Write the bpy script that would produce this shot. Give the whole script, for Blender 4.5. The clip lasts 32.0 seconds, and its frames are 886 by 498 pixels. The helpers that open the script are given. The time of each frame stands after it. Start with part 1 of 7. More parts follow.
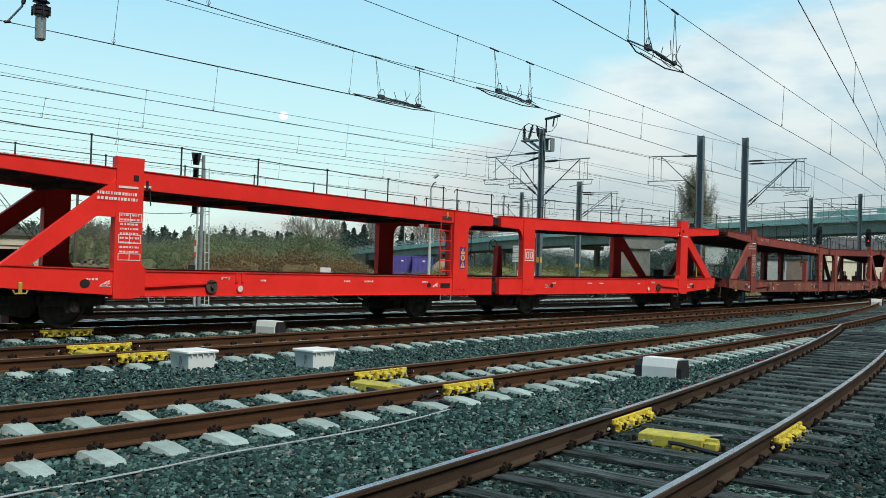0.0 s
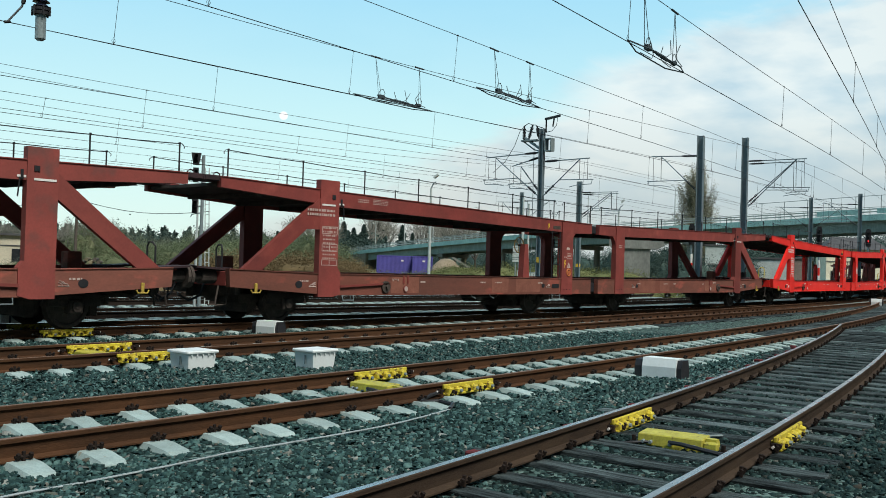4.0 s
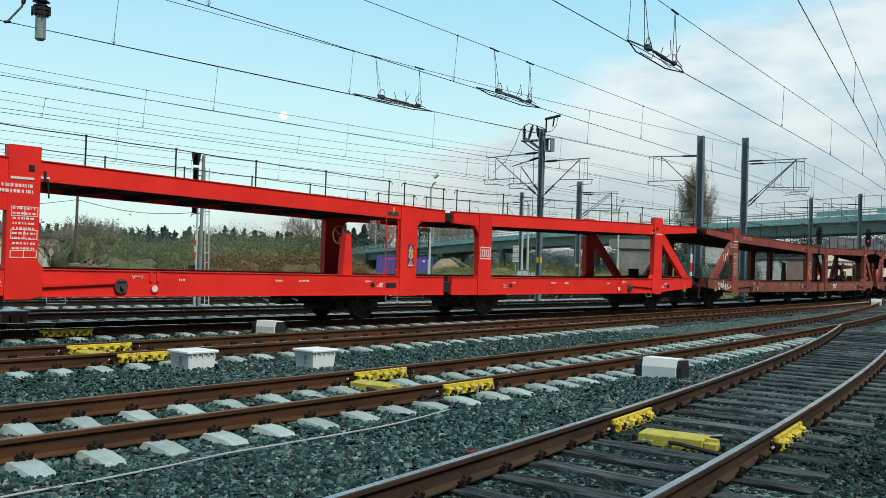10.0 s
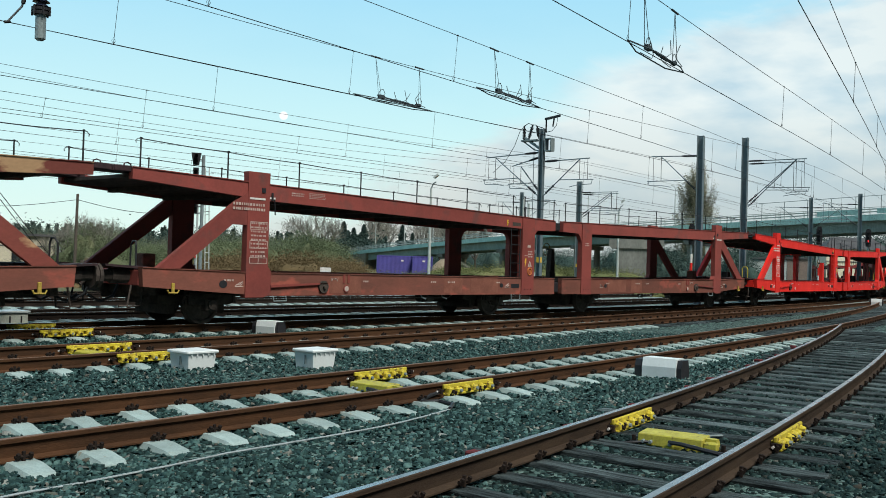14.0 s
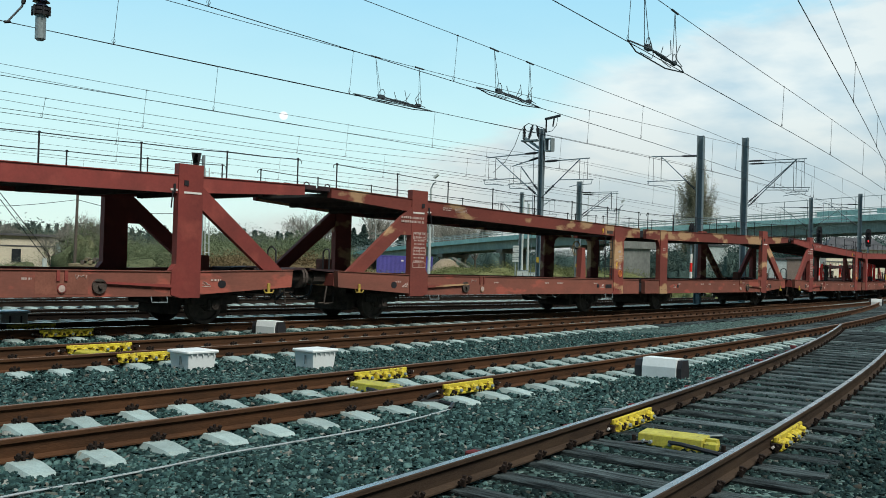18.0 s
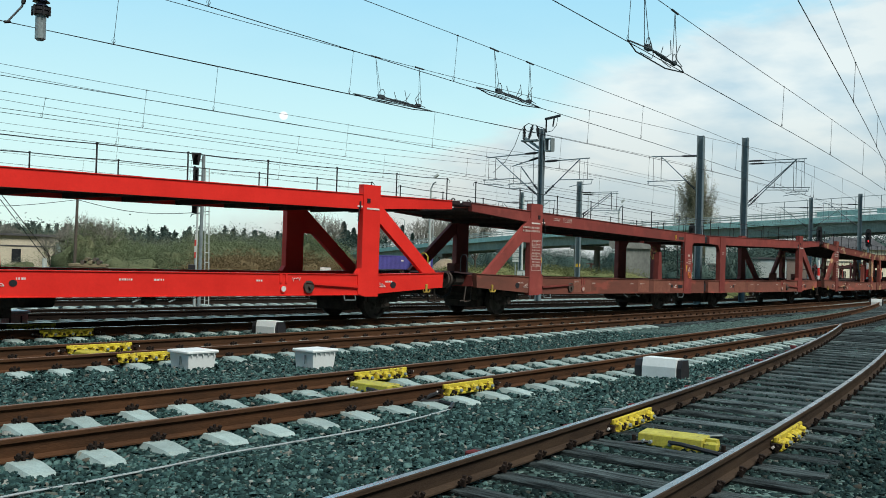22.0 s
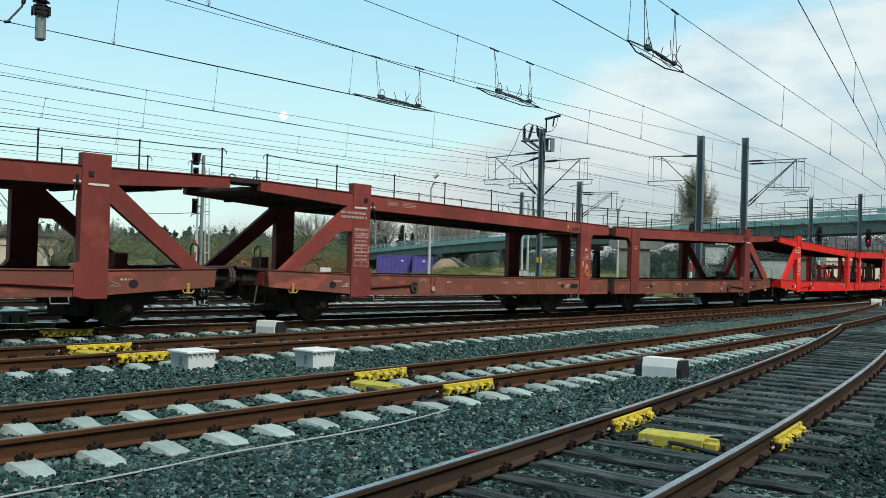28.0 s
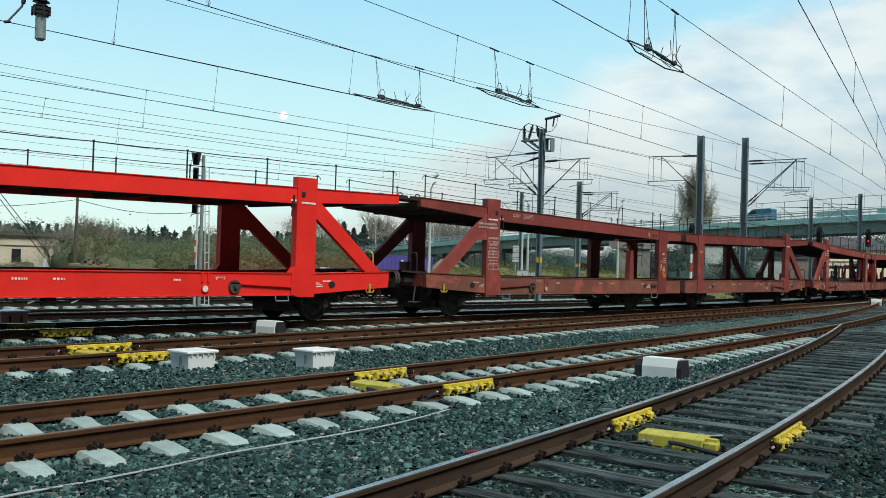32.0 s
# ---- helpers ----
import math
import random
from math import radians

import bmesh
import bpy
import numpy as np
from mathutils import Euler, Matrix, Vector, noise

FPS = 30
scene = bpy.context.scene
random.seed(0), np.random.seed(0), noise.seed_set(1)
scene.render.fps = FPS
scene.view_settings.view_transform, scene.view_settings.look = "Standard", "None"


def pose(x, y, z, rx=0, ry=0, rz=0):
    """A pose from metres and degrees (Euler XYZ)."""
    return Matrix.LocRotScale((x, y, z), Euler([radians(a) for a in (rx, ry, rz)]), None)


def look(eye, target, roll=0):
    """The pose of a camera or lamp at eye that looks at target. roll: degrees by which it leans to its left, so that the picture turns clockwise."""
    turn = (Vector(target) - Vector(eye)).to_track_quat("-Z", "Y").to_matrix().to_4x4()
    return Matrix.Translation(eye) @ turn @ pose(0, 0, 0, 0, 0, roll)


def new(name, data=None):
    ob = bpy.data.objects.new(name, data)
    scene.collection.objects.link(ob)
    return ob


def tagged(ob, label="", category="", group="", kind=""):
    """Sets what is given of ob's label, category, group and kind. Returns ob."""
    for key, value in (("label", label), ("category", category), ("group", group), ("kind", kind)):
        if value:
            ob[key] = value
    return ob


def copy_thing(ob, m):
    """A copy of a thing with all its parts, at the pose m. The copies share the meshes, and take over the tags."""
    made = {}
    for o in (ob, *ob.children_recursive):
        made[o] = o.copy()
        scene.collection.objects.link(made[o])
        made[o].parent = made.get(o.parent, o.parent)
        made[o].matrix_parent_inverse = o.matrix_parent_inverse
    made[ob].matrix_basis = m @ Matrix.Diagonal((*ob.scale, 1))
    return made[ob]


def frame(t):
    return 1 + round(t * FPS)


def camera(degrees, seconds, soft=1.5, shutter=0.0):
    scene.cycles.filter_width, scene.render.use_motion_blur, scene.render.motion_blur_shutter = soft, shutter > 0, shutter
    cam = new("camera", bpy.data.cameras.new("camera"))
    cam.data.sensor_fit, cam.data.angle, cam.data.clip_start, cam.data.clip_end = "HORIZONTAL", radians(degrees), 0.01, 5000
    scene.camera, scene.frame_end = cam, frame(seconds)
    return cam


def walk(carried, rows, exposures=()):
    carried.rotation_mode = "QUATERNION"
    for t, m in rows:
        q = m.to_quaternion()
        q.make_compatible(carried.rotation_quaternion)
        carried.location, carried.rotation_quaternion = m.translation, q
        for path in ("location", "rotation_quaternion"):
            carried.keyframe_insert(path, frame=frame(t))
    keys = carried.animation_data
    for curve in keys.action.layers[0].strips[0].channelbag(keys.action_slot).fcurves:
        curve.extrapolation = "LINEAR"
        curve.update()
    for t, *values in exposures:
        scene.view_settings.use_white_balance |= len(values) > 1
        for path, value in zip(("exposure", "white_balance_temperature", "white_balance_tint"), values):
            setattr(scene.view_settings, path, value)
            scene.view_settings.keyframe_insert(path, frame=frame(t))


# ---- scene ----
cam = camera(49.676, 32.0, soft=0.9)
EYE = Vector((0.0, 0.0, 1.399))
VIEW = Vector((0.75293, 0.657902, 0.016165))
START = look(EYE, EYE + VIEW * 10, 1.684)

# ---- daylight: thin evening cloud, low sun behind the camera ----
SUN_FROM = Vector((-0.12, -0.57, 0.81)).normalized()
world = bpy.data.worlds.new("sky")
scene.world = world
world.use_nodes = True


CLOUD_EDGE = (0.3454, -0.2489, -0.9048)


def build_sky():
    nt = world.node_tree
    nt.nodes.clear()
    N, L = nt.nodes.new, nt.links.new
    out, bg = N("ShaderNodeOutputWorld"), N("ShaderNodeBackground")
    bg.inputs["Strength"].default_value = 1.0
    sky = N("ShaderNodeTexSky")
    sky.sky_type, sky.sun_disc = "NISHITA", False
    sky.sun_elevation = math.asin(SUN_FROM.z)
    sky.sun_rotation = math.atan2(SUN_FROM.x, SUN_FROM.y)
    sky.air_density, sky.dust_density, sky.ozone_density = 1.0, 0.6, 1.0
    tint = N("ShaderNodeVectorMath")
    tint.operation = "MULTIPLY"
    tint.inputs[1].default_value = (0.11, 0.125, 0.12)
    L(sky.outputs[0], tint.inputs[0])
    co = N("ShaderNodeTexCoord")
    # cloud bank: its edge is a slanting great circle, broken up by noise
    dot = N("ShaderNodeVectorMath")
    dot.operation = "DOT_PRODUCT"
    dot.inputs[1].default_value = CLOUD_EDGE
    L(co.outputs["Generated"], dot.inputs[0])
    stretch = N("ShaderNodeMapping")
    stretch.inputs["Scale"].default_value = (2.2, 2.2, 6.0)
    stretch.inputs["Rotation"].default_value = (0.25, 0.1, 0.0)
    L(co.outputs["Generated"], stretch.inputs[0])
    n1 = N("ShaderNodeTexNoise")
    n1.inputs["Scale"].default_value, n1.inputs["Detail"].default_value, n1.inputs["Roughness"].default_value = 1.6, 7, 0.55
    n1.inputs["Distortion"].default_value = 0.6
    L(stretch.outputs[0], n1.inputs[0])
    a = N("ShaderNodeMath")
    a.operation = "MULTIPLY_ADD"
    a.inputs[1].default_value, a.inputs[2].default_value = 4.6, 0.17
    L(dot.outputs["Value"], a.inputs[0])
    b = N("ShaderNodeMath")
    b.operation = "MULTIPLY_ADD"
    b.inputs[1].default_value = 0.85
    L(n1.outputs["Fac"], b.inputs[0])
    L(a.outputs[0], b.inputs[2])
    ramp = N("ShaderNodeMapRange")
    ramp.interpolation_type = "SMOOTHSTEP"
    ramp.inputs["From Min"].default_value, ramp.inputs["From Max"].default_value = 0.45, 0.66
    ramp.inputs["To Min"].default_value, ramp.inputs["To Max"].default_value = 0.04, 0.9
    L(b.outputs[0], ramp.inputs[0])
    # cloud colour: white lit parts, lilac-grey folds
    n2 = N("ShaderNodeTexNoise")
    n2.inputs["Scale"].default_value, n2.inputs["Detail"].default_value = 3.1, 6
    L(stretch.outputs[0], n2.inputs[0])
    # the bank is brightest along its upper edge and greyer in its depth
    depth = N("ShaderNodeMapRange")
    depth.inputs["From Min"].default_value, depth.inputs["From Max"].default_value = 0.05, 0.15
    depth.inputs["To Min"].default_value, depth.inputs["To Max"].default_value = 0.06, -0.19
    L(dot.outputs["Value"], depth.inputs[0])
    fold = N("ShaderNodeMath")
    L(n2.outputs["Fac"], fold.inputs[0])
    L(depth.outputs[0], fold.inputs[1])
    cr = N("ShaderNodeValToRGB")
    cr.color_ramp.elements[0].position, cr.color_ramp.elements[0].color = 0.34, (0.43, 0.60, 0.72, 1)
    cr.color_ramp.elements[1].position, cr.color_ramp.elements[1].color = 0.58, (0.90, 0.91, 0.89, 1)
    L(fold.outputs[0], cr.inputs[0])
    low = N("ShaderNodeMapRange")
    low.inputs["From Min"].default_value, low.inputs["From Max"].default_value = 0.17, 0.05
    low.inputs["To Min"].default_value, low.inputs["To Max"].default_value = 0.0, 0.8
    sepc = N("ShaderNodeSeparateXYZ")
    L(co.outputs["Generated"], sepc.inputs[0])
    L(sepc.outputs[2], low.inputs[0])
    warm = N("ShaderNodeMix")
    warm.data_type = "RGBA"
    warm.inputs[7].default_value = (0.63, 0.61, 0.57, 1)
    L(low.outputs[0], warm.inputs[0])
    L(cr.outputs[0], warm.inputs[6])
    mix = N("ShaderNodeMix")
    mix.data_type = "RGBA"
    L(ramp.outputs[0], mix.inputs[0])
    # thin high veil over the whole sky
    veil = N("ShaderNodeMix")
    veil.data_type = "RGBA"
    veil.inputs[0].default_value = 0.85
    unit = N("ShaderNodeVectorMath")
    unit.operation = "NORMALIZE"
    L(co.outputs["Generated"], unit.inputs[0])
    sep = N("ShaderNodeSeparateXYZ")
    L(unit.outputs[0], sep.inputs[0])
    vc = N("ShaderNodeValToRGB")
    el = vc.color_ramp.elements
    el[0].position, el[0].color = 0.0, (0.87, 0.98, 0.89, 1)
    el[1].position, el[1].color = 0.30, (0.40, 0.78, 1.0, 1)
    el.new(0.13).color = (0.715, 0.97, 0.95, 1)
    el.new(0.62).color = (0.24, 0.46, 0.62, 1)
    el.new(1.0).color = (0.15, 0.32, 0.48, 1)
    L(sep.outputs[2], vc.inputs[0])
    L(vc.outputs[0], veil.inputs[7])
    L(tint.outputs[0], veil.inputs[6])
    L(veil.outputs[2], mix.inputs[6])
    L(warm.outputs[2], mix.inputs[7])
    # pale daytime moon
    md = N("ShaderNodeVectorMath")
    md.operation = "DOT_PRODUCT"
    md.inputs[1].default_value = (0.624523, 0.767028, 0.147105)
    nrm = N("ShaderNodeVectorMath")
    nrm.operation = "NORMALIZE"
    L(co.outputs["Generated"], nrm.inputs[0])
    L(nrm.outputs[0], md.inputs[0])
    disc = N("ShaderNodeMapRange")
    disc.interpolation_type = "SMOOTHSTEP"
    disc.inputs["From Min"].default_value, disc.inputs["From Max"].default_value = math.cos(radians(0.28)), math.cos(radians(0.17))
    L(md.outputs["Value"], disc.inputs[0])
    moon = N("ShaderNodeMix")
    moon.data_type = "RGBA"
    moon.inputs[7].default_value = (1.15, 1.1, 1.08, 1)
    L(disc.outputs[0], moon.inputs[0])
    L(mix.outputs[2], moon.inputs[6])
    # unseen sky behind the camera is dimmed to darken the wagons' far inner sides
    dull = N("ShaderNodeMapRange")
    dull.interpolation_type = "SMOOTHSTEP"
    dull.inputs["From Min"].default_value, dull.inputs["From Max"].default_value = -0.35, 0.36
    dull.inputs["To Min"].default_value, dull.inputs["To Max"].default_value = 0.12, 1.0
    L(sep.outputs[1], dull.inputs[0])
    final = N("ShaderNodeVectorMath")
    final.operation = "SCALE"
    L(moon.outputs[2], final.inputs[0])
    L(dull.outputs[0], final.inputs["Scale"])
    L(final.outputs[0], bg.inputs[0])
    L(bg.outputs[0], out.inputs[0])


build_sky()
sun_data = bpy.data.lights.new("sun", "SUN")
sun_data.energy, sun_data.angle, sun_data.color = 4.5, radians(22), (1.0, 0.93, 0.84)
sun = new("sun", sun_data)
sun.matrix_world = look(SUN_FROM * 200, (0, 0, 0))
scene.view_settings.exposure = 0.0


# ---- materials ----
def node_mat(name):
    m = bpy.data.materials.new(name)
    m.use_nodes = True
    nt = m.node_tree
    return m, nt, nt.nodes["Principled BSDF"], nt.nodes.new, nt.links.new


def surface(name, base, dark, rough=0.6, metal=0.0, scale=6.0, fine=40.0, bump=0.2, spread=(0.35, 0.7), vary=0.0,
            streak=(1, 1, 1), third=None, third_at=0.62, coords="Object", dist=0.02, spec=0.25, grain=0.18, third_w=0.07):
    """Two scales of variation: broad stains between base and dark, fine grain on top, and a bump."""
    m, nt, bsdf, N, L = node_mat(name)
    co = N("ShaderNodeTexCoord")
    mp = N("ShaderNodeMapping")
    mp.inputs["Scale"].default_value = streak
    L(co.outputs[coords], mp.inputs[0])
    big, small = N("ShaderNodeTexNoise"), N("ShaderNodeTexNoise")
    big.inputs["Scale"].default_value, big.inputs["Detail"].default_value = scale, 8
    big.inputs["Roughness"].default_value = 0.65
    small.inputs["Scale"].default_value, small.inputs["Detail"].default_value = fine, 5
    info = N("ShaderNodeObjectInfo")
    off = N("ShaderNodeVectorMath")
    off.operation = "MULTIPLY_ADD"
    off.inputs[1].default_value = (1, 1, 1)
    rnd = N("ShaderNodeMath")
    rnd.operation = "MULTIPLY"
    rnd.inputs[1].default_value = 37.0
    L(info.outputs["Random"], rnd.inputs[0])
    L(mp.outputs[0], off.inputs[0])
    L(rnd.outputs[0], off.inputs[2])
    L(off.outputs[0], big.inputs[0])
    L(off.outputs[0], small.inputs[0])
    ramp = N("ShaderNodeValToRGB")
    e = ramp.color_ramp.elements
    e[0].position, e[0].color = spread[0], (*dark, 1)
    e[1].position, e[1].color = spread[1], (*base, 1)
    L(big.outputs["Fac"], ramp.inputs[0])
    col = ramp.outputs[0]
    if third:
        lim = N("ShaderNodeMapRange")
        lim.inputs["From Min"].default_value, lim.inputs["From Max"].default_value = third_at, third_at + third_w
        n3 = N("ShaderNodeTexNoise")
        n3.inputs["Scale"].default_value, n3.inputs["Detail"].default_value = scale * 2.3, 9
        L(off.outputs[0], n3.inputs[0])
        L(n3.outputs["Fac"], lim.inputs[0])
        mx = N("ShaderNodeMix")
        mx.data_type = "RGBA"
        mx.inputs[7].default_value = (*third, 1)
        L(lim.outputs[0], mx.inputs[0])
        L(col, mx.inputs[6])
        col = mx.outputs[2]
    hsv = N("ShaderNodeHueSaturation")
    val = N("ShaderNodeMapRange")
    val.inputs["To Min"].default_value, val.inputs["To Max"].default_value = 1 - grain, 1 + grain
    val.inputs["From Min"].default_value, val.inputs["From Max"].default_value = 0.25, 0.75
    L(small.outputs["Fac"], val.inputs[0])
    vv = val.outputs[0]
    if vary:
        k = N("ShaderNodeMath")
        k.operation = "MULTIPLY_ADD"
        k.inputs[1].default_value, k.inputs[2].default_value = 2 * vary, 1 - vary
        L(info.outputs["Random"], k.inputs[0])
        k2 = N("ShaderNodeMath")
        k2.operation = "MULTIPLY"
        L(k.outputs[0], k2.inputs[0])
        L(vv, k2.inputs[1])
        vv = k2.outputs[0]
    L(vv, hsv.inputs["Value"])
    L(col, hsv.inputs["Color"])
    L(hsv.outputs[0], bsdf.inputs["Base Color"])
    rr = N("ShaderNodeMapRange")
    rr.inputs["To Min"].default_value, rr.inputs["To Max"].default_value = min(1, rough + 0.14), max(0.05, rough - 0.12)
    L(big.outputs["Fac"], rr.inputs[0])
    L(rr.outputs[0], bsdf.inputs["Roughness"])
    bsdf.inputs["Metallic"].default_value = metal
    bsdf.inputs["Specular IOR Level"].default_value = spec
    if bump:
        bp = N("ShaderNodeBump")
        bp.inputs["Strength"].default_value, bp.inputs["Distance"].default_value = bump, dist
        L(small.outputs["Fac"], bp.inputs["Height"])
        L(bp.outputs[0], bsdf.inputs["Normal"])
    return m


RED = surface("red_paint", (0.80, 0.034, 0.026), (0.68, 0.024, 0.018), 0.45, scale=0.9, fine=26, bump=0.03, vary=0.06, grain=0.04)
BROWN = surface("oxide_paint", (0.265, 0.056, 0.048), (0.165, 0.042, 0.037), 0.6, scale=0.8, fine=22, bump=0.06, vary=0.2, grain=0.08,
                third=(0.30, 0.075, 0.06), third_at=0.54, third_w=0.2)
FADED = surface("faded_oxide_paint", (0.235, 0.06, 0.046), (0.15, 0.045, 0.037), 0.7, scale=0.62, fine=22, bump=0.06, vary=0.2, grain=0.1,
                third=(0.43, 0.27, 0.15), third_at=0.535, streak=(0.55, 1, 1.1), third_w=0.05)
DUSTY = surface("dusty_oxide_paint", (0.29, 0.066, 0.055), (0.19, 0.05, 0.043), 0.72, scale=0.7, fine=22, bump=0.06, vary=0.12, grain=0.08,
                third=(0.15, 0.062, 0.055), third_at=0.57, third_w=0.12)
LOW_OXIDE = surface("brake_dusted_oxide", (0.225, 0.078, 0.056), (0.14, 0.058, 0.044), 0.75, scale=0.9, fine=22, bump=0.06, vary=0.15, grain=0.1, streak=(0.6, 1, 1.4),
                    third=(0.30, 0.085, 0.062), third_at=0.56, third_w=0.08)
UNDER = surface("brake_dust_steel", (0.095, 0.075, 0.065), (0.05, 0.043, 0.039), 0.8, scale=5, fine=40, bump=0.2, spec=0.08)
DECK = surface("dirty_deck_steel", (0.06, 0.045, 0.04), (0.03, 0.027, 0.027), 0.75, scale=2, fine=30, bump=0.15, spec=0.08)
BLACKMETAL = surface("black_steel", (0.03, 0.03, 0.035), (0.018, 0.018, 0.02), 0.5, scale=4, fine=40, bump=0.05)
WHITE = surface("white_lettering", (0.78, 0.76, 0.74), (0.62, 0.58, 0.55), 0.6, scale=8, fine=60, bump=0)
RAIL_SIDE = surface("rusty_rail", (0.092, 0.044, 0.022), (0.042, 0.024, 0.015), 0.85, scale=2.5, fine=60, bump=0.3, streak=(0.4, 1, 3), spec=0.08)
RAIL_GREASY = surface("greasy_rail", (0.03, 0.022, 0.018), (0.018, 0.014, 0.012), 0.8, scale=2.5, fine=60, bump=0.2, spec=0.1)
RAIL_OILY = surface("oily_rail", (0.062, 0.042, 0.028), (0.03, 0.021, 0.016), 0.75, scale=2.5, fine=60, bump=0.3, streak=(0.4, 1, 3), spec=0.12)
RAIL_TOP = surface("polished_rail", (0.72, 0.74, 0.76), (0.55, 0.54, 0.53), 0.18, metal=0.95, scale=3, fine=60, bump=0.02)
RAIL_WORN = surface("worn_rail_top", (0.46, 0.47, 0.50), (0.26, 0.24, 0.23), 0.26, metal=0.85, scale=3, fine=60, bump=0.03, streak=(0.3, 1, 1))
RAIL_DULL = surface("dull_rail_top", (0.22, 0.13, 0.085), (0.13, 0.08, 0.055), 0.6, metal=0.2, scale=3, fine=60, bump=0.05)
CONCRETE = surface("sleeper_concrete", (0.33, 0.415, 0.405), (0.26, 0.325, 0.315), 0.85, scale=5, fine=70, bump=0.25, vary=0.14,
                   third=(0.30, 0.28, 0.22), third_at=0.62, third_w=0.12, spec=0.08)
TIMBER = surface("weathered_timber", (0.115, 0.145, 0.15), (0.014, 0.018, 0.019), 0.85, scale=4, fine=45, bump=0.6, vary=0.5, grain=0.35, spread=(0.38, 0.66),
                 streak=(6, 0.5, 6), spec=0.08)
WHEEL_STEEL = surface("dusty_wheel_steel", (0.13, 0.10, 0.085), (0.06, 0.05, 0.044), 0.65, metal=0.2, scale=6, fine=40, bump=0.1)
REDPLATE = surface("faded_red_plate", (0.16, 0.03, 0.035), (0.07, 0.025, 0.025), 0.8, scale=12, fine=60, bump=0.2, spec=0.1)
CLIP = surface("rusty_clip", (0.028, 0.02, 0.016), (0.016, 0.012, 0.011), 0.8, scale=20, fine=80, bump=0.2, spec=0.08)
GALV = surface("galvanised_steel", (0.27, 0.32, 0.33), (0.19, 0.23, 0.245), 0.55, metal=0.25, scale=3, fine=30, bump=0.05)
MASTMAT = surface("mast_steel", (0.205, 0.265, 0.29), (0.13, 0.17, 0.195), 0.6, metal=0.15, scale=1.6, fine=30, bump=0.05,
                  streak=(1, 1, 0.3))
WIRE = surface("aged_wire", (0.03, 0.032, 0.035), (0.018, 0.019, 0.021), 0.5, metal=0.5, scale=4, fine=30, bump=0)
YELLOW = surface("yellow_paint", (0.66, 0.54, 0.04), (0.44, 0.35, 0.045), 0.5, scale=9, fine=50, bump=0.1, vary=0.05,
                 third=(0.18, 0.12, 0.05), third_at=0.58)
PLATE = surface("grimy_plate_steel", (0.062, 0.036, 0.040), (0.03, 0.022, 0.025), 0.7, scale=5, fine=40, bump=0.15, spec=0.12)
MAGNET = surface("dull_yellow_paint", (0.48, 0.44, 0.06), (0.33, 0.29, 0.05), 0.55, scale=7, fine=40, bump=0.1, third=(0.16, 0.12, 0.05), third_at=0.6, third_w=0.12)
HOOK_YELLOW = surface("worn_hook_yellow", (0.50, 0.37, 0.06), (0.30, 0.20, 0.05), 0.6, scale=12, fine=50, bump=0.1)
OCHRE = surface("worn_ochre_paint", (0.30, 0.21, 0.06), (0.16, 0.10, 0.04), 0.6, scale=6, fine=40, bump=0.1)
PLASTER = surface("white_casing", (0.72, 0.77, 0.78), (0.64, 0.68, 0.68), 0.45, scale=2.5, fine=30, bump=0.02, grain=0.04)


def ballast_mat(name, a, b, c, cell):
    m, nt, bsdf, N, L = node_mat(name)
    co = N("ShaderNodeTexCoord")
    v = N("ShaderNodeTexVoronoi")
    v.inputs["Scale"].default_value = cell
    L(co.outputs["Object"], v.inputs["Vector"])
    ramp = N("ShaderNodeValToRGB")
    e = ramp.color_ramp.elements
    e[0].position, e[0].color = 0.15, (*a, 1)
    e[1].position, e[1].color = 0.55, (*b, 1)
    x = e.new(0.9)
    x.color = (*c, 1)
    sep = N("ShaderNodeSeparateColor")
    L(v.outputs["Color"], sep.inputs[0])
    L(sep.outputs[0], ramp.inputs[0])
    n = N("ShaderNodeTexNoise")
    n.inputs["Scale"].default_value, n.inputs["Detail"].default_value = 0.6, 6
    L(co.outputs["Object"], n.inputs[0])
    val = N("ShaderNodeMapRange")
    val.inputs["To Min"].default_value, val.inputs["To Max"].default_value = 0.7, 1.3
    L(n.outputs["Fac"], val.inputs[0])
    hsv = N("ShaderNodeHueSaturation")
    L(val.outputs[0], hsv.inputs["Value"])
    L(ramp.outputs[0], hsv.inputs["Color"])
    L(hsv.outputs[0], bsdf.inputs["Base Color"])
    bsdf.inputs["Roughness"].default_value = 0.9
    bsdf.inputs["Specular IOR Level"].default_value = 0.08
    bp = N("ShaderNodeBump")
    bp.inputs["Strength"].default_value, bp.inputs["Distance"].default_value = 1.0, 0.03
    bp.invert = True
    L(v.outputs["Distance"], bp.inputs["Height"])
    L(bp.outputs[0], bsdf.inputs["Normal"])
    return m


BALLAST = ballast_mat("ballast_bed", (0.008, 0.012, 0.012), (0.058, 0.098, 0.09), (0.13, 0.19, 0.175), 20.0)
# a much darker bed than BALLAST, for the main lines
DARK_BED = ballast_mat("dark_ballast_bed", (0.006, 0.007, 0.007), (0.014, 0.016, 0.016), (0.035, 0.038, 0.038), 20.0)


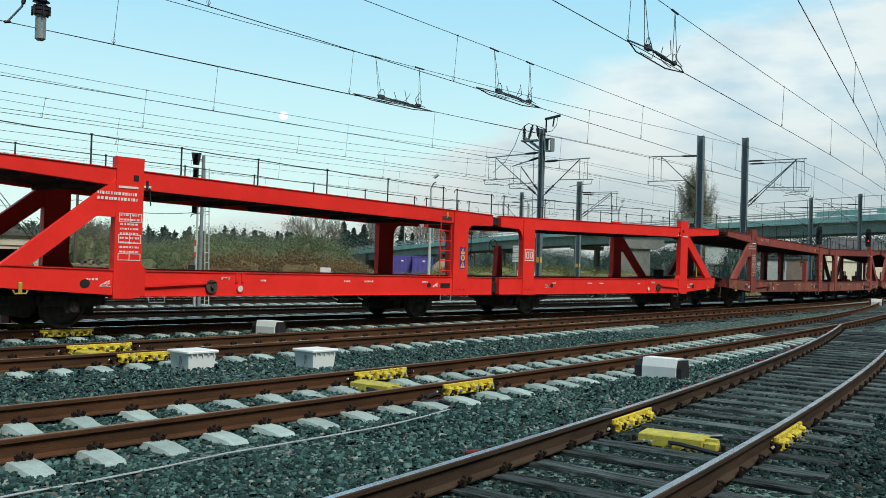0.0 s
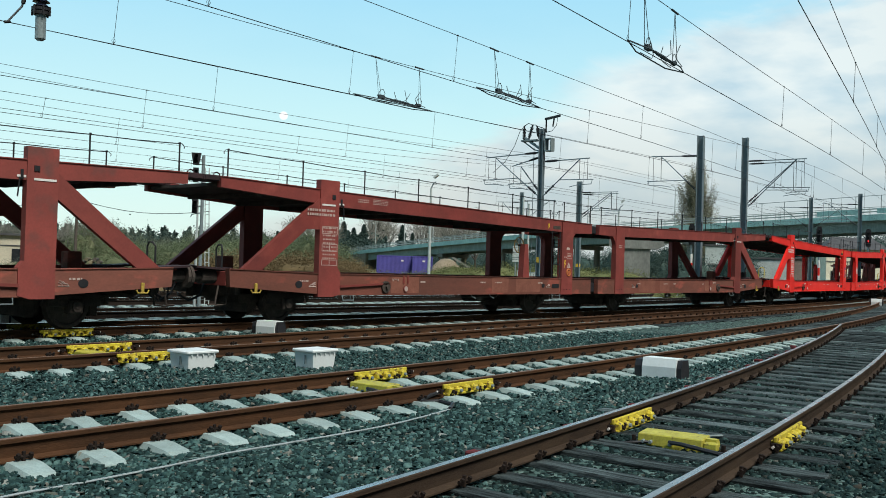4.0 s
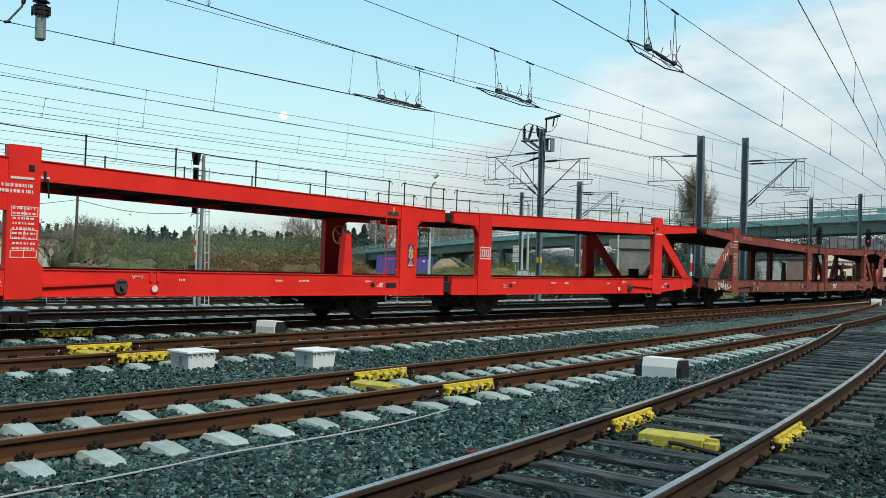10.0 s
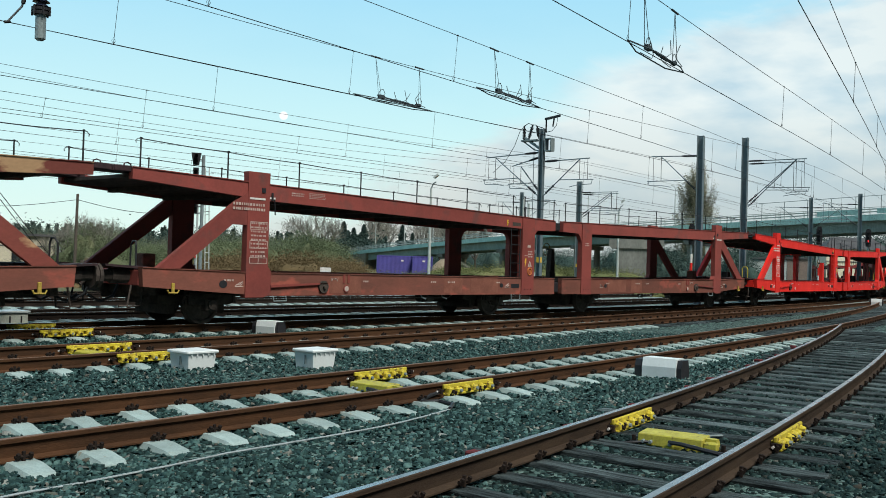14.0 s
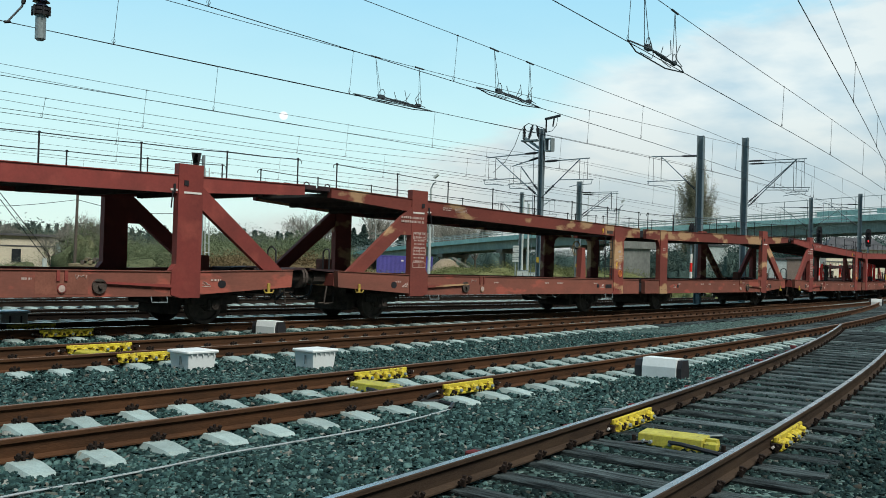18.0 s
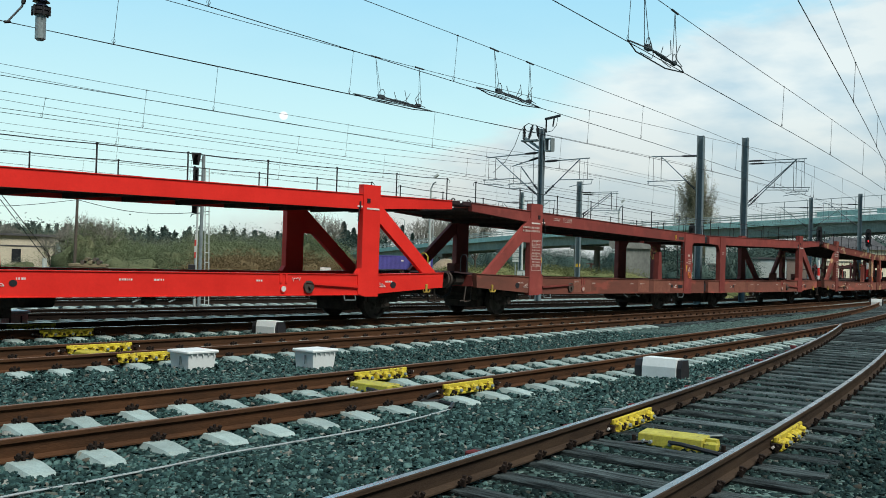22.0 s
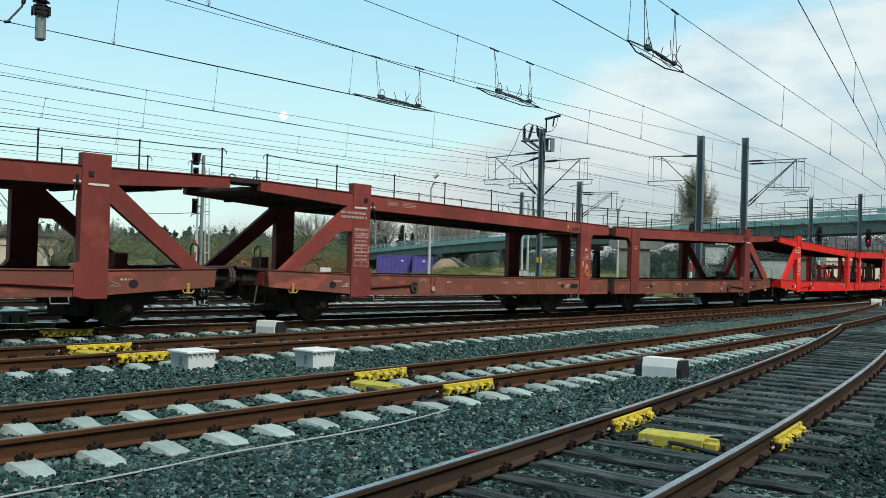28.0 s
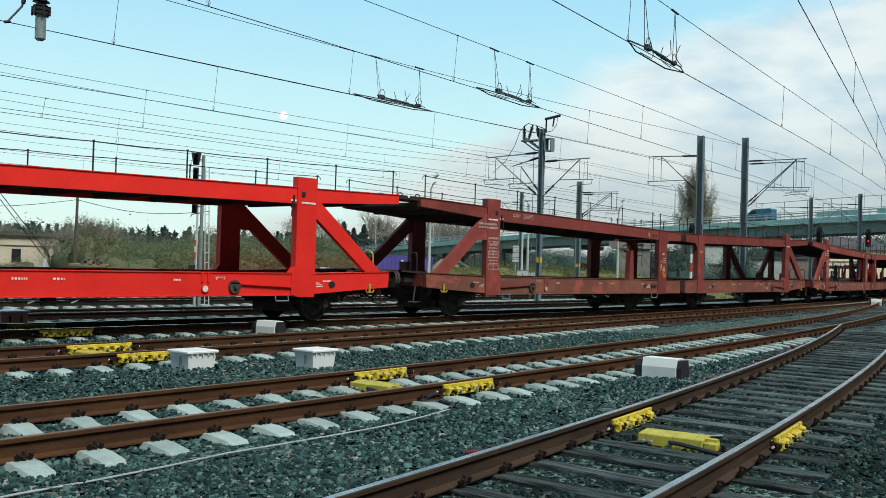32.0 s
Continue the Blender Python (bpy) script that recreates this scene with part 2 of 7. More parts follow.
def stone_mat(name, k):
    m, nt, bsdf, N, L = node_mat(name)
    g = N("ShaderNodeNewGeometry")
    ramp = N("ShaderNodeValToRGB")
    e = ramp.color_ramp.elements
    e[0].position, e[0].color = 0.0, tuple(k * c for c in (0.009, 0.022, 0.022)) + (1,)
    e[1].position, e[1].color = 0.5, tuple(k * c for c in (0.030, 0.066, 0.064)) + (1,)
    for p, c in ((0.8, (0.068, 0.137, 0.131)), (0.93, (0.135, 0.235, 0.225)), (0.96, (0.10, 0.09, 0.07)), (0.99, (0.30, 0.32, 0.30))):
        x = e.new(p)
        x.color = tuple(k * v for v in c) + (1,)
    L(g.outputs["Random Per Island"], ramp.inputs[0])
    co = N("ShaderNodeTexCoord")
    n = N("ShaderNodeTexNoise")
    n.inputs["Scale"].default_value, n.inputs["Detail"].default_value = 55, 4
    L(co.outputs["Object"], n.inputs[0])
    val = N("ShaderNodeMapRange")
    val.inputs["To Min"].default_value, val.inputs["To Max"].default_value = 0.65, 1.35
    L(n.outputs["Fac"], val.inputs[0])
    hsv = N("ShaderNodeHueSaturation")
    L(val.outputs[0], hsv.inputs["Value"])
    L(ramp.outputs[0], hsv.inputs["Color"])
    L(hsv.outputs[0], bsdf.inputs["Base Color"])
    bsdf.inputs["Roughness"].default_value = 0.85
    bsdf.inputs["Specular IOR Level"].default_value = 0.12
    bp = N("ShaderNodeBump")
    bp.inputs["Strength"].default_value, bp.inputs["Distance"].default_value = 0.5, 0.01
    L(n.outputs["Fac"], bp.inputs["Height"])
    L(bp.outputs[0], bsdf.inputs["Normal"])
    return m


STONE = stone_mat("ballast_stone", 0.78)
OILY_STONE = stone_mat("oily_ballast_stone", 0.34)


# ---- mesh helpers ----
def box(bm, x0, x1, y0, y1, z0, z1, bevel=0.0):
    vs = [bm.verts.new((x, y, z)) for x in (x0, x1) for y in (y0, y1) for z in (z0, z1)]
    fs = [bm.faces.new([vs[i] for i in f]) for f in ((0, 1, 3, 2), (4, 6, 7, 5), (0, 4, 5, 1), (2, 3, 7, 6), (0, 2, 6, 4), (1, 5, 7, 3))]
    if bevel:
        es = list({e for f in fs for e in f.edges})
        bmesh.ops.bevel(bm, geom=es, offset=bevel, segments=1, affect="EDGES")
    return bm


def prism(bm, pts, y0, y1):
    """Extrude an outline in x and z between y0 and y1."""
    a = [bm.verts.new((x, y0, z)) for x, z in pts]
    b = [bm.verts.new((x, y1, z)) for x, z in pts]
    n = len(pts)
    bm.faces.new(a)
    bm.faces.new(b[::-1])
    for i in range(n):
        bm.faces.new((a[i], b[i], b[(i + 1) % n], a[(i + 1) % n]))
    return bm


def tube(bm, p, q, r, n=6, r2=None, caps=True):
    p, q = Vector(p), Vector(q)
    r2 = r if r2 is None else r2
    d = (q - p).normalized()
    u = d.cross(Vector((0, 0, 1)) if abs(d.z) < 0.9 else Vector((1, 0, 0))).normalized()
    w = d.cross(u)
    A, B = [], []
    for i in range(n):
        c, s = math.cos(2 * math.pi * i / n), math.sin(2 * math.pi * i / n)
        A.append(bm.verts.new(p + (u * c + w * s) * r))
        B.append(bm.verts.new(q + (u * c + w * s) * r2))
    for i in range(n):
        bm.faces.new((A[i], A[(i + 1) % n], B[(i + 1) % n], B[i]))
    if caps:
        bm.faces.new(A[::-1])
        bm.faces.new(B)
    return bm


def bend(bm, pts, r, n=6):
    """One continuous round bar through the points."""
    pts = [Vector(p) for p in pts]
    if (pts[0] - pts[-1]).length < 1e-6:
        pts = pts[:-1] + [pts[-1] + (pts[-2] - pts[-1]) * 0.02]
    u, rings = None, []
    for i, p in enumerate(pts):
        d = (pts[min(i + 1, len(pts) - 1)] - pts[max(i - 1, 0)]).normalized()
        if u is None:
            u = d.cross(Vector((0, 0, 1)) if abs(d.z) < 0.9 else Vector((1, 0, 0))).normalized()
        u = u - d * u.dot(d)
        u = u.normalized() if u.length > 1e-6 else d.orthogonal().normalized()
        w = d.cross(u)
        rings.append([bm.verts.new(p + (u * math.cos(2 * math.pi * j / n) + w * math.sin(2 * math.pi * j / n)) * r) for j in range(n)])
    for a, b in zip(rings, rings[1:]):
        for j in range(n):
            bm.faces.new((a[j], a[(j + 1) % n], b[(j + 1) % n], b[j]))
    bm.faces.new(rings[0][::-1])
    bm.faces.new(rings[-1])
    return bm


def mesh_of(name, bm, material, smooth=False):
    bmesh.ops.recalc_face_normals(bm, faces=bm.faces)
    me = bpy.data.meshes.new(name)
    bm.to_mesh(me)
    bm.free()
    for m in material if isinstance(material, (list, tuple)) else [material]:
        me.materials.append(m)
    if smooth:
        me.polygons.foreach_set("use_smooth", [True] * len(me.polygons))
    return me


def part(name, bm, material, parent, label="", smooth=False):
    ob = new(name, bm if isinstance(bm, bpy.types.Mesh) else mesh_of(name, bm, material, smooth))
    ob.parent = parent
    if label:
        tagged(ob, label)
    return ob


def thing(name, label, category, m=None, group="", kind=""):
    ob = tagged(new(name), label, category, group, kind)
    ob.empty_display_size = 0.3
    if m is not None:
        ob.matrix_basis = m
    return ob


def BM():
    return bmesh.new()


def raw_mesh(name, verts, faces, material, smooth=False):
    me = bpy.data.meshes.new(name)
    me.from_pydata(verts, [], faces)
    me.materials.append(material)
    if smooth:
        me.polygons.foreach_set("use_smooth", [True] * len(me.polygons))
    return me


# ---- plan of the tracks: centre lines y(x), rail heads at z = 0 ----
def line_c(x):
    if x < 0:
        return 2.93 + 0.1262 * x
    return 2.93 + 0.1262 * x + 0.00275 * x * x


def line_b(x):
    return 7.13 - 0.0342 * x + 0.00195 * max(0.0, x + 18.1) ** 2


def line_a(x):
    return 12.95 + 0.045 * x + 0.0008 * x * x if x > -28 else 12.32


def line_t(x):
    return 17.87 + 0.00195 * max(0.0, x - 25.8) ** 2


def line_u(x):
    return 22.4 + 0.00190 * max(0.0, x - 26.0) ** 2


def line_v(x):
    return 27.9 + 0.00185 * max(0.0, x - 27.0) ** 2


def line_w(x):
    return 33.0 + 0.0018 * max(0.0, x - 28.0) ** 2


def offset_point(line, x, d):
    """The point d metres beside the centre line, away from the camera's side for d > 0."""
    h = math.atan2(line(x + 0.05) - line(x - 0.05), 0.1)
    return Vector((x - math.sin(h) * d, line(x) + math.cos(h) * d, 0)), h


def rail_mesh(line, d, x0, x1, top, step=1.0, web=None):
    prof = [(-0.07, -0.172), (-0.07, -0.160), (-0.012, -0.142), (-0.012, -0.045), (-0.036, -0.034), (-0.036, -0.006), (-0.028, 0.0),
            (0.028, 0.0), (0.036, -0.006), (0.036, -0.034), (0.012, -0.045), (0.012, -0.142), (0.07, -0.160), (0.07, -0.172)]
    n = max(2, int((x1 - x0) / step) + 1)
    verts, faces, tops = [], [], []
    for i in range(n):
        x = x0 + (x1 - x0) * i / (n - 1)
        for a, z in prof:
            p, _ = offset_point(line, x, d + a)
            verts.append((p.x, p.y, z))
    k = len(prof)
    for i in range(n - 1):
        for j in range(k):
            faces.append((i * k + j, (i + 1) * k + j, (i + 1) * k + (j + 1) % k, i * k + (j + 1) % k))
            tops.append(1 if j == 6 else 0)
    faces.append(tuple(range(k)))
    faces.append(tuple(range((n - 1) * k, n * k))[::-1])
    me = raw_mesh("rail", verts, faces, web or RAIL_SIDE)
    me.materials.append(top)
    me.polygons.foreach_set("material_index", tops + [0, 0])
    return me


def sleeper_concrete():
    """Twin-hollow concrete sleeper: high seats under the rails, low waist, along y."""
    bm = BM()
    ys = [(-1.27, -0.035, 0.11), (-1.22, -0.012, 0.125), (-0.98, 0.012, 0.135), (-0.56, 0.014, 0.135), (-0.40, -0.012, 0.125), (-0.25, -0.028, 0.12),
          (0.25, -0.028, 0.12), (0.40, -0.012, 0.125), (0.56, 0.014, 0.135), (0.98, 0.012, 0.135), (1.22, -0.012, 0.125), (1.27, -0.035, 0.11)]
    rings = []
    for y, z, w in ys:
        zt = -0.172 + z
        rings.append([bm.verts.new(c) for c in ((-w, y, -0.36), (-w, y, zt - 0.05), (-w + 0.028, y, zt), (w - 0.028, y, zt), (w, y, zt - 0.05), (w, y, -0.36))])
    for a, b in zip(rings, rings[1:]):
        for i in range(6):
            bm.faces.new((a[i], a[(i + 1) % 6], b[(i + 1) % 6], b[i]))
    bm.faces.new(rings[0])
    bm.faces.new(rings[-1][::-1])
    return mesh_of("sleeper", bm, CONCRETE)


def sleeper_timber(w=2.6):
    bm = BM()
    box(bm, -0.105, 0.105, -w / 2, w / 2, -0.36, -0.178, 0.012)
    return mesh_of("sleeper", bm, TIMBER)


def clip_bits(bm, p, h, d):
    """Rail fastening on both sides of a rail foot: a coiled clip on a shoulder and a nut."""
    c, s = math.cos(h), math.sin(h)
    for side in (-1, 1):
        o = Vector((p.x - s * side * 0.10, p.y + c * side * 0.10, -0.15))
        for k in (-0.05, 0.05):
            a = o + Vector((c, s, 0)) * k
            tube(bm, a, a + Vector((-s * side * 0.02, c * side * 0.02, 0.045)), 0.018, 5)
        tube(bm, o + Vector((0, 0, -0.02)), o + Vector((0, 0, 0.06)), 0.016, 5)
        tube(bm, o + Vector((-c * 0.07, -s * 0.07, 0.02)), o + Vector((c * 0.07, s * 0.07, 0.02)), 0.015, 5)


SKEW = 0.115


def track(label, line, x0, x1, top, kinds, first=0.0, spacing=0.588, near=60.0, web=None, skew=0.0):
    """kinds(x) gives 'concrete' or 'timber'. Sleepers within the near stretch are parts, those beyond are one mesh."""
    root = thing("railway_track", label, "railway track", group="station tracks", kind="structure")
    for d in (-0.753, 0.753):
        part("rail", rail_mesh(line, d, x0, x1, top, web=web), None, root)
    con, tim = sleeper_concrete(), sleeper_timber()
    clips = BM()
    rest = {"concrete": ([], []), "timber": ([], [])}
    x, i = x0 + first, 0
    while x < x1:
        h = math.atan2(line(x + 0.05) - line(x - 0.05), 0.1)
        me = con if kinds(x) == "concrete" else tim
        ob = new("sleeper", me) if 3 < x < near else None
        m = pose(x + random.uniform(-0.015, 0.015), line(x), random.uniform(-0.004, 0.004), 0, 0, math.degrees(h - skew) + random.uniform(-0.6, 0.6))
        if me is tim:
            m = m @ pose(0, random.uniform(-0.12, 0.12), 0)
        if ob:
            ob.parent = root
            ob.matrix_basis = m
            if x < 40:
                for d in (-0.753, 0.753):
                    p, hh = offset_point(line, x + skew * d, d)
                    clip_bits(clips, p, hh, d)
        else:
            rest_v, rest_f = rest[kinds(x)]
            b = len(rest_v)
            rest_v += [tuple(m @ v.co) for v in me.vertices]
            rest_f += [tuple(b + k for k in f.vertices) for f in me.polygons]
        x += spacing
        i += 1
    for kind, (rest_v, rest_f) in rest.items():
        if rest_v:
            part("far_sleepers", raw_mesh("far_sleepers", rest_v, rest_f, CONCRETE if kind == "concrete" else TIMBER), None, root)["kind"] = "stuff"
    if line is line_c:
        plates = BM()
        for k in range(40):
            x = -2 + k * 0.6
            p, h = offset_point(line, x + random.uniform(-0.05, 0.05), 1.08 + random.uniform(-0.08, 0.16))
            if random.random() < 0.75:
                w = random.uniform(0.05, 0.1)
                box(plates, p.x - w, p.x + w, p.y - 0.06, p.y + 0.06, -0.22, -0.14 - random.uniform(0, 0.025), 0.012)
        part("red_end_plates", plates, REDPLATE, root, "faded red plates on the sleeper ends")["kind"] = "stuff"
    part("rail_clips", clips, CLIP, root)["kind"] = "stuff"
    return root


track("rusty running rails on concrete sleepers, merging at a turnout", line_b, -40.116, 120, RAIL_DULL,
      lambda x: "concrete" if x < 24.5 else "timber", first=0.03, skew=SKEW)
track("curving worn rails on old tarred timber sleepers", line_c, -39, 29.3, RAIL_WORN, lambda x: "timber", first=0.47, spacing=0.6, near=30, web=RAIL_OILY, skew=SKEW)
track("rusty rails on concrete sleepers in ballast", line_a, -27.756, 110, RAIL_DULL,
      lambda x: "concrete" if x < 25 else "timber", first=0.635, skew=SKEW)
track("busy main line rails under the car train", line_t, -60, 190, RAIL_TOP, lambda x: "concrete", first=0.2, near=50)
track("polished rails of the second main line", line_u, -57.04, 190, RAIL_TOP, lambda x: "concrete", near=46, web=RAIL_GREASY)
track("rails of a station track behind the main lines", line_v, -57.04, 190, RAIL_TOP, lambda x: "concrete", near=10, web=RAIL_GREASY)
track("outermost rails beside the rough grass", line_w, -57.04, 190, RAIL_DULL, lambda x: "concrete", near=10, web=RAIL_GREASY)


# ---- car transporter wagons ----
FAINT = surface("worn_lettering", (0.56, 0.47, 0.43), (0.38, 0.28, 0.25), 0.7, scale=8, fine=60, bump=0)
SPEED, PITCH, FIRST = 8.6167, 29.398, 21.03
AXLES = (2.42, 12.2)
WHEEL_R = 0.42
HALF_W = 1.45


def portal_corner(bm, x, z, r, dx, y0, y1):
    """A quarter-round gusset in the corner under a beam at (x, z)."""
    pts = [(x, z)]
    for i in range(7):
        a = math.pi / 2 * i / 6
        pts.append((x + dx * (r - r * math.sin(a)), z - (r - r * math.cos(a))))
    prism(bm, pts, y0, y1)


def wheelset():
    bm = BM()
    prof = [(0.0, 0.07), (0.10, 0.085), (0.12, 0.05), (0.34, 0.02), (0.355, 0.06), (0.42, 0.065), (0.45, -0.065), (0.35, -0.06), (0.33, -0.015), (0.12, -0.03)]
    me = BM()
    n = 20
    for side in (-1, 1):
        rings = []
        for r, y in prof[1:]:
            rings.append([me.verts.new((r * math.sin(2 * math.pi * i / n), side * (0.75 + y), r * math.cos(2 * math.pi * i / n))) for i in range(n)])
        for a, b in zip(rings, rings[1:]):
            for i in range(n):
                me.faces.new((a[i], a[(i + 1) % n], b[(i + 1) % n], b[i]))
        me.faces.new(rings[0])
        me.faces.new(rings[-1])
        for k in range(4):
            a = math.pi / 2 * k
            box(me, 0.2 * math.cos(a) - 0.02, 0.2 * math.cos(a) + 0.02, side * 0.79 - 0.02, side * 0.79 + 0.02, 0.2 * math.sin(a) - 0.02, 0.2 * math.sin(a) + 0.02)
    tube(me, (0, -1.0, 0), (0, 1.0, 0), 0.075, 10)
    return mesh_of("wheelset", me, WHEEL_STEEL, False)


WHEELSET = wheelset()


def bars(parent, name, label, x0, x1, z0, z1, rows, mat=WHITE, y=None, fill=0.55, seed=1):
    """Unreadable lettering: rows of short bars on the near face."""
    rnd = random.Random(seed)
    bm = BM()
    y = -HALF_W - 0.034 if y is None else y
    dz = (z1 - z0) / rows
    for i in range(rows):
        x, z = x0, z1 - dz * (i + 1) + dz * (1 - fill) / 2
        while x < x1 - 0.01:
            w = min(rnd.uniform(0.018, 0.06), x1 - x)
            box(bm, x, x + w, y, y + 0.004, z, z + dz * fill)
            x += w + rnd.uniform(0.012, 0.035)
    ob = part(name, bm, mat, parent, label)
    ob["kind"] = "stuff"
    return ob


def ladder(root, m, x0, x1, y, paint, far=False):
    """The near ladder reaches down to the deck; the far one is short, with an outward bend at its head."""
    lad = thing_part("ladder", root)
    low, rungs = (1.55, 4) if far else (1.06, 6)
    for k, x in enumerate((x0, x1)):
        bm = BM()
        if far and k:
            bend(bm, [(m * x, y + 0.02, low), (m * x, y + 0.02, 2.36), (m * (x + 0.04), y + 0.02, 2.46), (m * (x + 0.1), y + 0.02, 2.56), (m * (x + 0.1), y + 0.02, 2.72)], 0.016)
        else:
            tube(bm, (m * x, y + 0.02, low), (m * x, y + 0.02, 2.72), 0.015)
        part("stile", bm, paint, lad)
    for k in range(rungs):
        z = low + 0.18 + (0.27 if far else 0.26) * k
        bm = BM()
        tube(bm, (m * x0, y + 0.02, z), (m * x1, y + 0.02, z), 0.0125)
        part("rung", bm, paint, lad)


def brake_column(root, x, y, paint):
    col = thing_part("handbrake_column", root)
    bm = BM()
    prism(bm, [(x - 0.16, 1.05), (x + 0.16, 1.05), (x + 0.08, 2.06), (x - 0.08, 2.06)], y - 0.09, y + 0.09)
    part("pedestal", bm, paint, col)
    bm = BM()
    bend(bm, [(x - 0.07 + 0.22 * math.cos(a * math.pi / 10), y + 0.14, 2.03 + 0.22 * math.sin(a * math.pi / 10)) for a in range(21)], 0.017, 6)
    wheel = part("handwheel", bm, OCHRE, col, "worn ochre handwheel")
    for a in range(3):
        bm = BM()
        c, s = math.cos(a * 2.094 + 0.4), math.sin(a * 2.094 + 0.4)
        tube(bm, (x - 0.07, y + 0.14, 2.03), (x - 0.07 + 0.215 * c, y + 0.14, 2.03 + 0.215 * s), 0.012, 5)
        part("spoke", bm, OCHRE, wheel)
    bm = BM()
    tube(bm, (x - 0.07, y + 0.05, 2.03), (x - 0.07, y + 0.17, 2.03), 0.03, 8)
    part("spindle", bm, BLACKMETAL, wheel)


def transporter_unit(paint, label, front, seed):
    """One two-axle half of a wagon: x = 0 at the joint in the middle, the buffers at x = -14.7 (mirrored for the leading half)."""
    rnd = random.Random(seed)
    m = -1 if front else 1
    root = thing("car_transporter_unit", label, "rail wagon", group="car transporter train")
    X = lambda pts: [(m * x, z) for x, z in pts]

    def bx(bm, x0, x1, y0, y1, z0, z1, b=0.0):
        return box(bm, min(m * x0, m * x1), max(m * x0, m * x1), y0, y1, z0, z1, b)

    for side in (-1, 1):
        yo, yi = side * HALF_W, side * (HALF_W - 0.14)
        bm = BM()
        prism(bm, X([(-14.03, 1.17), (-11.3, 1.10), (-0.15, 1.07), (-0.15, 0.61), (-11.0, 0.62), (-11.5, 0.64), (-14.0, 0.80)]), yo, yi)
        prism(bm, X([(-14.03, 1.185), (-11.3, 1.115), (-0.15, 1.085), (-0.15, 1.068), (-11.3, 1.098), (-14.03, 1.168)]), side * (HALF_W + 0.02), yi)
        prism(bm, X([(-11.0, 0.635), (-0.15, 0.625), (-0.15, 0.605), (-11.0, 0.615)]), side * (HALF_W + 0.02), yi)
        lower = part("lower_side_beam", bm, paint if paint is RED else LOW_OXIDE, root)
        bm = BM()
        prism(bm, X([(-14.3, 3.08), (-11.3, 3.015), (-0.16, 2.80), (-0.16, 2.50), (-1.0, 2.48), (-11.1, 2.66), (-11.6, 2.70), (-14.3, 2.86)]), yo, yi)
        prism(bm, X([(-14.3, 3.095), (-11.3, 3.03), (-0.16, 2.815), (-0.16, 2.799), (-11.3, 3.014), (-14.3, 3.079)]), side * (HALF_W + 0.02), yi)
        part("upper_side_beam", bm, paint, root)
        bm = BM()
        yp = side * (HALF_W + 0.03)
        prism(bm, X([(-11.6, 3.25), (-11.03, 3.25), (-11.03, 1.25), (-10.93, 1.13), (-10.93, 0.64), (-11.15, 0.58), (-11.6, 0.58)]), yp, yi)
        post = part("end_post", bm, paint, root)
        bm = BM()
        gusset = (side < 0) != front
        low = [(-11.97, 2.11), (-11.6, 2.11), (-11.599, 2.82)] if gusset else [(-11.599, 2.36), (-11.599, 2.82)]
        prism(bm, X([(-13.72, 1.17), (-13.22, 1.155)] + low), side * (HALF_W + 0.02), side * (HALF_W - 0.1))
        part("end_brace", bm, paint, root)
        bm = BM()
        a, b = (-1.84, -1.25) if not front else (-1.78, -1.22)
        prism(bm, X([(a, 2.80), (b, 2.795), (b, 0.595), (a - 0.04, 0.595), (a - 0.04, 0.66), (a, 0.68)]), yp, yi)
        portal_corner(bm, m * b, 2.50, 0.33, m * 1, side * (HALF_W - 0.005), yi)
        mid = part("middle_post", bm, paint, root)
        # bolts and drain holes
        bm = BM()
        for k in range(3):
            bx(bm, a + 0.13 + 0.15 * k, a + 0.15 + 0.15 * k, side * (HALF_W + 0.03), side * (HALF_W + 0.042), 0.74, 0.76)
        part("bolt_row", bm, BLACKMETAL, mid)["kind"] = "stuff"
        for hx, hr in ((-12.15, 0.08), (-2.75, 0.06)):
            bm = BM()
            bmesh.ops.create_cone(bm, cap_ends=True, segments=14, radius1=hr, radius2=hr, depth=0.012,
                                  matrix=pose(m * hx, side * (HALF_W + 0.002), 0.86, 90, 0, 0) @ Matrix.Diagonal((1.25, 1, 1, 1)))
            part("hole", bm, BLACKMETAL, lower, "dark oval hole")
        if (side < 0) != front:
            bm = BM()
            bx(bm, -2.3, -1.93, side * (HALF_W - 0.004), side * (HALF_W + 0.008), 0.79, 0.91)
            part("slot", bm, BLACKMETAL, lower, "dark lashing slot")
            bm = BM()
            y = side * (HALF_W + 0.03)
            bend(bm, [(m * -2.32, y, 0.62), (m * -2.32, y, 0.49), (m * -2.28, y, 0.46), (m * -1.95, y, 0.46), (m * -1.91, y, 0.49), (m * -1.91, y, 0.62)], 0.014)
            part("foot_step", bm, GALV, lower, "pale bent-bar foot step")
            if side < 0:
                bm = BM()
                lx, lz = (-2.1, 2.69) if paint is RED else (-2.55, 2.63)
                prism(bm, X([(lx - 0.02, lz + 0.08), (lx + 0.03, lz + 0.08), (lx + 0.01, lz + 0.015), (lx + 0.04, lz + 0.015), (lx - 0.02, lz - 0.08), (lx, lz - 0.005), (lx - 0.03, lz - 0.005)]), y + 0.01, y + 0.026)
                part("lightning_mark", bm, SIGN_YELLOW, root, "yellow lightning warning mark")
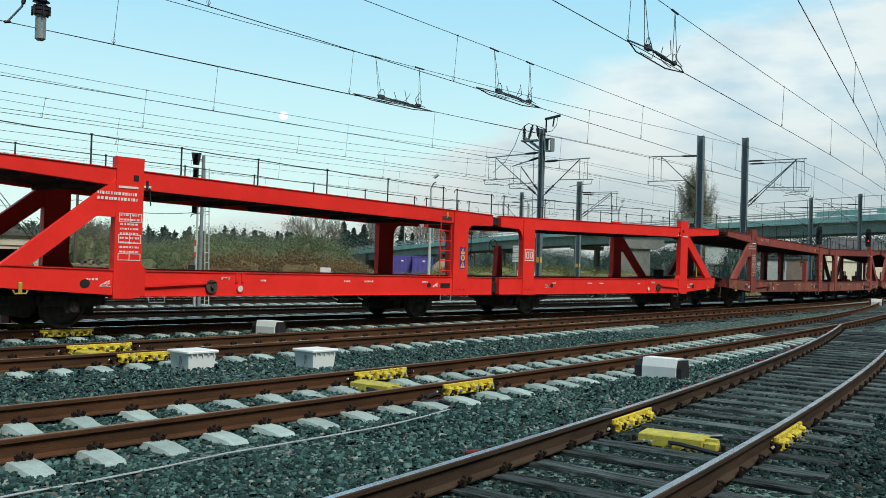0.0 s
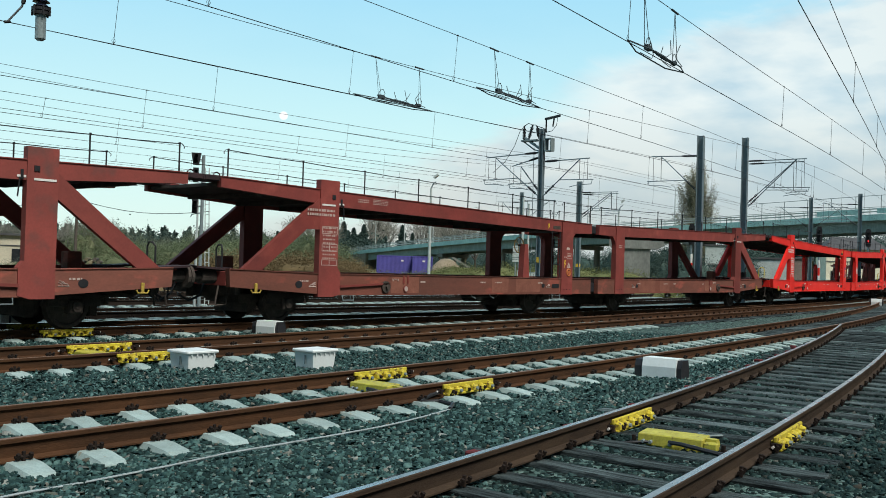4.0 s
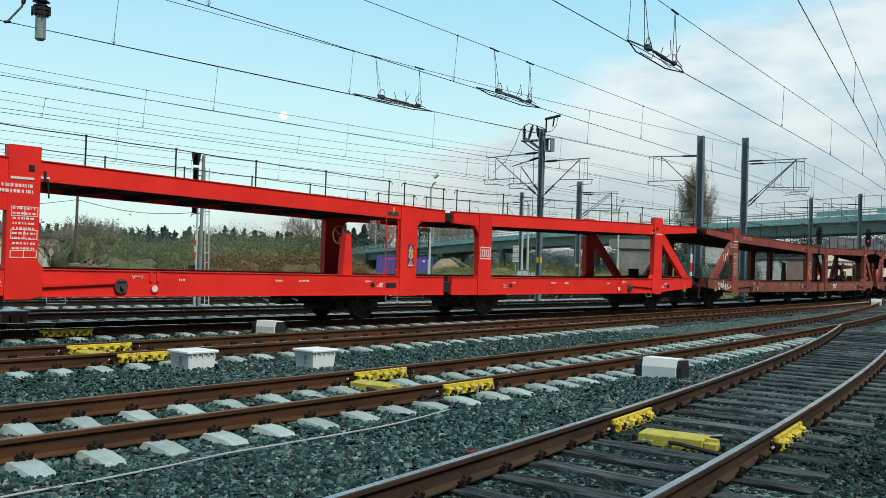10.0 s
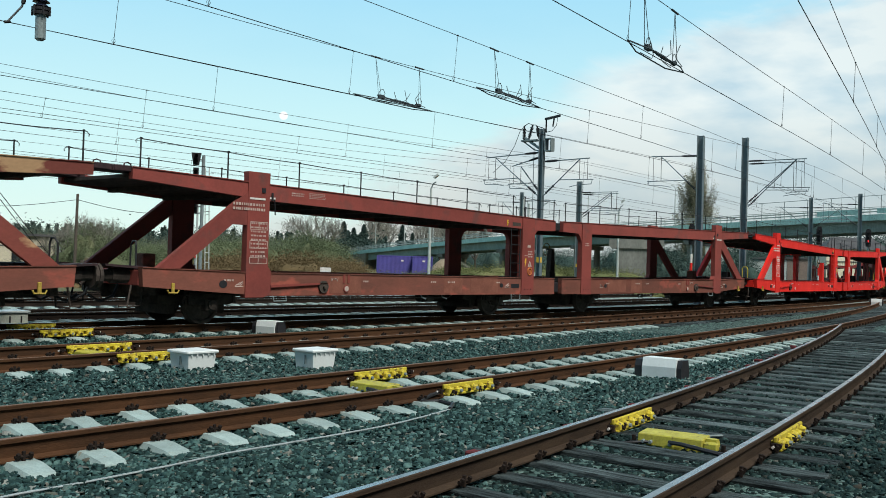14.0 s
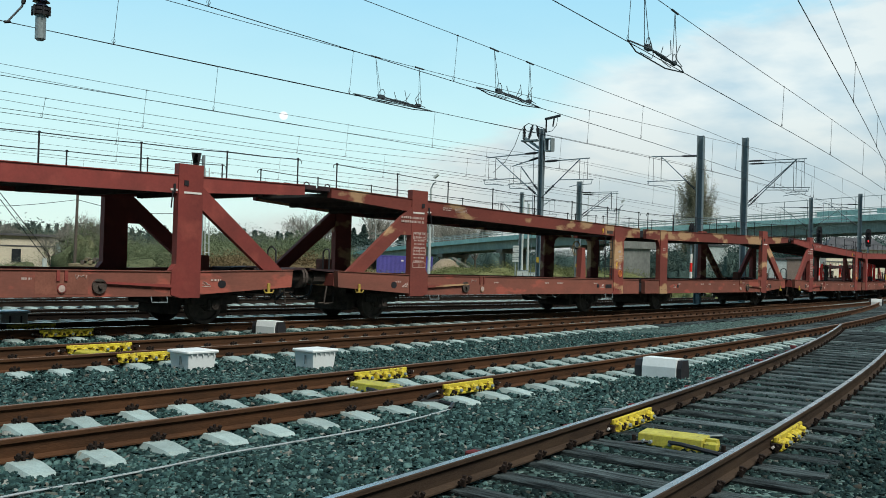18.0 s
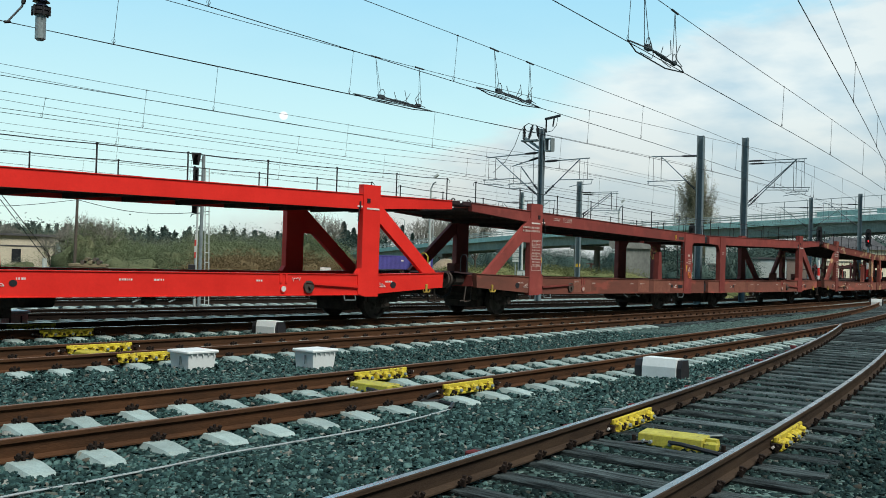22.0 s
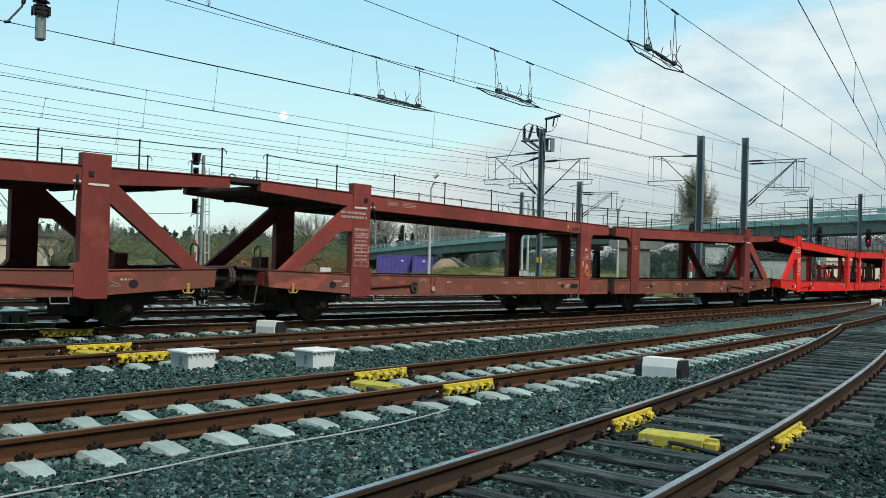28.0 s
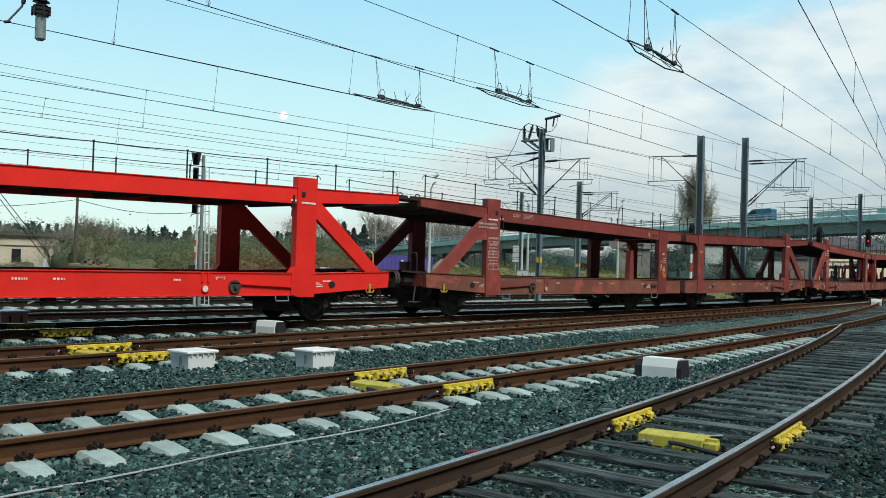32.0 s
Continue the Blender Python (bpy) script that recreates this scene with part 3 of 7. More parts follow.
        if side < 0:
            # stencilled jacking marks beside the holes
            for jx in (-2.5, -11.78 if front else -11.75):
                bm = BM()
                for pts in (((-0.1, 0.81), (0.11, 0.81)), ((-0.1, 0.81), (-0.06, 0.85), (0.0, 0.85), (0.09, 0.915), (0.1, 0.87), (0.05, 0.85), (0.02, 0.815)), ((-0.02, 0.86), (0.03, 0.90))):
                    bend(bm, [(m * (jx + u), -HALF_W - 0.003, w) for u, w in pts], 0.008, 4)
                part("jacking_mark", bm, WHITE if paint is RED else FAINT, root, "small white jacking symbol")["kind"] = "stuff"
        bm = BM()
        hx = -13.35
        bx(bm, hx - 0.035, hx + 0.035, side * (HALF_W + 0.005), side * (HALF_W + 0.045), 0.68, 0.88, 0.01)
        bend(bm, [(m * (hx - 0.13), side * (HALF_W + 0.035), 0.74), (m * (hx - 0.10), side * (HALF_W + 0.035), 0.68), (m * (hx + 0.10), side * (HALF_W + 0.035), 0.68), (m * (hx + 0.13), side * (HALF_W + 0.035), 0.74)], 0.018)
        part("lashing_hook", bm, HOOK_YELLOW, lower, "yellow lifting hook")
        # handrail stanchions with a rope, open where the ladder comes up
        gate = (side < 0) != front
        runs = ((-14.13, -12.1, -10.18, -8.28, -6.31, -4.32, -2.25), (-1.7, -0.22)) if gate else ((-14.1, -12.2, -10.21, -8.2, -6.19, -4.23, -2.33, -0.3),)
        rope = BM()
        yy = side * (HALF_W - 0.03)
        for run in runs:
            zs = []
            for hx in run:
                zb = 3.02 + (-11.3 - hx) * 0.0193 if hx > -11.3 else 3.02 + (-11.3 - hx) * 0.024
                bm = BM()
                tube(bm, (m * hx, yy, zb - 0.05), (m * hx, yy, zb + 0.57), 0.0165, 6)
                tube(bm, (m * hx, yy - 0.02, zb + 0.565), (m * hx, yy + 0.02, zb + 0.565), 0.022, 6)
                part("stanchion", bm, BLACKMETAL, root)
                zs.append(Vector((m * hx, yy, zb + 0.555)))
            for p, q in zip(zs, zs[1:]):
                bend(rope, [p, (p + q) / 2 - Vector((0, 0, 0.014)), q], 0.0105, 5)
            for p, d in ((zs[0], -m), (zs[-1], m)):
                bend(rope, [p, p + Vector((d * 0.06, 0, 0.0)), p + Vector((d * 0.11, 0, -0.05)), p + Vector((d * 0.10, 0, -0.09))], 0.009, 5)
        part("handrail_rope", rope, BLACKMETAL, root)
        # axle guards, springs and boxes
        for ax in AXLES:
            bm = BM()
            bx(bm, -ax - 0.52, -ax + 0.52, side * 1.02, side * 1.08, 0.42, 0.66, 0.01)
            bx(bm, -ax - 0.14, -ax + 0.14, side * 0.93, side * 1.16, 0.28, 0.55, 0.03)
            for k in range(4):
                bx(bm, -ax - 0.6 + 0.07 * k, -ax + 0.6 - 0.07 * k, side * 1.0, side * 1.12, 0.60 - 0.022 * k, 0.618 - 0.022 * k)
            tube(bm, (m * -ax - 0.6, side * 1.06, 0.62), (m * -ax - 0.66, side * 1.06, 0.45), 0.03)
            tube(bm, (m * -ax + 0.6, side * 1.06, 0.62), (m * -ax + 0.66, side * 1.06, 0.45), 0.03)
            guard = part("axle_guard", bm, UNDER, root)
            bm = BM()
            tube(bm, (m * -ax, side * 1.15, 0.42), (m * -ax, side * 1.2, 0.42), 0.1, 12)
            tube(bm, (m * -ax, side * 1.19, 0.42), (m * -ax, side * 1.215, 0.42), 0.045, 8)
            part("axle_cover", bm, WHEEL_STEEL, guard, "dusty round axle cover")
    for ax in AXLES:
        bm = BM()
        for s2 in (-1, 1):
            bx(bm, -ax + s2 * 0.62 - 0.09, -ax + s2 * 0.62 + 0.09, -0.62, 0.62, 0.2, 0.56, 0.02)
            bx(bm, -ax + s2 * 0.5 - 0.04, -ax + s2 * 0.5 + 0.04, -0.62, 0.62, 0.28, 0.7)
        bx(bm, -ax - 0.95, -ax + 0.95, -0.62, 0.62, 0.42, 0.62, 0.02)
        part("brake_rigging", bm, UNDER, root)
    # decks
    bm = BM()
    prism(bm, X([(-14.0, 1.06), (-11.3, 1.02), (-0.17, 1.0), (-0.17, 0.93), (-11.3, 0.95), (-14.0, 0.98)]), -1.30, 1.30)
    deck = part("lower_deck", bm, DECK, root)
    for k in range(22):
        bm = BM()
        bx(bm, -13.6 + k * 0.62, -13.57 + k * 0.62, -1.25, 1.25, 1.0, 1.075)
        part("deck_rib", bm, DECK, deck)
    bm = BM()
    prism(bm, X([(-14.25, 2.97), (-11.4, 2.83), (-0.2, 2.64), (-0.2, 2.57), (-11.4, 2.75), (-14.25, 2.90)]), -1.30, 1.30)
    part("upper_deck", bm, UNDER, root)
    for k in range(9):
        bm = BM()
        x = -13.2 + k * 1.36
        z = 2.57 - (x + 0.2) * 0.016 if x > -11.4 else 2.75 + (-11.4 - x) * 0.053
        bx(bm, x - 0.06, x + 0.06, -1.29, 1.29, z - 0.1, z - 0.002)
        part("cross_bearer", bm, UNDER, root)
    bm = BM()
    bx(bm, -13.9, -0.3, -0.28, -0.2, 0.55, 0.93)
    bx(bm, -13.9, -0.3, 0.2, 0.28, 0.55, 0.93)
    for x in (-13.7, -10.2, -7.5, -4.8, -0.7):
        bx(bm, x - 0.07, x + 0.07, -1.31, 1.31, 0.63, 0.93)
    part("centre_sill", bm, UNDER, root)
    bm = BM()
    bx(bm, -14.02, -13.86, -1.30, 1.30, 0.82, 1.12, 0.01)
    beam = part("headstock", bm, paint, root)
    for side in (-1, 1):
        bm = BM()
        tube(bm, (m * -14.0, side * 0.875, 1.0), (m * -14.38, side * 0.875, 1.0), 0.15, 12)
        tube(bm, (m * -14.3, side * 0.875, 1.0), (m * -14.62, side * 0.875, 1.0), 0.115, 12)
        tube(bm, (m * -14.62, side * 0.875, 1.0), (m * -14.69, side * 0.875, 1.0), 0.24, 14)
        part("buffer", bm, UNDER, root)
        bm = BM()
        bend(bm, [(m * -13.95, side * 0.55, 0.95), (m * -14.1, side * 0.55, 0.6), (m * -14.35, side * 0.5, 0.48), (m * -14.6, side * 0.45, 0.62)], 0.03)
        part("brake_hose", bm, BLACKMETAL, root)
    bm = BM()
    tube(bm, (m * -13.95, 0, 0.98), (m * -14.68, 0, 0.95), 0.06, 8)
    bend(bm, [(m * -14.3, -0.05, 0.98), (m * -14.5, 0.0, 0.8), (m * -14.66, 0.05, 0.93)], 0.035)
    part("screw_coupling", bm, UNDER, root)
    # folded lower loading flaps, shunter's steps and hanging brake gear at the end
    for y in (-0.85, 0.85):
        bm = BM()
        prism(bm, X([(-13.75, 1.13), (-14.62, 1.19), (-14.63, 1.23), (-13.75, 1.18)]), y - 0.3, y + 0.3)
        tube(bm, (m * -13.8, y - 0.36, 1.16), (m * -13.8, y + 0.36, 1.16), 0.04, 8)
        part("loading_flap", bm, PLATE, root, "dark folded loading flap")
        bm = BM()
        bend(bm, [(m * -14.05, y * 1.3, 0.82), (m * -14.12, y * 1.3, 0.42), (m * -14.3, y * 1.3, 0.42)], 0.022, 5)
        bend(bm, [(m * -13.8, y * 1.3, 0.82), (m * -13.85, y * 1.3, 0.42), (m * -14.12, y * 1.3, 0.40)], 0.022, 5)
        part("shunter_step", bm, UNDER, root)
    # bridging plates between upper decks
    for y in (-1.1, 1.1):
        bm = BM()
        bx(bm, -14.69, -14.05, y - 0.3, y + 0.3, 2.99, 3.05)
        bx(bm, -14.66, -14.32, y - 0.32, y - 0.28, 2.99, 3.1, 0.01)
        bx(bm, -14.4, -14.22, y + 0.28, y + 0.32, 2.99, 3.16, 0.01)
        tube(bm, (m * -14.2, y - 0.33, 3.06), (m * -14.2, y + 0.33, 3.06), 0.035, 8)
        part("bridging_plate", bm, PLATE, root, "grimy hinged loading plate")
    bm = BM()
    yh = -HALF_W + 0.05
    bend(bm, [(m * -14.3, yh, 3.03), (m * -14.32, yh, 3.13), (m * -14.38, yh, 3.16), (m * -14.45, yh, 3.14), (m * -14.47, yh, 3.08)], 0.014)
    part("grab_handle", bm, PLATE, root)
    # fittings on the side towards the platform
    bm = BM()
    yy = -HALF_W
    tube(bm, (m * -9.41, yy - 0.05, 0.81), (m * -9.41, yy + 0.02, 0.81), 0.14, 18)
    tube(bm, (m * -9.41, yy - 0.1, 0.81), (m * -9.41, yy, 0.81), 0.04, 10)
    wheel = part("brake_wheel", bm, UNDER, root, "dark round brake handwheel")
    bm = BM()
    prism(bm, X([(-9.3, 0.905), (-9.3, 0.87), (-10.94, 0.79), (-10.94, 0.85)]), yy - 0.05, yy - 0.022)
    part("brake_lever", bm, paint, root)
    bm = BM()
    for x in (-8.62, -8.77):
        bx(bm, x - 0.03, x + 0.03, yy - 0.025, yy, 0.9, 1.09)
    tube(bm, (m * -8.69, yy - 0.028, 0.765), (m * -8.69, yy - 0.005, 0.765), 0.085, 14)
    part("plate_holder", bm, [paint], root)
    bm = BM()
    tube(bm, (m * -8.69, yy - 0.034, 0.765), (m * -8.69, yy - 0.026, 0.765), 0.065, 14)
    mark = BM()
    bend(mark, [(m * -9.06 + dx, yy - 0.008, 0.98 + dz) for dx, dz in ((-0.11, 0.035), (-0.09, -0.035), (-0.045, 0.03), (0.0, 0.0), (0.045, 0.03), (0.09, -0.035), (0.11, 0.035))], 0.009, 4)
    part("loading_mark", mark, WHITE if paint is RED else FAINT, root, "small white zigzag mark")
    part("disc_mark", bm, WHITE if paint is RED else FAINT, root, "white round mark")
    bm = BM()
    bend(bm, [(m * -10.5, yy - 0.02, 0.61), (m * -10.5, yy - 0.05, 0.5), (m * -10.85, yy - 0.05, 0.5), (m * -10.85, yy - 0.02, 0.61)], 0.013)
    part("step", bm, GALV, root)
    bm = BM()
    bx(bm, -11.56, -11.15, yy - 0.04, yy - 0.03, 2.66, 2.7)
    bx(bm, -11.02, -10.86, yy - 0.012, yy - 0.004, 2.70, 2.74)
    part("pale_mark", bm, WHITE, root)
    bm = BM()
    bx(bm, -11.25, -11.15, yy - 0.045, yy - 0.02, 2.82, 2.92)
    part("post_window", bm, BLACKMETAL, root)
    bm = BM()
    bx(bm, -10.97, -10.92, yy - 0.03, yy, 2.66, 2.84, 0.008)
    tube(bm, (m * -10.9, yy - 0.03, 2.7), (m * -10.87, yy - 0.03, 2.36), 0.014)
    part("deck_catch", bm, BLACKMETAL, root)
    # posts, hoops and boxes standing on the lower deck
    bm = BM()
    bx(bm, -13.0, -12.7, 0.2, 0.5, 1.05, 1.45, 0.02)
    part("tool_box", bm, DECK if paint is RED else LOW_OXIDE, root)
    bm = BM()
    bend(bm, [(m * -13.9, -1.0, 1.1), (m * -13.9, -1.0, 1.6), (m * -13.87, -0.93, 1.68), (m * -13.87, -0.82, 1.68), (m * -13.87, -0.75, 1.6), (m * -13.87, -0.75, 1.1)], 0.02)
    part("grab_hoop", bm, YELLOW if paint is RED else BLACKMETAL, root)
    # brake rigging under the beam: a pull rod with levers and a release valve
    bm = BM()
    bend(bm, [(m * -6.6, yy + 0.12, 0.6), (m * -6.4, yy + 0.1, 0.54), (m * -4.9, yy + 0.1, 0.53), (m * -4.7, yy + 0.14, 0.6)], 0.013, 6)
    part("pull_rod", bm, WHEEL_STEEL, root)
    for x in (-6.0, -5.2):
        bm = BM()
        bend(bm, [(m * x, yy + 0.1, 0.64), (m * x, yy + 0.04, 0.55), (m * (x + 0.14), yy + 0.03, 0.5)], 0.016, 6)
        part("release_lever", bm, GALV, root)
    bm = BM()
    tube(bm, (m * -5.65, yy + 0.22, 0.52), (m * -5.4, yy + 0.22, 0.52), 0.075, 10)
    part("brake_valve", bm, WHEEL_STEEL, root)
    bm = BM()
    tube(bm, (m * -4.3, 0.25, 0.5), (m * -3.2, 0.25, 0.5), 0.17, 14)
    part("air_reservoir", bm, UNDER, root)
    # lettering on the end post (rear half) or the emblem on the middle post (front half)
    if not front:
        bars(root, "wagon_number", "white lettering rows", -11.98, -11.15, 2.40, 2.60, 2, mat=WHITE if paint is RED else FAINT, fill=0.55, seed=seed)
        bars(root, "load_table", "white lettering table", -11.5, -11.1, 1.42, 2.2, 9, mat=WHITE if paint is RED else FAINT, fill=0.4, seed=seed + 1)
        bm = BM()
        for k, (z, h) in enumerate(((1.3, 0.12), (1.62, 0.16), (2.02, 0.16))):
            for zz in (z, z + h):
                bx(bm, -11.53, -11.06, yy - 0.036, yy - 0.03, zz, zz + 0.012)
            for xx in (-11.53, -11.3, -11.07):
                bx(bm, xx, xx + 0.012, yy - 0.036, yy - 0.03, z, z + h)
        part("load_grid", bm, WHITE if paint is RED else FAINT, root)["kind"] = "stuff"
        ladder(root, m, -2.32, -1.9, yy, paint if paint is RED else BLACKMETAL)
        if paint is not RED:
            bars(root, "beam_lettering", "framed pale stencil on the upper beam", -10.4, -10.05, 2.80, 2.90, 2, mat=FAINT, y=yy - 0.006, seed=seed + 3)
            bars(root, "beam_lettering", "pale stencil rows on the upper beam", -9.9, -9.4, 2.78, 2.92, 4, mat=FAINT, y=yy - 0.006, fill=0.4, seed=seed + 4)
        bm = BM()
        bx(bm, -2.3, -1.92, yy - 0.004, yy + 0.01, 2.56, 2.66)
        part("step_hole", bm, UNDER, root)
        if paint is RED:
            bm = BM()
            bx(bm, -1.58, -1.36, yy - 0.036, yy - 0.029, 1.12, 1.70)
            board = part("warning_sign", bm, SIGN_BLUE, root, "blue panel with yellow warning pictograms")
            bm = BM()
            for z in (1.51, 1.15):
                prism(bm, X([(-1.565, z), (-1.375, z), (-1.47, z + 0.165)]), yy - 0.041, yy - 0.037)
            tube(bm, (m * -1.47, yy - 0.042, 1.415), (m * -1.47, yy - 0.037, 1.415), 0.085, 16)
            part("pictogram", bm, SIGN_YELLOW, board, "yellow triangles and a disc")
            bm = BM()
            for z in (1.55, 1.19):
                bx(bm, -1.485, -1.455, yy - 0.045, yy - 0.042, z, z + 0.065)
            for x, z0, z1 in ((-1.5, 1.375, 1.455), (-1.45, 1.375, 1.455)):
                bx(bm, x, x + 0.025, yy - 0.045, yy - 0.042, z0, z1)
            part("symbol", bm, SIGN_BLUE, board)["kind"] = "stuff"
        else:
            bm = BM()
            prism(bm, X([(-1.57, 1.41), (-1.37, 1.41), (-1.47, 1.58)]), yy - 0.036, yy - 0.03)
            board = part("warning_sign", bm, FAINT, root, "pale warning triangle over an orange ring")
            bm = BM()
            bend(bm, [(m * -1.47 + 0.1 * math.cos(k * math.pi / 8), yy - 0.036, 1.27 + 0.1 * math.sin(k * math.pi / 8)) for k in range(17)], 0.02, 5)
            for x in (-1.51, -1.45):
                bx(bm, x, x + 0.028, yy - 0.04, yy - 0.03, 1.23, 1.31)
            part("ring", bm, ORANGE, board, "faded orange ring")
            bm = BM()
            bx(bm, -1.485, -1.455, yy - 0.04, yy - 0.036, 1.44, 1.51)
            part("symbol", bm, paint, board)["kind"] = "stuff"
            bm = BM()
            prism(bm, X([(-1.70, 1.64), (-1.64, 1.64), (-1.665, 1.55), (-1.63, 1.55), (-1.71, 1.40), (-1.685, 1.52), (-1.72, 1.52)]), yy - 0.036, yy - 0.03)
            part("lightning_mark", bm, SIGN_YELLOW, root, "yellow lightning warning mark")
            bars(root, "post_lettering", "small pale lettering rows", -1.55, -1.33, 1.66, 1.88, 3, mat=FAINT, seed=seed + 5)
            bars(root, "post_lettering", "small pale lettering rows", -1.72, -1.58, 1.70, 1.76, 1, mat=FAINT, seed=seed + 6)
            bm = BM()
            prism(bm, X([(-1.6, 1.96), (-1.44, 1.96), (-1.44, 2.0), (-1.47, 2.035), (-1.57, 2.035), (-1.6, 2.0)]), yy - 0.036, yy - 0.03)
            part("car_mark", bm, FAINT, root, "small pale car symbol")
    elif paint is RED:
        ladder(root, m, -2.42, -2.0, HALF_W - 0.04, BLACKMETAL, True)
        bm = BM()
        for x0, x1, z0, z1 in ((-1.73, -1.29, 1.575, 1.60), (-1.73, -1.29, 1.885, 1.91), (-1.73, -1.705, 1.60, 1.885), (-1.315, -1.29, 1.60, 1.885)):
            bx(bm, x0, x1, yy - 0.036, yy - 0.03, z0, z1)
        for cx in (-1.6, -1.42):
            for x0, x1, z0, z1 in ((-0.07, -0.035, 1.64, 1.845), (0.03, 0.065, 1.66, 1.825), (-0.035, 0.04, 1.64, 1.67), (-0.035, 0.04, 1.815, 1.845)):
                bx(bm, cx + x0, cx + x1, yy - 0.036, yy - 0.03, z0, z1)
        part("emblem", bm, WHITE, root, "white framed operator emblem")
    else:
        ladder(root, m, -2.42, -2.0, HALF_W - 0.04, BLACKMETAL, True)
        bars(root, "small_lettering", "faint pale lettering", 1.4, 1.6, 2.1, 2.22, 2, mat=FAINT, seed=seed)
    # small marks along the lower beam
    for k, (x, w) in enumerate(((-5.6, 0.22), (-4.9, 0.3), (-12.0, 0.25), (-2.9, 0.2), (-8.05, 0.18))):
        bars(root, "beam_mark", "small white stencil", -x * -1 - w / 2, x + w / 2, 0.905, 0.975, 1, mat=WHITE if paint is RED else FAINT, y=-HALF_W - 0.006, seed=seed + k) if not front else \
            bars(root, "beam_mark", "small white stencil", -x - w / 2, -x + w / 2, 0.905, 0.975, 1, mat=WHITE if paint is RED else FAINT, y=-HALF_W - 0.006, seed=seed + k)
    if paint in (BROWN, DUSTY):
        for x, w in ((-5.2, 0.75), (-4.1, 1.2), (-9.2, 1.0)):
            bm = BM()
            bx(bm, x, x + w, yy - 0.004, yy, 0.66, 1.06)
            part("repainted_patch", bm, PATCH, root, "paler repainted patch")
    if front:
        bm = BM()
        bx(bm, -2.44, -1.98, HALF_W - 0.07, HALF_W - 0.05, 2.36, 2.47)
        part("ladder_plate", bm, WHITE, root, "small white plate above the ladder")
    else:
        for side in (-1, 1):
            if side < 0:
                bm = BM()
                bx(bm, -0.2, 0.17, side * 1.3, side * 1.4, 2.52, 2.76, 0.02)
                part("joint_block", bm, BLACKMETAL, root)
            bm = BM()
            bx(bm, -0.2, 0.17, side * 1.25, side * 1.38, 0.66, 0.96, 0.02)
            part("joint_block", bm, BLACKMETAL, root)
    for ax in AXLES:
        w = new("wheelset", WHEELSET)
        w.parent = root
        w.location = (m * -ax, 0, WHEEL_R)
    return root


def thing_part(name, parent):
    ob = new(name)
    ob.parent = parent
    return ob


SIGN_BLUE = surface("sign_blue", (0.10, 0.05, 0.25), (0.08, 0.04, 0.2), 0.5, scale=8, fine=40, bump=0)
SIGN_YELLOW = surface("sign_yellow", (0.78, 0.5, 0.05), (0.65, 0.4, 0.05), 0.5, scale=8, fine=40, bump=0)
ORANGE = surface("faded_orange_paint", (0.62, 0.20, 0.05), (0.45, 0.14, 0.05), 0.6, scale=8, fine=40, bump=0)
SIGN_RED = surface("sign_red", (0.5, 0.05, 0.04), (0.4, 0.05, 0.04), 0.5, scale=8, fine=40, bump=0)
PATCH = surface("repaint_patch", (0.25, 0.10, 0.07), (0.18, 0.07, 0.05), 0.65, scale=3, fine=30, bump=0.05)

# leading wagon first: paint of every wagon from the head of the visible train to its tail
LABELS = {"r": "bright red double-deck car transporter half, empty, rolling on rails",
          "b": "oxide-brown double-deck car transporter half, grimy and empty",
          "f": "faded rusty car transporter half with tan peeling paint",
          "d": "dusty brown car transporter half with soot-stained decks"}
PAINTS = {"r": RED, "b": BROWN, "f": FADED, "d": DUSTY}
CONSIST = [(-2, "b"), (-1, "d"), (0, "d"), (1, "r"), (2, "b"), (3, "d"), (4, "r"), (5, "d"), (6, "f"), (7, "b"), (8, "r"), (9, "b"), (10, "b"), (11, "r")]
UNITS = []


def build_train():
    made = {}
    for k, c in CONSIST:
        for front in (False, True):
            if (c, front) not in made:
                made[c, front] = transporter_unit(PAINTS[c], LABELS[c], front, 11 + len(made) * 7)
                u = made[c, front]
            else:
                u = copy_thing(made[c, front], Matrix.Identity(4))
            UNITS.append((u, k, front))


build_train()


def refit_signs():
    """One red wagon carries its emblem higher and its warning panel lower than the others."""
    for u, k, front in UNITS:
        for o in u.children:
            if o.name.startswith("emblem") and k == 8:
                o.location.z = 0.38
            elif o.name.startswith("warning_sign") and k in (1, 4, 11):
                o.location.z = 0.18


refit_signs()


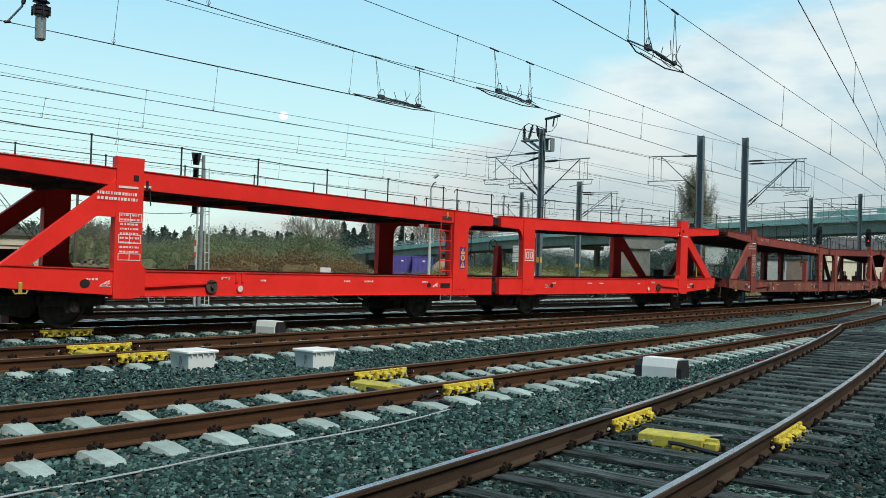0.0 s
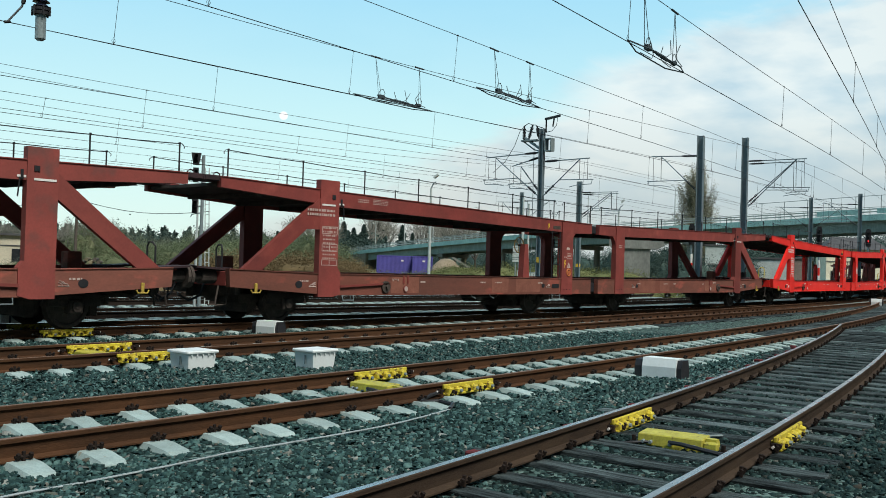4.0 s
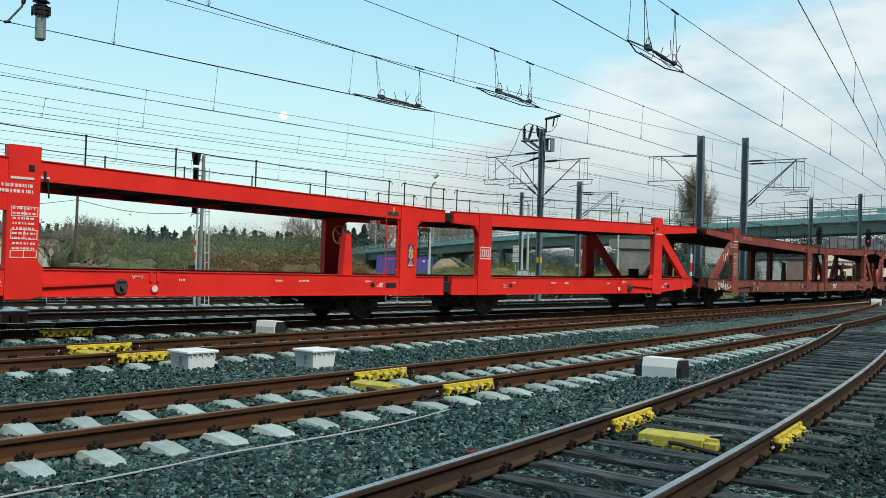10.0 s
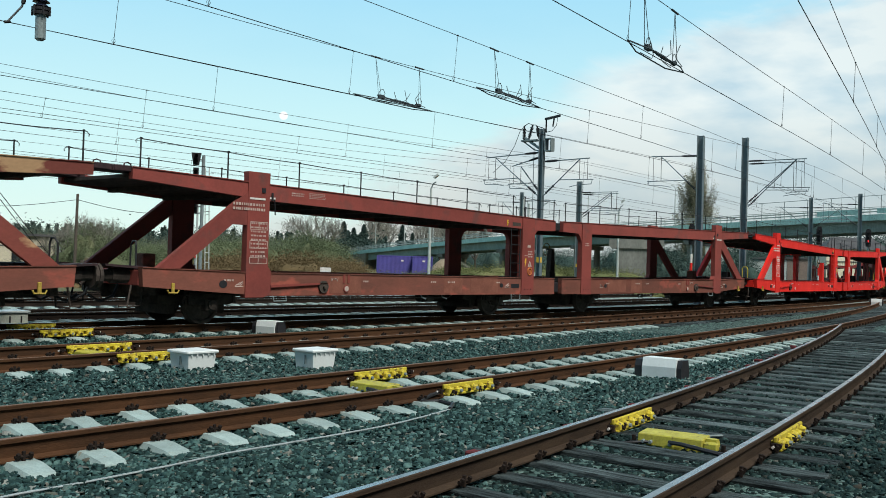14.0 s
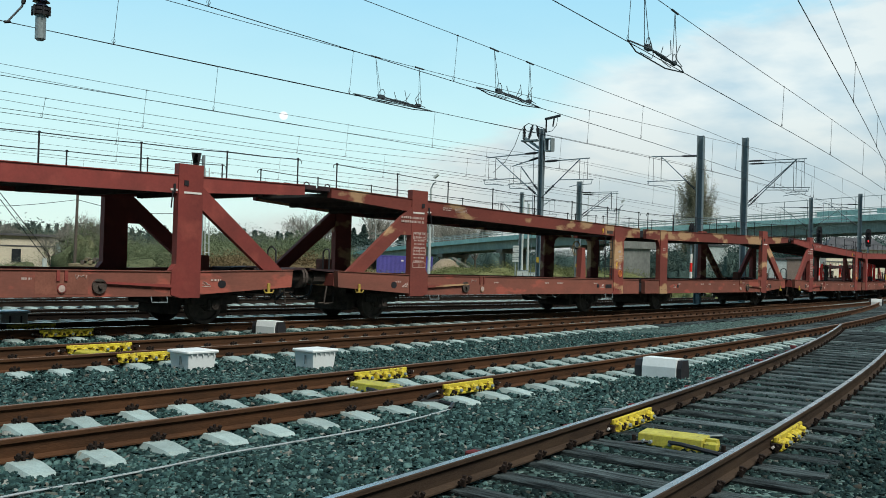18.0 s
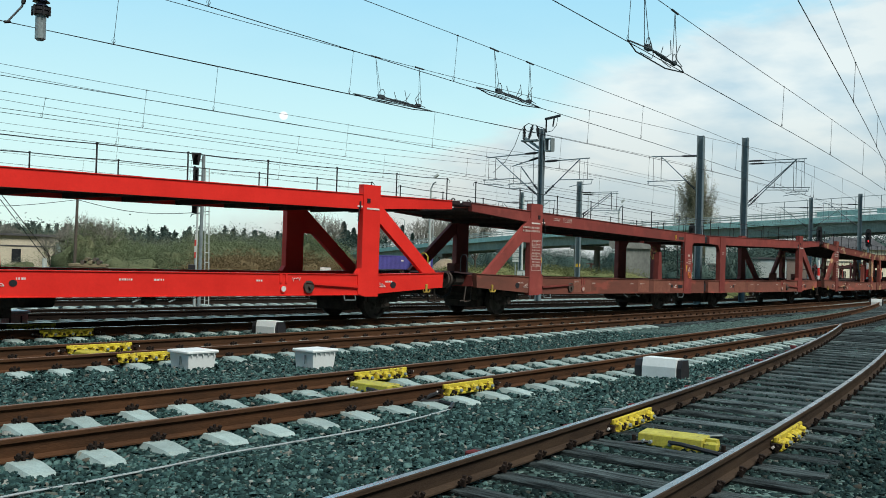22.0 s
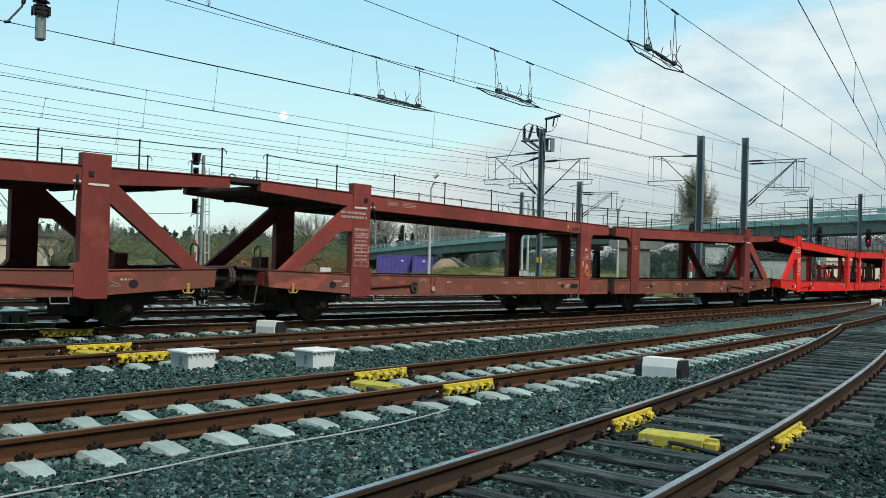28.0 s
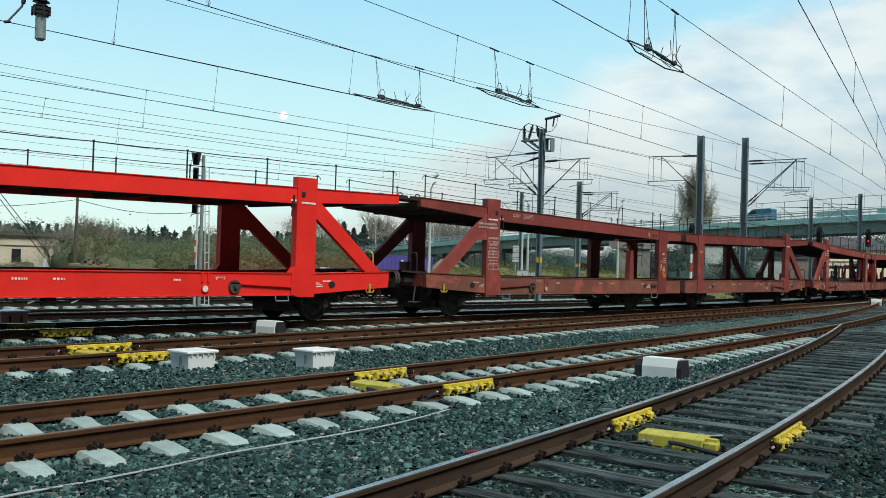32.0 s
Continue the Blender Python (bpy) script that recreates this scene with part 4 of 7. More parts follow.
def graffiti():
    """Sprayed white scrawl on the rear half of one dusty wagon: loops and hooks, no letters."""
    unit = [u for u, k, front in UNITS if k == 3 and not front][0]
    y = -HALF_W - 0.022
    tag = thing_part("graffiti", unit)
    for x0, z0, ln, h, turns, lean, ph in ((-13.1, 0.87, 0.55, 0.15, 3.3, 0.06, 0.3), (-12.62, 0.86, 0.6, 0.13, 3.7, -0.05, 2.0), (-12.62, 1.92, 0.5, 0.17, 2.2, 0.35, 1.0)):
        bm = BM()
        pts = []
        for i in range(46):
            u = i / 45
            a = ph + u * turns * 2 * math.pi
            amp = h * (0.75 + 0.3 * math.sin(a * 0.37 + ph))
            pts.append((x0 + ln * u + 0.055 * math.cos(a), y - 0.002, z0 + lean * u + amp * math.sin(a)))
        bend(bm, pts, 0.014, 5)
        part("scrawl", bm, WHITE, tag, "white sprayed scrawl")
    unit = [u for u, k, front in UNITS if k == 3 and front][0]
    tag = thing_part("graffiti", unit)
    bm = BM()
    bend(bm, [(3.62 + (0.035 + 0.012 * i) * math.cos(0.75 * i), y, 0.86 + (0.03 + 0.009 * i) * math.sin(0.75 * i)) for i in range(13)], 0.014, 5)
    part("scrawl", bm, WHITE, tag, "white sprayed spiral")
    for pts in (((3.14, 0.72), (3.18, 0.98), (3.26, 0.94), (3.2, 0.85), (3.3, 0.73)), ((3.3, 0.96), (3.34, 0.76), (3.38, 0.88), (3.46, 0.95)), ((3.8, 0.92), (3.9, 0.98))):
        bm = BM()
        bend(bm, [(u, y, w) for u, w in pts], 0.016, 5)
        part("scrawl", bm, WHITE, tag, "white sprayed scrawl")


graffiti()


def brake_columns():
    """One handbrake column a wagon: on the near side of its rear half or the far side of its front half."""
    paint_of = dict(CONSIST)
    for u, k, front in UNITS:
        near_side = k in (-2, 0, 2, 4, 6, 7, 10, 11)
        if near_side and not front:
            brake_column(u, -3.5, -1.27, PAINTS[paint_of[k]])
        elif not near_side and front:
            brake_column(u, 3.52, 1.2, RED if paint_of[k] == "r" else UNDER)


brake_columns()


def along(s):
    """A point of the train's track s metres along its centre line from x = 0."""
    k, c = 0.0039, 25.8
    if s <= c:
        return s, 17.87
    a = k * (s - c)
    return c + math.sin(a) / k, 17.87 + (1 - math.cos(a)) / k


# ---- ground ----
def build_ground():
    bm = BM()
    xs = [-900, -200, -60, -20, -8] + [i * 1.5 for i in range(-4, 60)] + [100, 130, 180, 300, 700, 2500]
    ys = [-900, -200, -60, -15] + [i * 1.2 for i in range(-5, 36)] + [46, 52, 60, 80, 120, 200, 400, 900, 2500]
    grid = [[bm.verts.new((x, y, -0.216 + (noise.noise((x * 0.35, y * 0.35, 0)) * 0.018 if abs(x) < 100 and abs(y) < 44 else 0))) for x in xs] for y in ys]
    for j in range(len(ys) - 1):
        for i in range(len(xs) - 1):
            f = bm.faces.new((grid[j][i], grid[j][i + 1], grid[j + 1][i + 1], grid[j + 1][i]))
            # earth outside the yard, darker bed from y = 16 to the grass
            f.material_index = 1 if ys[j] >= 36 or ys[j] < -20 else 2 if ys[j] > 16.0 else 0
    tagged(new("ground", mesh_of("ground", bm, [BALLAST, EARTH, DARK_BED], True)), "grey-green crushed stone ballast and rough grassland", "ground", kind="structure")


EARTH = surface("rough_grass", (0.13, 0.115, 0.055), (0.07, 0.075, 0.035), 0.95, scale=0.3, fine=6, bump=0.6, third=(0.2, 0.15, 0.08), coords="Object")
build_ground()



# ---- loose ballast stones, thickest beside the nearest tracks ----
def in_sleeper(line, x, y, start, spacing, half_w, half_l):
    """Which of the points (arrays) lie on the sleepers of a track."""
    grid = np.arange(-2.0, 32.0, 0.25)
    c = np.interp(x, grid, [line(v) for v in grid])
    h = np.interp(x, grid, [math.atan2(line(v + 0.05) - line(v - 0.05), 0.1) for v in grid])
    lat = (y - c) * np.cos(h)
    run = x + np.sin(h) * lat - SKEW * lat - start
    off = np.abs((run / spacing + 0.5) % 1.0 - 0.5) * spacing
    return (off < half_w) & (np.abs(lat) < half_l), lat


def scatter_stones():
    rng = np.random.default_rng(5)
    block = np.array([(-1, -0.8, -0.6), (1, -0.8, -0.6), (1, 0.8, -0.6), (-1, 0.8, -0.6), (-0.75, -0.6, 0.6), (0.8, -0.55, 0.5), (0.7, 0.6, 0.65), (-0.7, 0.55, 0.5)])
    fb = np.array([(4, 5, 6), (4, 6, 7), (0, 1, 5), (0, 5, 4), (1, 2, 6), (1, 6, 5), (2, 3, 7), (2, 7, 6), (3, 0, 4), (3, 4, 7)])
    octa = np.array([(0, 0, 1), (1, 0, 0.1), (0, 1, -0.1), (-1, 0, 0.1), (0, -1, -0.1)])
    fo = np.array([(0, 1, 2), (0, 2, 3), (0, 3, 4), (0, 4, 1)])
    made = {"clean": [[], [], 0], "oily": [[], [], 0]}
    for shape, faces, per, r0, r1, near, far in ((block, fb, 1900, 0.012, 0.023, 3.2, 7.5), (block, fb, 1150, 0.013, 0.026, 7.5, 11.5), (octa, fo, 520, 0.018, 0.032, 11.5, 25)):
        n = int(0.5 * radians(58) * (far ** 2 - near ** 2) * per)
        d, b = np.sqrt(rng.uniform(near ** 2, far ** 2, n)), rng.uniform(radians(13), radians(71), n)
        x, y = d * np.cos(b), d * np.sin(b)
        on_b, _ = in_sleeper(line_b, x, y, -40.086, 0.588, 0.14, 1.30)
        on_a, _ = in_sleeper(line_a, x, y, -27.121, 0.588, 0.14, 1.30)
        on_c, lat_c = in_sleeper(line_c, x, y, -38.53, 0.6, 0.105, 1.3)
        keep = ~((on_b | on_a | on_c) & (rng.random(n) < 0.97)) & (y < 21)
        x, y, lat_c = x[keep], y[keep], lat_c[keep]
        n = len(x)
        r = rng.uniform(r0, r1, n) * rng.choice([0.7, 1.0, 1.0, 1.3], n)
        z = -0.212 + rng.uniform(-0.02, 0.02, n) + 0.014 * np.sin(x * 1.3 + y * 2.1) * np.sin(y * 1.7) - np.where(np.abs(lat_c) < 1.3, 0.016, 0)
        k = len(shape)
        s = shape[None] * (1 + rng.uniform(-0.42, 0.42, (n, k, 1))) * rng.uniform(0.6, 1.25, (n, 1, 3))
        a, c = rng.uniform(0, 6.283, n), rng.uniform(-1.3, 1.3, n)
        ca, sa, cc, sc = np.cos(a)[:, None], np.sin(a)[:, None], np.cos(c)[:, None], np.sin(c)[:, None]
        X, Y, Z = s[..., 0], s[..., 1], s[..., 2]
        Y, Z = Y * cc - Z * sc, Y * sc + Z * cc
        X, Y = X * ca - Y * sa, X * sa + Y * ca
        P = np.stack([X, Y, Z], -1) * r[:, None, None] + np.stack([x, y, z], -1)[:, None]
        oily = lat_c < 0.75 + rng.normal(0, 0.18, n)
        for key, pick in (("clean", ~oily), ("oily", oily)):
            V, F, base = made[key]
            m = int(pick.sum())
            V.append(P[pick].reshape(-1, 3))
            F.append((faces[None] + (np.arange(m) * k)[:, None, None] + base).reshape(-1, 3))
            made[key][2] += m * k
    for key, name, mat, label in (("clean", "ballast_stones", STONE, "angular blue-grey crushed ballast stones"),
                                  ("oily", "oily_ballast_stones", OILY_STONE, "dark oil-stained ballast round the old timber track")):
        V, F = np.concatenate(made[key][0]), np.concatenate(made[key][1])
        tagged(new(name, np_mesh(name, V, F, [mat])), label, "gravel", kind="stuff")


def np_mesh(name, V, F, mats):
    me = bpy.data.meshes.new(name)
    k = F.shape[1]
    me.vertices.add(len(V))
    me.vertices.foreach_set("co", np.asarray(V, np.float32).ravel())
    me.loops.add(F.size)
    me.loops.foreach_set("vertex_index", F.astype(np.int32).ravel())
    me.polygons.add(len(F))
    me.polygons.foreach_set("loop_start", np.arange(0, F.size, k, dtype=np.int32))
    me.update(calc_edges=True)
    for m in mats:
        me.materials.append(m)
    return me


scatter_stones()


# ---- trackside equipment ----
def rail_device(line, d, x0, length, side, drop=0.0):
    """Yellow comb of clamped blocks along one rail."""
    p, h = offset_point(line, x0 + length / 2, d)
    root = thing("rail_contact", "yellow bolted contact strip clamped along a rusty rail", "trackside device",
                 pose(p.x, p.y, -drop, 0, 0, math.degrees(h)), group="yellow rail contacts")
    s, L2 = side, length / 2
    bm = BM()
    box(bm, -L2, L2, min(s * 0.04, s * 0.075), max(s * 0.04, s * 0.075), -0.07, -0.02, 0.006)
    part("top_plate", bm, YELLOW, root)
    bm = BM()
    box(bm, -L2 + 0.04, L2 - 0.02, min(s * 0.02, s * 0.11), max(s * 0.02, s * 0.11), -0.15, -0.125, 0.006)
    box(bm, -L2 + 0.04, L2 - 0.04, min(s * 0.015, s * 0.03), max(s * 0.015, s * 0.03), -0.125, -0.06)
    part("base_plate", bm, YELLOW, root)
    n = 6
    for i in range(n):
        x = -L2 + 0.1 + (length - 0.2) * i / (n - 1)
        bm = BM()
        lift = 0.008 * math.sin(i * 2.3 + x0)
        box(bm, x - 0.05, x + 0.045, min(s * 0.03, s * 0.125), max(s * 0.03, s * 0.125), -0.135, -0.062 + lift, 0.014)
        tube(bm, (x - 0.01, s * 0.06, -0.062 + lift), (x - 0.01, s * 0.11, -0.075 + lift), 0.024, 8, 0.018)
        part("clamp", bm, YELLOW, root)
        bm = BM()
        tube(bm, (x - 0.005, s * 0.115, -0.1), (x - 0.005, s * 0.15, -0.1), 0.021, 6)
        part("bolt", bm, GALV if i % 2 else CLIP, root)
    for e in (-1, 1):
        bm = BM()
        tube(bm, (e * (L2 + 0.02), s * 0.07, -0.09), (e * (L2 + 0.13), s * 0.07, -0.09), 0.02, 6)
        box(bm, e * (L2 + 0.08) - 0.02, e * (L2 + 0.08) + 0.02, min(s * 0.04, s * 0.1), max(s * 0.04, s * 0.1), -0.12, -0.06, 0.006)
        part("end_clamp", bm, CLIP, root)
        bm = BM()
        tube(bm, (e * (L2 + 0.13), s * 0.07, -0.09), (e * (L2 + 0.145), s * 0.07, -0.09), 0.014, 8)
        part("cap", bm, WHITE, root)
    return root


for line, d, x0, ln, sd in ((line_t, 0.753, 8.45, 1.0, -1), (line_t, -0.753, 8.38, 1.05, -1), (line_a, 0.753, 7.36, 1.15, -1), (line_a, -0.753, 7.25, 1.05, -1),
                            (line_b, 0.753, 8.6, 1.05, -1), (line_b, -0.753, 8.5, 1.03, -1), (line_c, 0.753, 8.22, 1.1, -1), (line_c, -0.753, 8.28, 1.15, -1)):
    rail_device(line, d, x0, ln, sd, 0.035 if line is line_c else 0.0)


def track_box(line, x, y0, y1):
    """Yellow magnet housing lying across between the rails."""
    h = math.degrees(math.atan(line(x + 0.5) - line(x - 0.5)))
    root = thing("track_magnet", "long yellow metal housing lying across between rails", "trackside device",
                 pose(x, (y0 + y1) / 2, 0, 0, 0, h), group="yellow track magnets")
    L2 = (y1 - y0) / 2
    bm = BM()
    va = [bm.verts.new((u, -L2 + 0.13, w)) for u, w in ((-0.13, -0.205), (-0.125, -0.10), (0.12, -0.085), (0.13, -0.205))]
    vb = [bm.verts.new((u, L2, w)) for u, w in ((-0.13, -0.205), (-0.125, -0.10), (0.12, -0.085), (0.13, -0.205))]
    for i in range(4):
        bm.faces.new((va[i], va[(i + 1) % 4], vb[(i + 1) % 4], vb[i]))
    bm.faces.new(va)
    bm.faces.new(vb)
    bmesh.ops.bevel(bm, geom=list(bm.edges), offset=0.008, segments=1, affect="EDGES")
    part("housing", bm, MAGNET, root)
    bm = BM()
    box(bm, -0.115, -0.03, -L2, -L2 + 0.127, -0.195, -0.12, 0.012)
    prism(bm, [(-0.03, -0.19), (-0.03, -0.1), (0.05, -0.1), (0.09, -0.15), (0.09, -0.19)], -L2 + 0.03, -L2 + 0.127)
    part("end_cap", bm, MAGNET, root)
    for y0, y1 in ((L2 - 0.4, L2 - 0.24), (-L2 + 0.17, -L2 + 0.38)):
        bm = BM()
        prism(bm, [(-0.142, -0.25), (-0.142, -0.19), (-0.131, -0.19), (-0.131, -0.25)], y0, y1)
        part("foot_tab", bm, MAGNET, root)
    for yy in (L2 - 0.06, L2 - 0.13, 0.05, -L2 + 0.2, -L2 + 0.26):
        bm = BM()
        tube(bm, (-0.13, yy, -0.165), (-0.17, yy, -0.168), 0.017, 7)
        part("bolt", bm, GALV, root)
    for yy in (-L2 - 0.05, L2 + 0.05):
        bm = BM()
        box(bm, -0.05, 0.05, yy - 0.06, yy + 0.06, -0.24, -0.19, 0.01)
        tube(bm, (-0.09, yy, -0.2), (-0.09, yy, -0.13), 0.02, 6)
        part("bracket", bm, CLIP, root)
    bm = BM()
    bend(bm, [(-0.15, 0.06, -0.15), (-0.2, -0.06, -0.145), (-0.24, -0.25, -0.16), (-0.25, -0.42, -0.18), (-0.3, -0.7, -0.19)], 0.02)
    bend(bm, [(-0.13, L2 - 0.1, -0.17), (-0.2, L2 + 0.02, -0.18), (-0.26, L2 + 0.16, -0.2), (-0.24, L2 + 0.3, -0.21)], 0.014)
    part("cable", bm, BLACKMETAL, root)
    bm = BM()
    bend(bm, [(0.16, -0.1, -0.19), (0.3, -0.16, -0.17), (0.5, -0.12, -0.16), (0.62, 0.02, -0.17)], 0.014)
    bend(bm, [(0.5, -0.12, -0.16), (0.66, -0.2, -0.17)], 0.012)
    part("tail_rod", bm, GALV, root)
    return root


track_box(line_c, 8.08, 3.74, 4.47)
track_box(line_b, 8.45, 8.0, 8.74)
track_box(line_a, 7.55, 13.2, 14.1)
track_box(line_t, 7.9, 17.5, 18.2)


def cable_box(x, y, w, d, h, label):
    root = thing("cable_box", label, "junction box", pose(x, y, -0.238, 0, 0, random.uniform(-3, 3)), group="white trackside boxes")
    bm = BM()
    a = [bm.verts.new((sx * w / 2 * 0.9, sy * d / 2 * 0.9, 0)) for sx, sy in ((-1, -1), (1, -1), (1, 1), (-1, 1))]
    b = [bm.verts.new((sx * w / 2, sy * d / 2, h)) for sx, sy in ((-1, -1), (1, -1), (1, 1), (-1, 1))]
    for i in range(4):
        bm.faces.new((a[i], a[(i + 1) % 4], b[(i + 1) % 4], b[i]))
    bm.faces.new(b)
    part("body", bm, PLASTER, root)
    bm = BM()
    box(bm, -w / 2 - 0.03, w / 2 + 0.03, -d / 2 - 0.03, d / 2 + 0.03, h, h + 0.045, 0.012)
    part("lid", bm, PLASTER, root)
    for i in range(5):
        bm = BM()
        prism(bm, [(-w / 2 + w * (i + 0.5) / 5 - 0.012, h), (-w / 2 + w * (i + 0.5) / 5 + 0.012, h), (-w / 2 + w * (i + 0.5) / 5, h - 0.05)], -d / 2 - 0.02, -d / 2 + 0.01)
        part("rib", bm, PLASTER, root)
    bm = BM()
    box(bm, -w / 2 - 0.012, -w / 2 + 0.01, -d * 0.12, -d * 0.06, h * 0.35, h * 0.85)
    part("latch", bm, GALV, root)
    return root


cable_box(8.14, 11.88, 0.48, 0.46, 0.25, "white plastic cable box with ribbed lid on ballast")
cable_box(9.66, 10.94, 0.46, 0.41, 0.27, "taller white cable box with flat lid on ballast")


def dwarf_signal(x, y, w, h, turn, label):
    """White-faced ground signal with a dark hood behind."""
    root = thing("ground_signal", label, "ground signal", pose(x, y, -0.238, 0, 0, turn), group="ground signals")
    bm = BM()
    prism(bm, [(-w / 2, 0), (-w / 2, h * 0.62), (-w / 2 + w * 0.12, h), (w / 2 - w * 0.06, h), (w / 2, h * 0.62), (w / 2, 0)], -0.27, 0.27)
    part("face", bm, PLASTER, root, "white painted panel")
    for yy in (0,):
        bm = BM()
        prism(bm, [(-w / 2 + 0.02, 0), (-w / 2 + 0.02, h * 0.6), (-w * 0.3, h * 0.95), (w * 0.3, h * 0.95), (w / 2 - 0.02, h * 0.6), (w / 2 - 0.02, 0)], -0.35, -0.271)
        part("hood", bm, BLACKMETAL, root, "black end hood")
    bm = BM()
    prism(bm, [(-w / 2 + 0.02, 0), (-w / 2 + 0.02, h * 0.6), (-w * 0.3, h * 0.9), (w * 0.3, h * 0.9), (w / 2 - 0.02, h * 0.6), (w / 2 - 0.02, 0)], 0.271, 0.40)
    part("back", bm, BLACKMETAL, root)
    bm = BM()
    box(bm, -w / 2 - 0.03, w / 2 + 0.03, -0.45, 0.45, 0, 0.03)
    part("plinth", bm, CONCRETE, root)
    return root


dwarf_signal(13.1, 6.97, 0.33, 0.33, 4, "white ground signal with black ends on ballast")
dwarf_signal(13.12, 16.35, 0.29, 0.32, 8, "small white ground signal between running lines")
dwarf_signal(56.6, 17.0, 0.5, 0.42, 15, "white ground signal far along the line")


CREAMBOX = surface("cream_cabinet", (0.64, 0.66, 0.58), (0.52, 0.55, 0.48), 0.6, scale=3, fine=30, bump=0.05)


def cabinet():
    root = thing("relay_cabinet", "low grey-green relay cabinet with pale lid", "cabinet", pose(9.55, 20.85, -0.238))
    bm = BM()
    box(bm, -0.3, 0.3, -0.25, 0.25, 0, 0.31, 0.01)
    part("body", bm, CREAMBOX, root)
    bm = BM()
    box(bm, -0.34, 0.34, -0.29, 0.29, 0.31, 0.36, 0.012)
    part("lid", bm, PLASTER, root)
    for x in (-0.1, 0.15):
        bm = BM()
        box(bm, x - 0.015, x + 0.015, -0.262, -0.25, 0.1, 0.25)
        part("handle", bm, BLACKMETAL, root)


cabinet()


CONDUIT = surface("grey_conduit", (0.36, 0.40, 0.42), (0.24, 0.27, 0.28), 0.5, scale=3, fine=30, bump=0)


def conduit():
    root = thing("cable_conduit", "thin pale plastic conduit lying on ballast", "cable")
    pts = [(2.4, 6.05), (2.93, 6.12), (3.39, 6.18), (4.11, 6.25), (4.67, 6.32), (5.3, 6.38), (5.99, 6.43), (6.4, 6.42), (6.88, 6.47), (7.46, 6.64), (7.97, 6.79)]
    for dx, r in ((0.0, 0.0075), (0.018, 0.006)):
        bm = BM()
        bend(bm, [Vector((x + dx, y + dx, -0.170 + 0.008 * math.sin(3 * x))) for x, y in pts], r, 6)
        part("pipe", bm, CONDUIT, root)
    bm = BM()
    bend(bm, [(7.96, 6.79, -0.17), (8.2, 6.95, -0.16), (8.25, 7.2, -0.16), (8.05, 7.3, -0.16), (8.3, 7.38, -0.12), (8.5, 7.4, -0.1)], 0.022, 6)
    part("black_cable", bm, BLACKMETAL, root, "black rubber cable")


conduit()


# ---- overhead line ----
def wire_c(x):
    return 2.2 + 0.234 * x + 0.0006 * max(0.0, x - 24) ** 2


def wire_b(x):
    return 8.49 + 0.1447 * (x - 12) + 0.0009 * max(0.0, x - 26) ** 2


def wire_a(x):
    return 12.35 + 0.105 * x + 0.0012 * max(0.0, x - 22) ** 2


def overhead(line, x0, x1, zc, zm, drops, label, sag=0.0, low=20.0, contact=True):
    """Contact wire at zc and a messenger that hangs in a curve, lowest (zm) at x = low."""
    root = thing("overhead_line", label, "catenary", group="overhead lines")
    height = lambda x: zm + sag * min(26.0, abs(x - low)) ** 2
    for name, z, r in (("contact_wire", lambda x: zc, 0.0085), ("messenger_wire", height, 0.0075)):
        if name == "contact_wire" and not contact:
            continue
        bm = BM()
        n = 60
        xs = [x0 + (x1 - x0) * i / n for i in range(n + 1)]
        bend(bm, [Vector((x, line(x), z(x))) for x in xs], r, 5)
        part(name, bm, WIRE, root)
    for x in drops:
        bm = BM()
        y, top = line(x), height(x)
        tube(bm, (x, y, top), (x - 0.1, y, zc), 0.006, 4)
        bend(bm, [(x - 0.1, y, zc), (x - 0.06, y, zc + 0.07), (x - 0.1, y, zc + 0.14), (x - 0.14, y, zc + 0.07), (x - 0.1, y, zc)], 0.005, 4)
        tube(bm, (x - 0.03, y, top), (x + 0.03, y, top), 0.016, 5)
        part("dropper", bm, WIRE, root)
    return root


overhead(wire_c, 2, 60, 5.6, 6.6, (24.0, 32.6, 40), "contact and messenger wires above the timber track", 0.0012, 26)
overhead(wire_b, 2, 120, 5.54, 6.67, (15.3, 26.6, 33.5, 40.6, 48, 55), "overhead wires above the near concrete track", 0.0004, 17)
overhead(wire_a, 2, 110, 5.53, 6.59, (9.3, 16.4, 26.8, 36.6, 44, 51), "overhead wires above a station track", 0.0001, 22)
overhead(line_t, -10, 190, 5.67, 6.77, (10.2, 16.75, 27.9, 38, 46, 53, 60, 68), "overhead wires above the car train", 0.0009, 20)
overhead(line_u, 0, 190, 5.49, 6.735, (15.85, 25.0, 33, 41, 49, 57), "overhead wires of the second main line", 0.0003, 18)
overhead(line_v, 0, 190, 5.55, 6.8, (17.0, 26.0, 35, 44, 53), "overhead wires behind the main lines", 0.0006, 19)
overhead(lambda x: line_v(x) + 0.35, 0, 120, 5.48, 6.08, (13.8, 23.8, 34), "overlapping second catenary behind the main lines", 0.0009, 17)
overhead(line_w, 0, 190, 5.55, 6.52, (19.0, 33.3, 44, 55), "overhead wires of the outermost track", 0.0014, 22)
overhead(line_w, 0, 150, 5.5, 7.4, (), "single feeder wire above the outermost track", 0.0012, 25, False)
overhead(lambda x: line_w(x) + 5.2, 0, 150, 5.45, 6.5, (13, 22, 31, 40, 50), "thin overhead wires over a far siding", 0.0005)
overhead(lambda x: line_w(x) + 11.5, 0, 150, 5.5, 6.6, (18, 30, 42), "thin overhead wires at the yard edge", 0.0004)
overhead(lambda x: line_w(x) + 17.5, 0, 150, 5.5, 6.6, (14, 27, 40), "thin overhead wires beyond the yard edge", 0.0004)


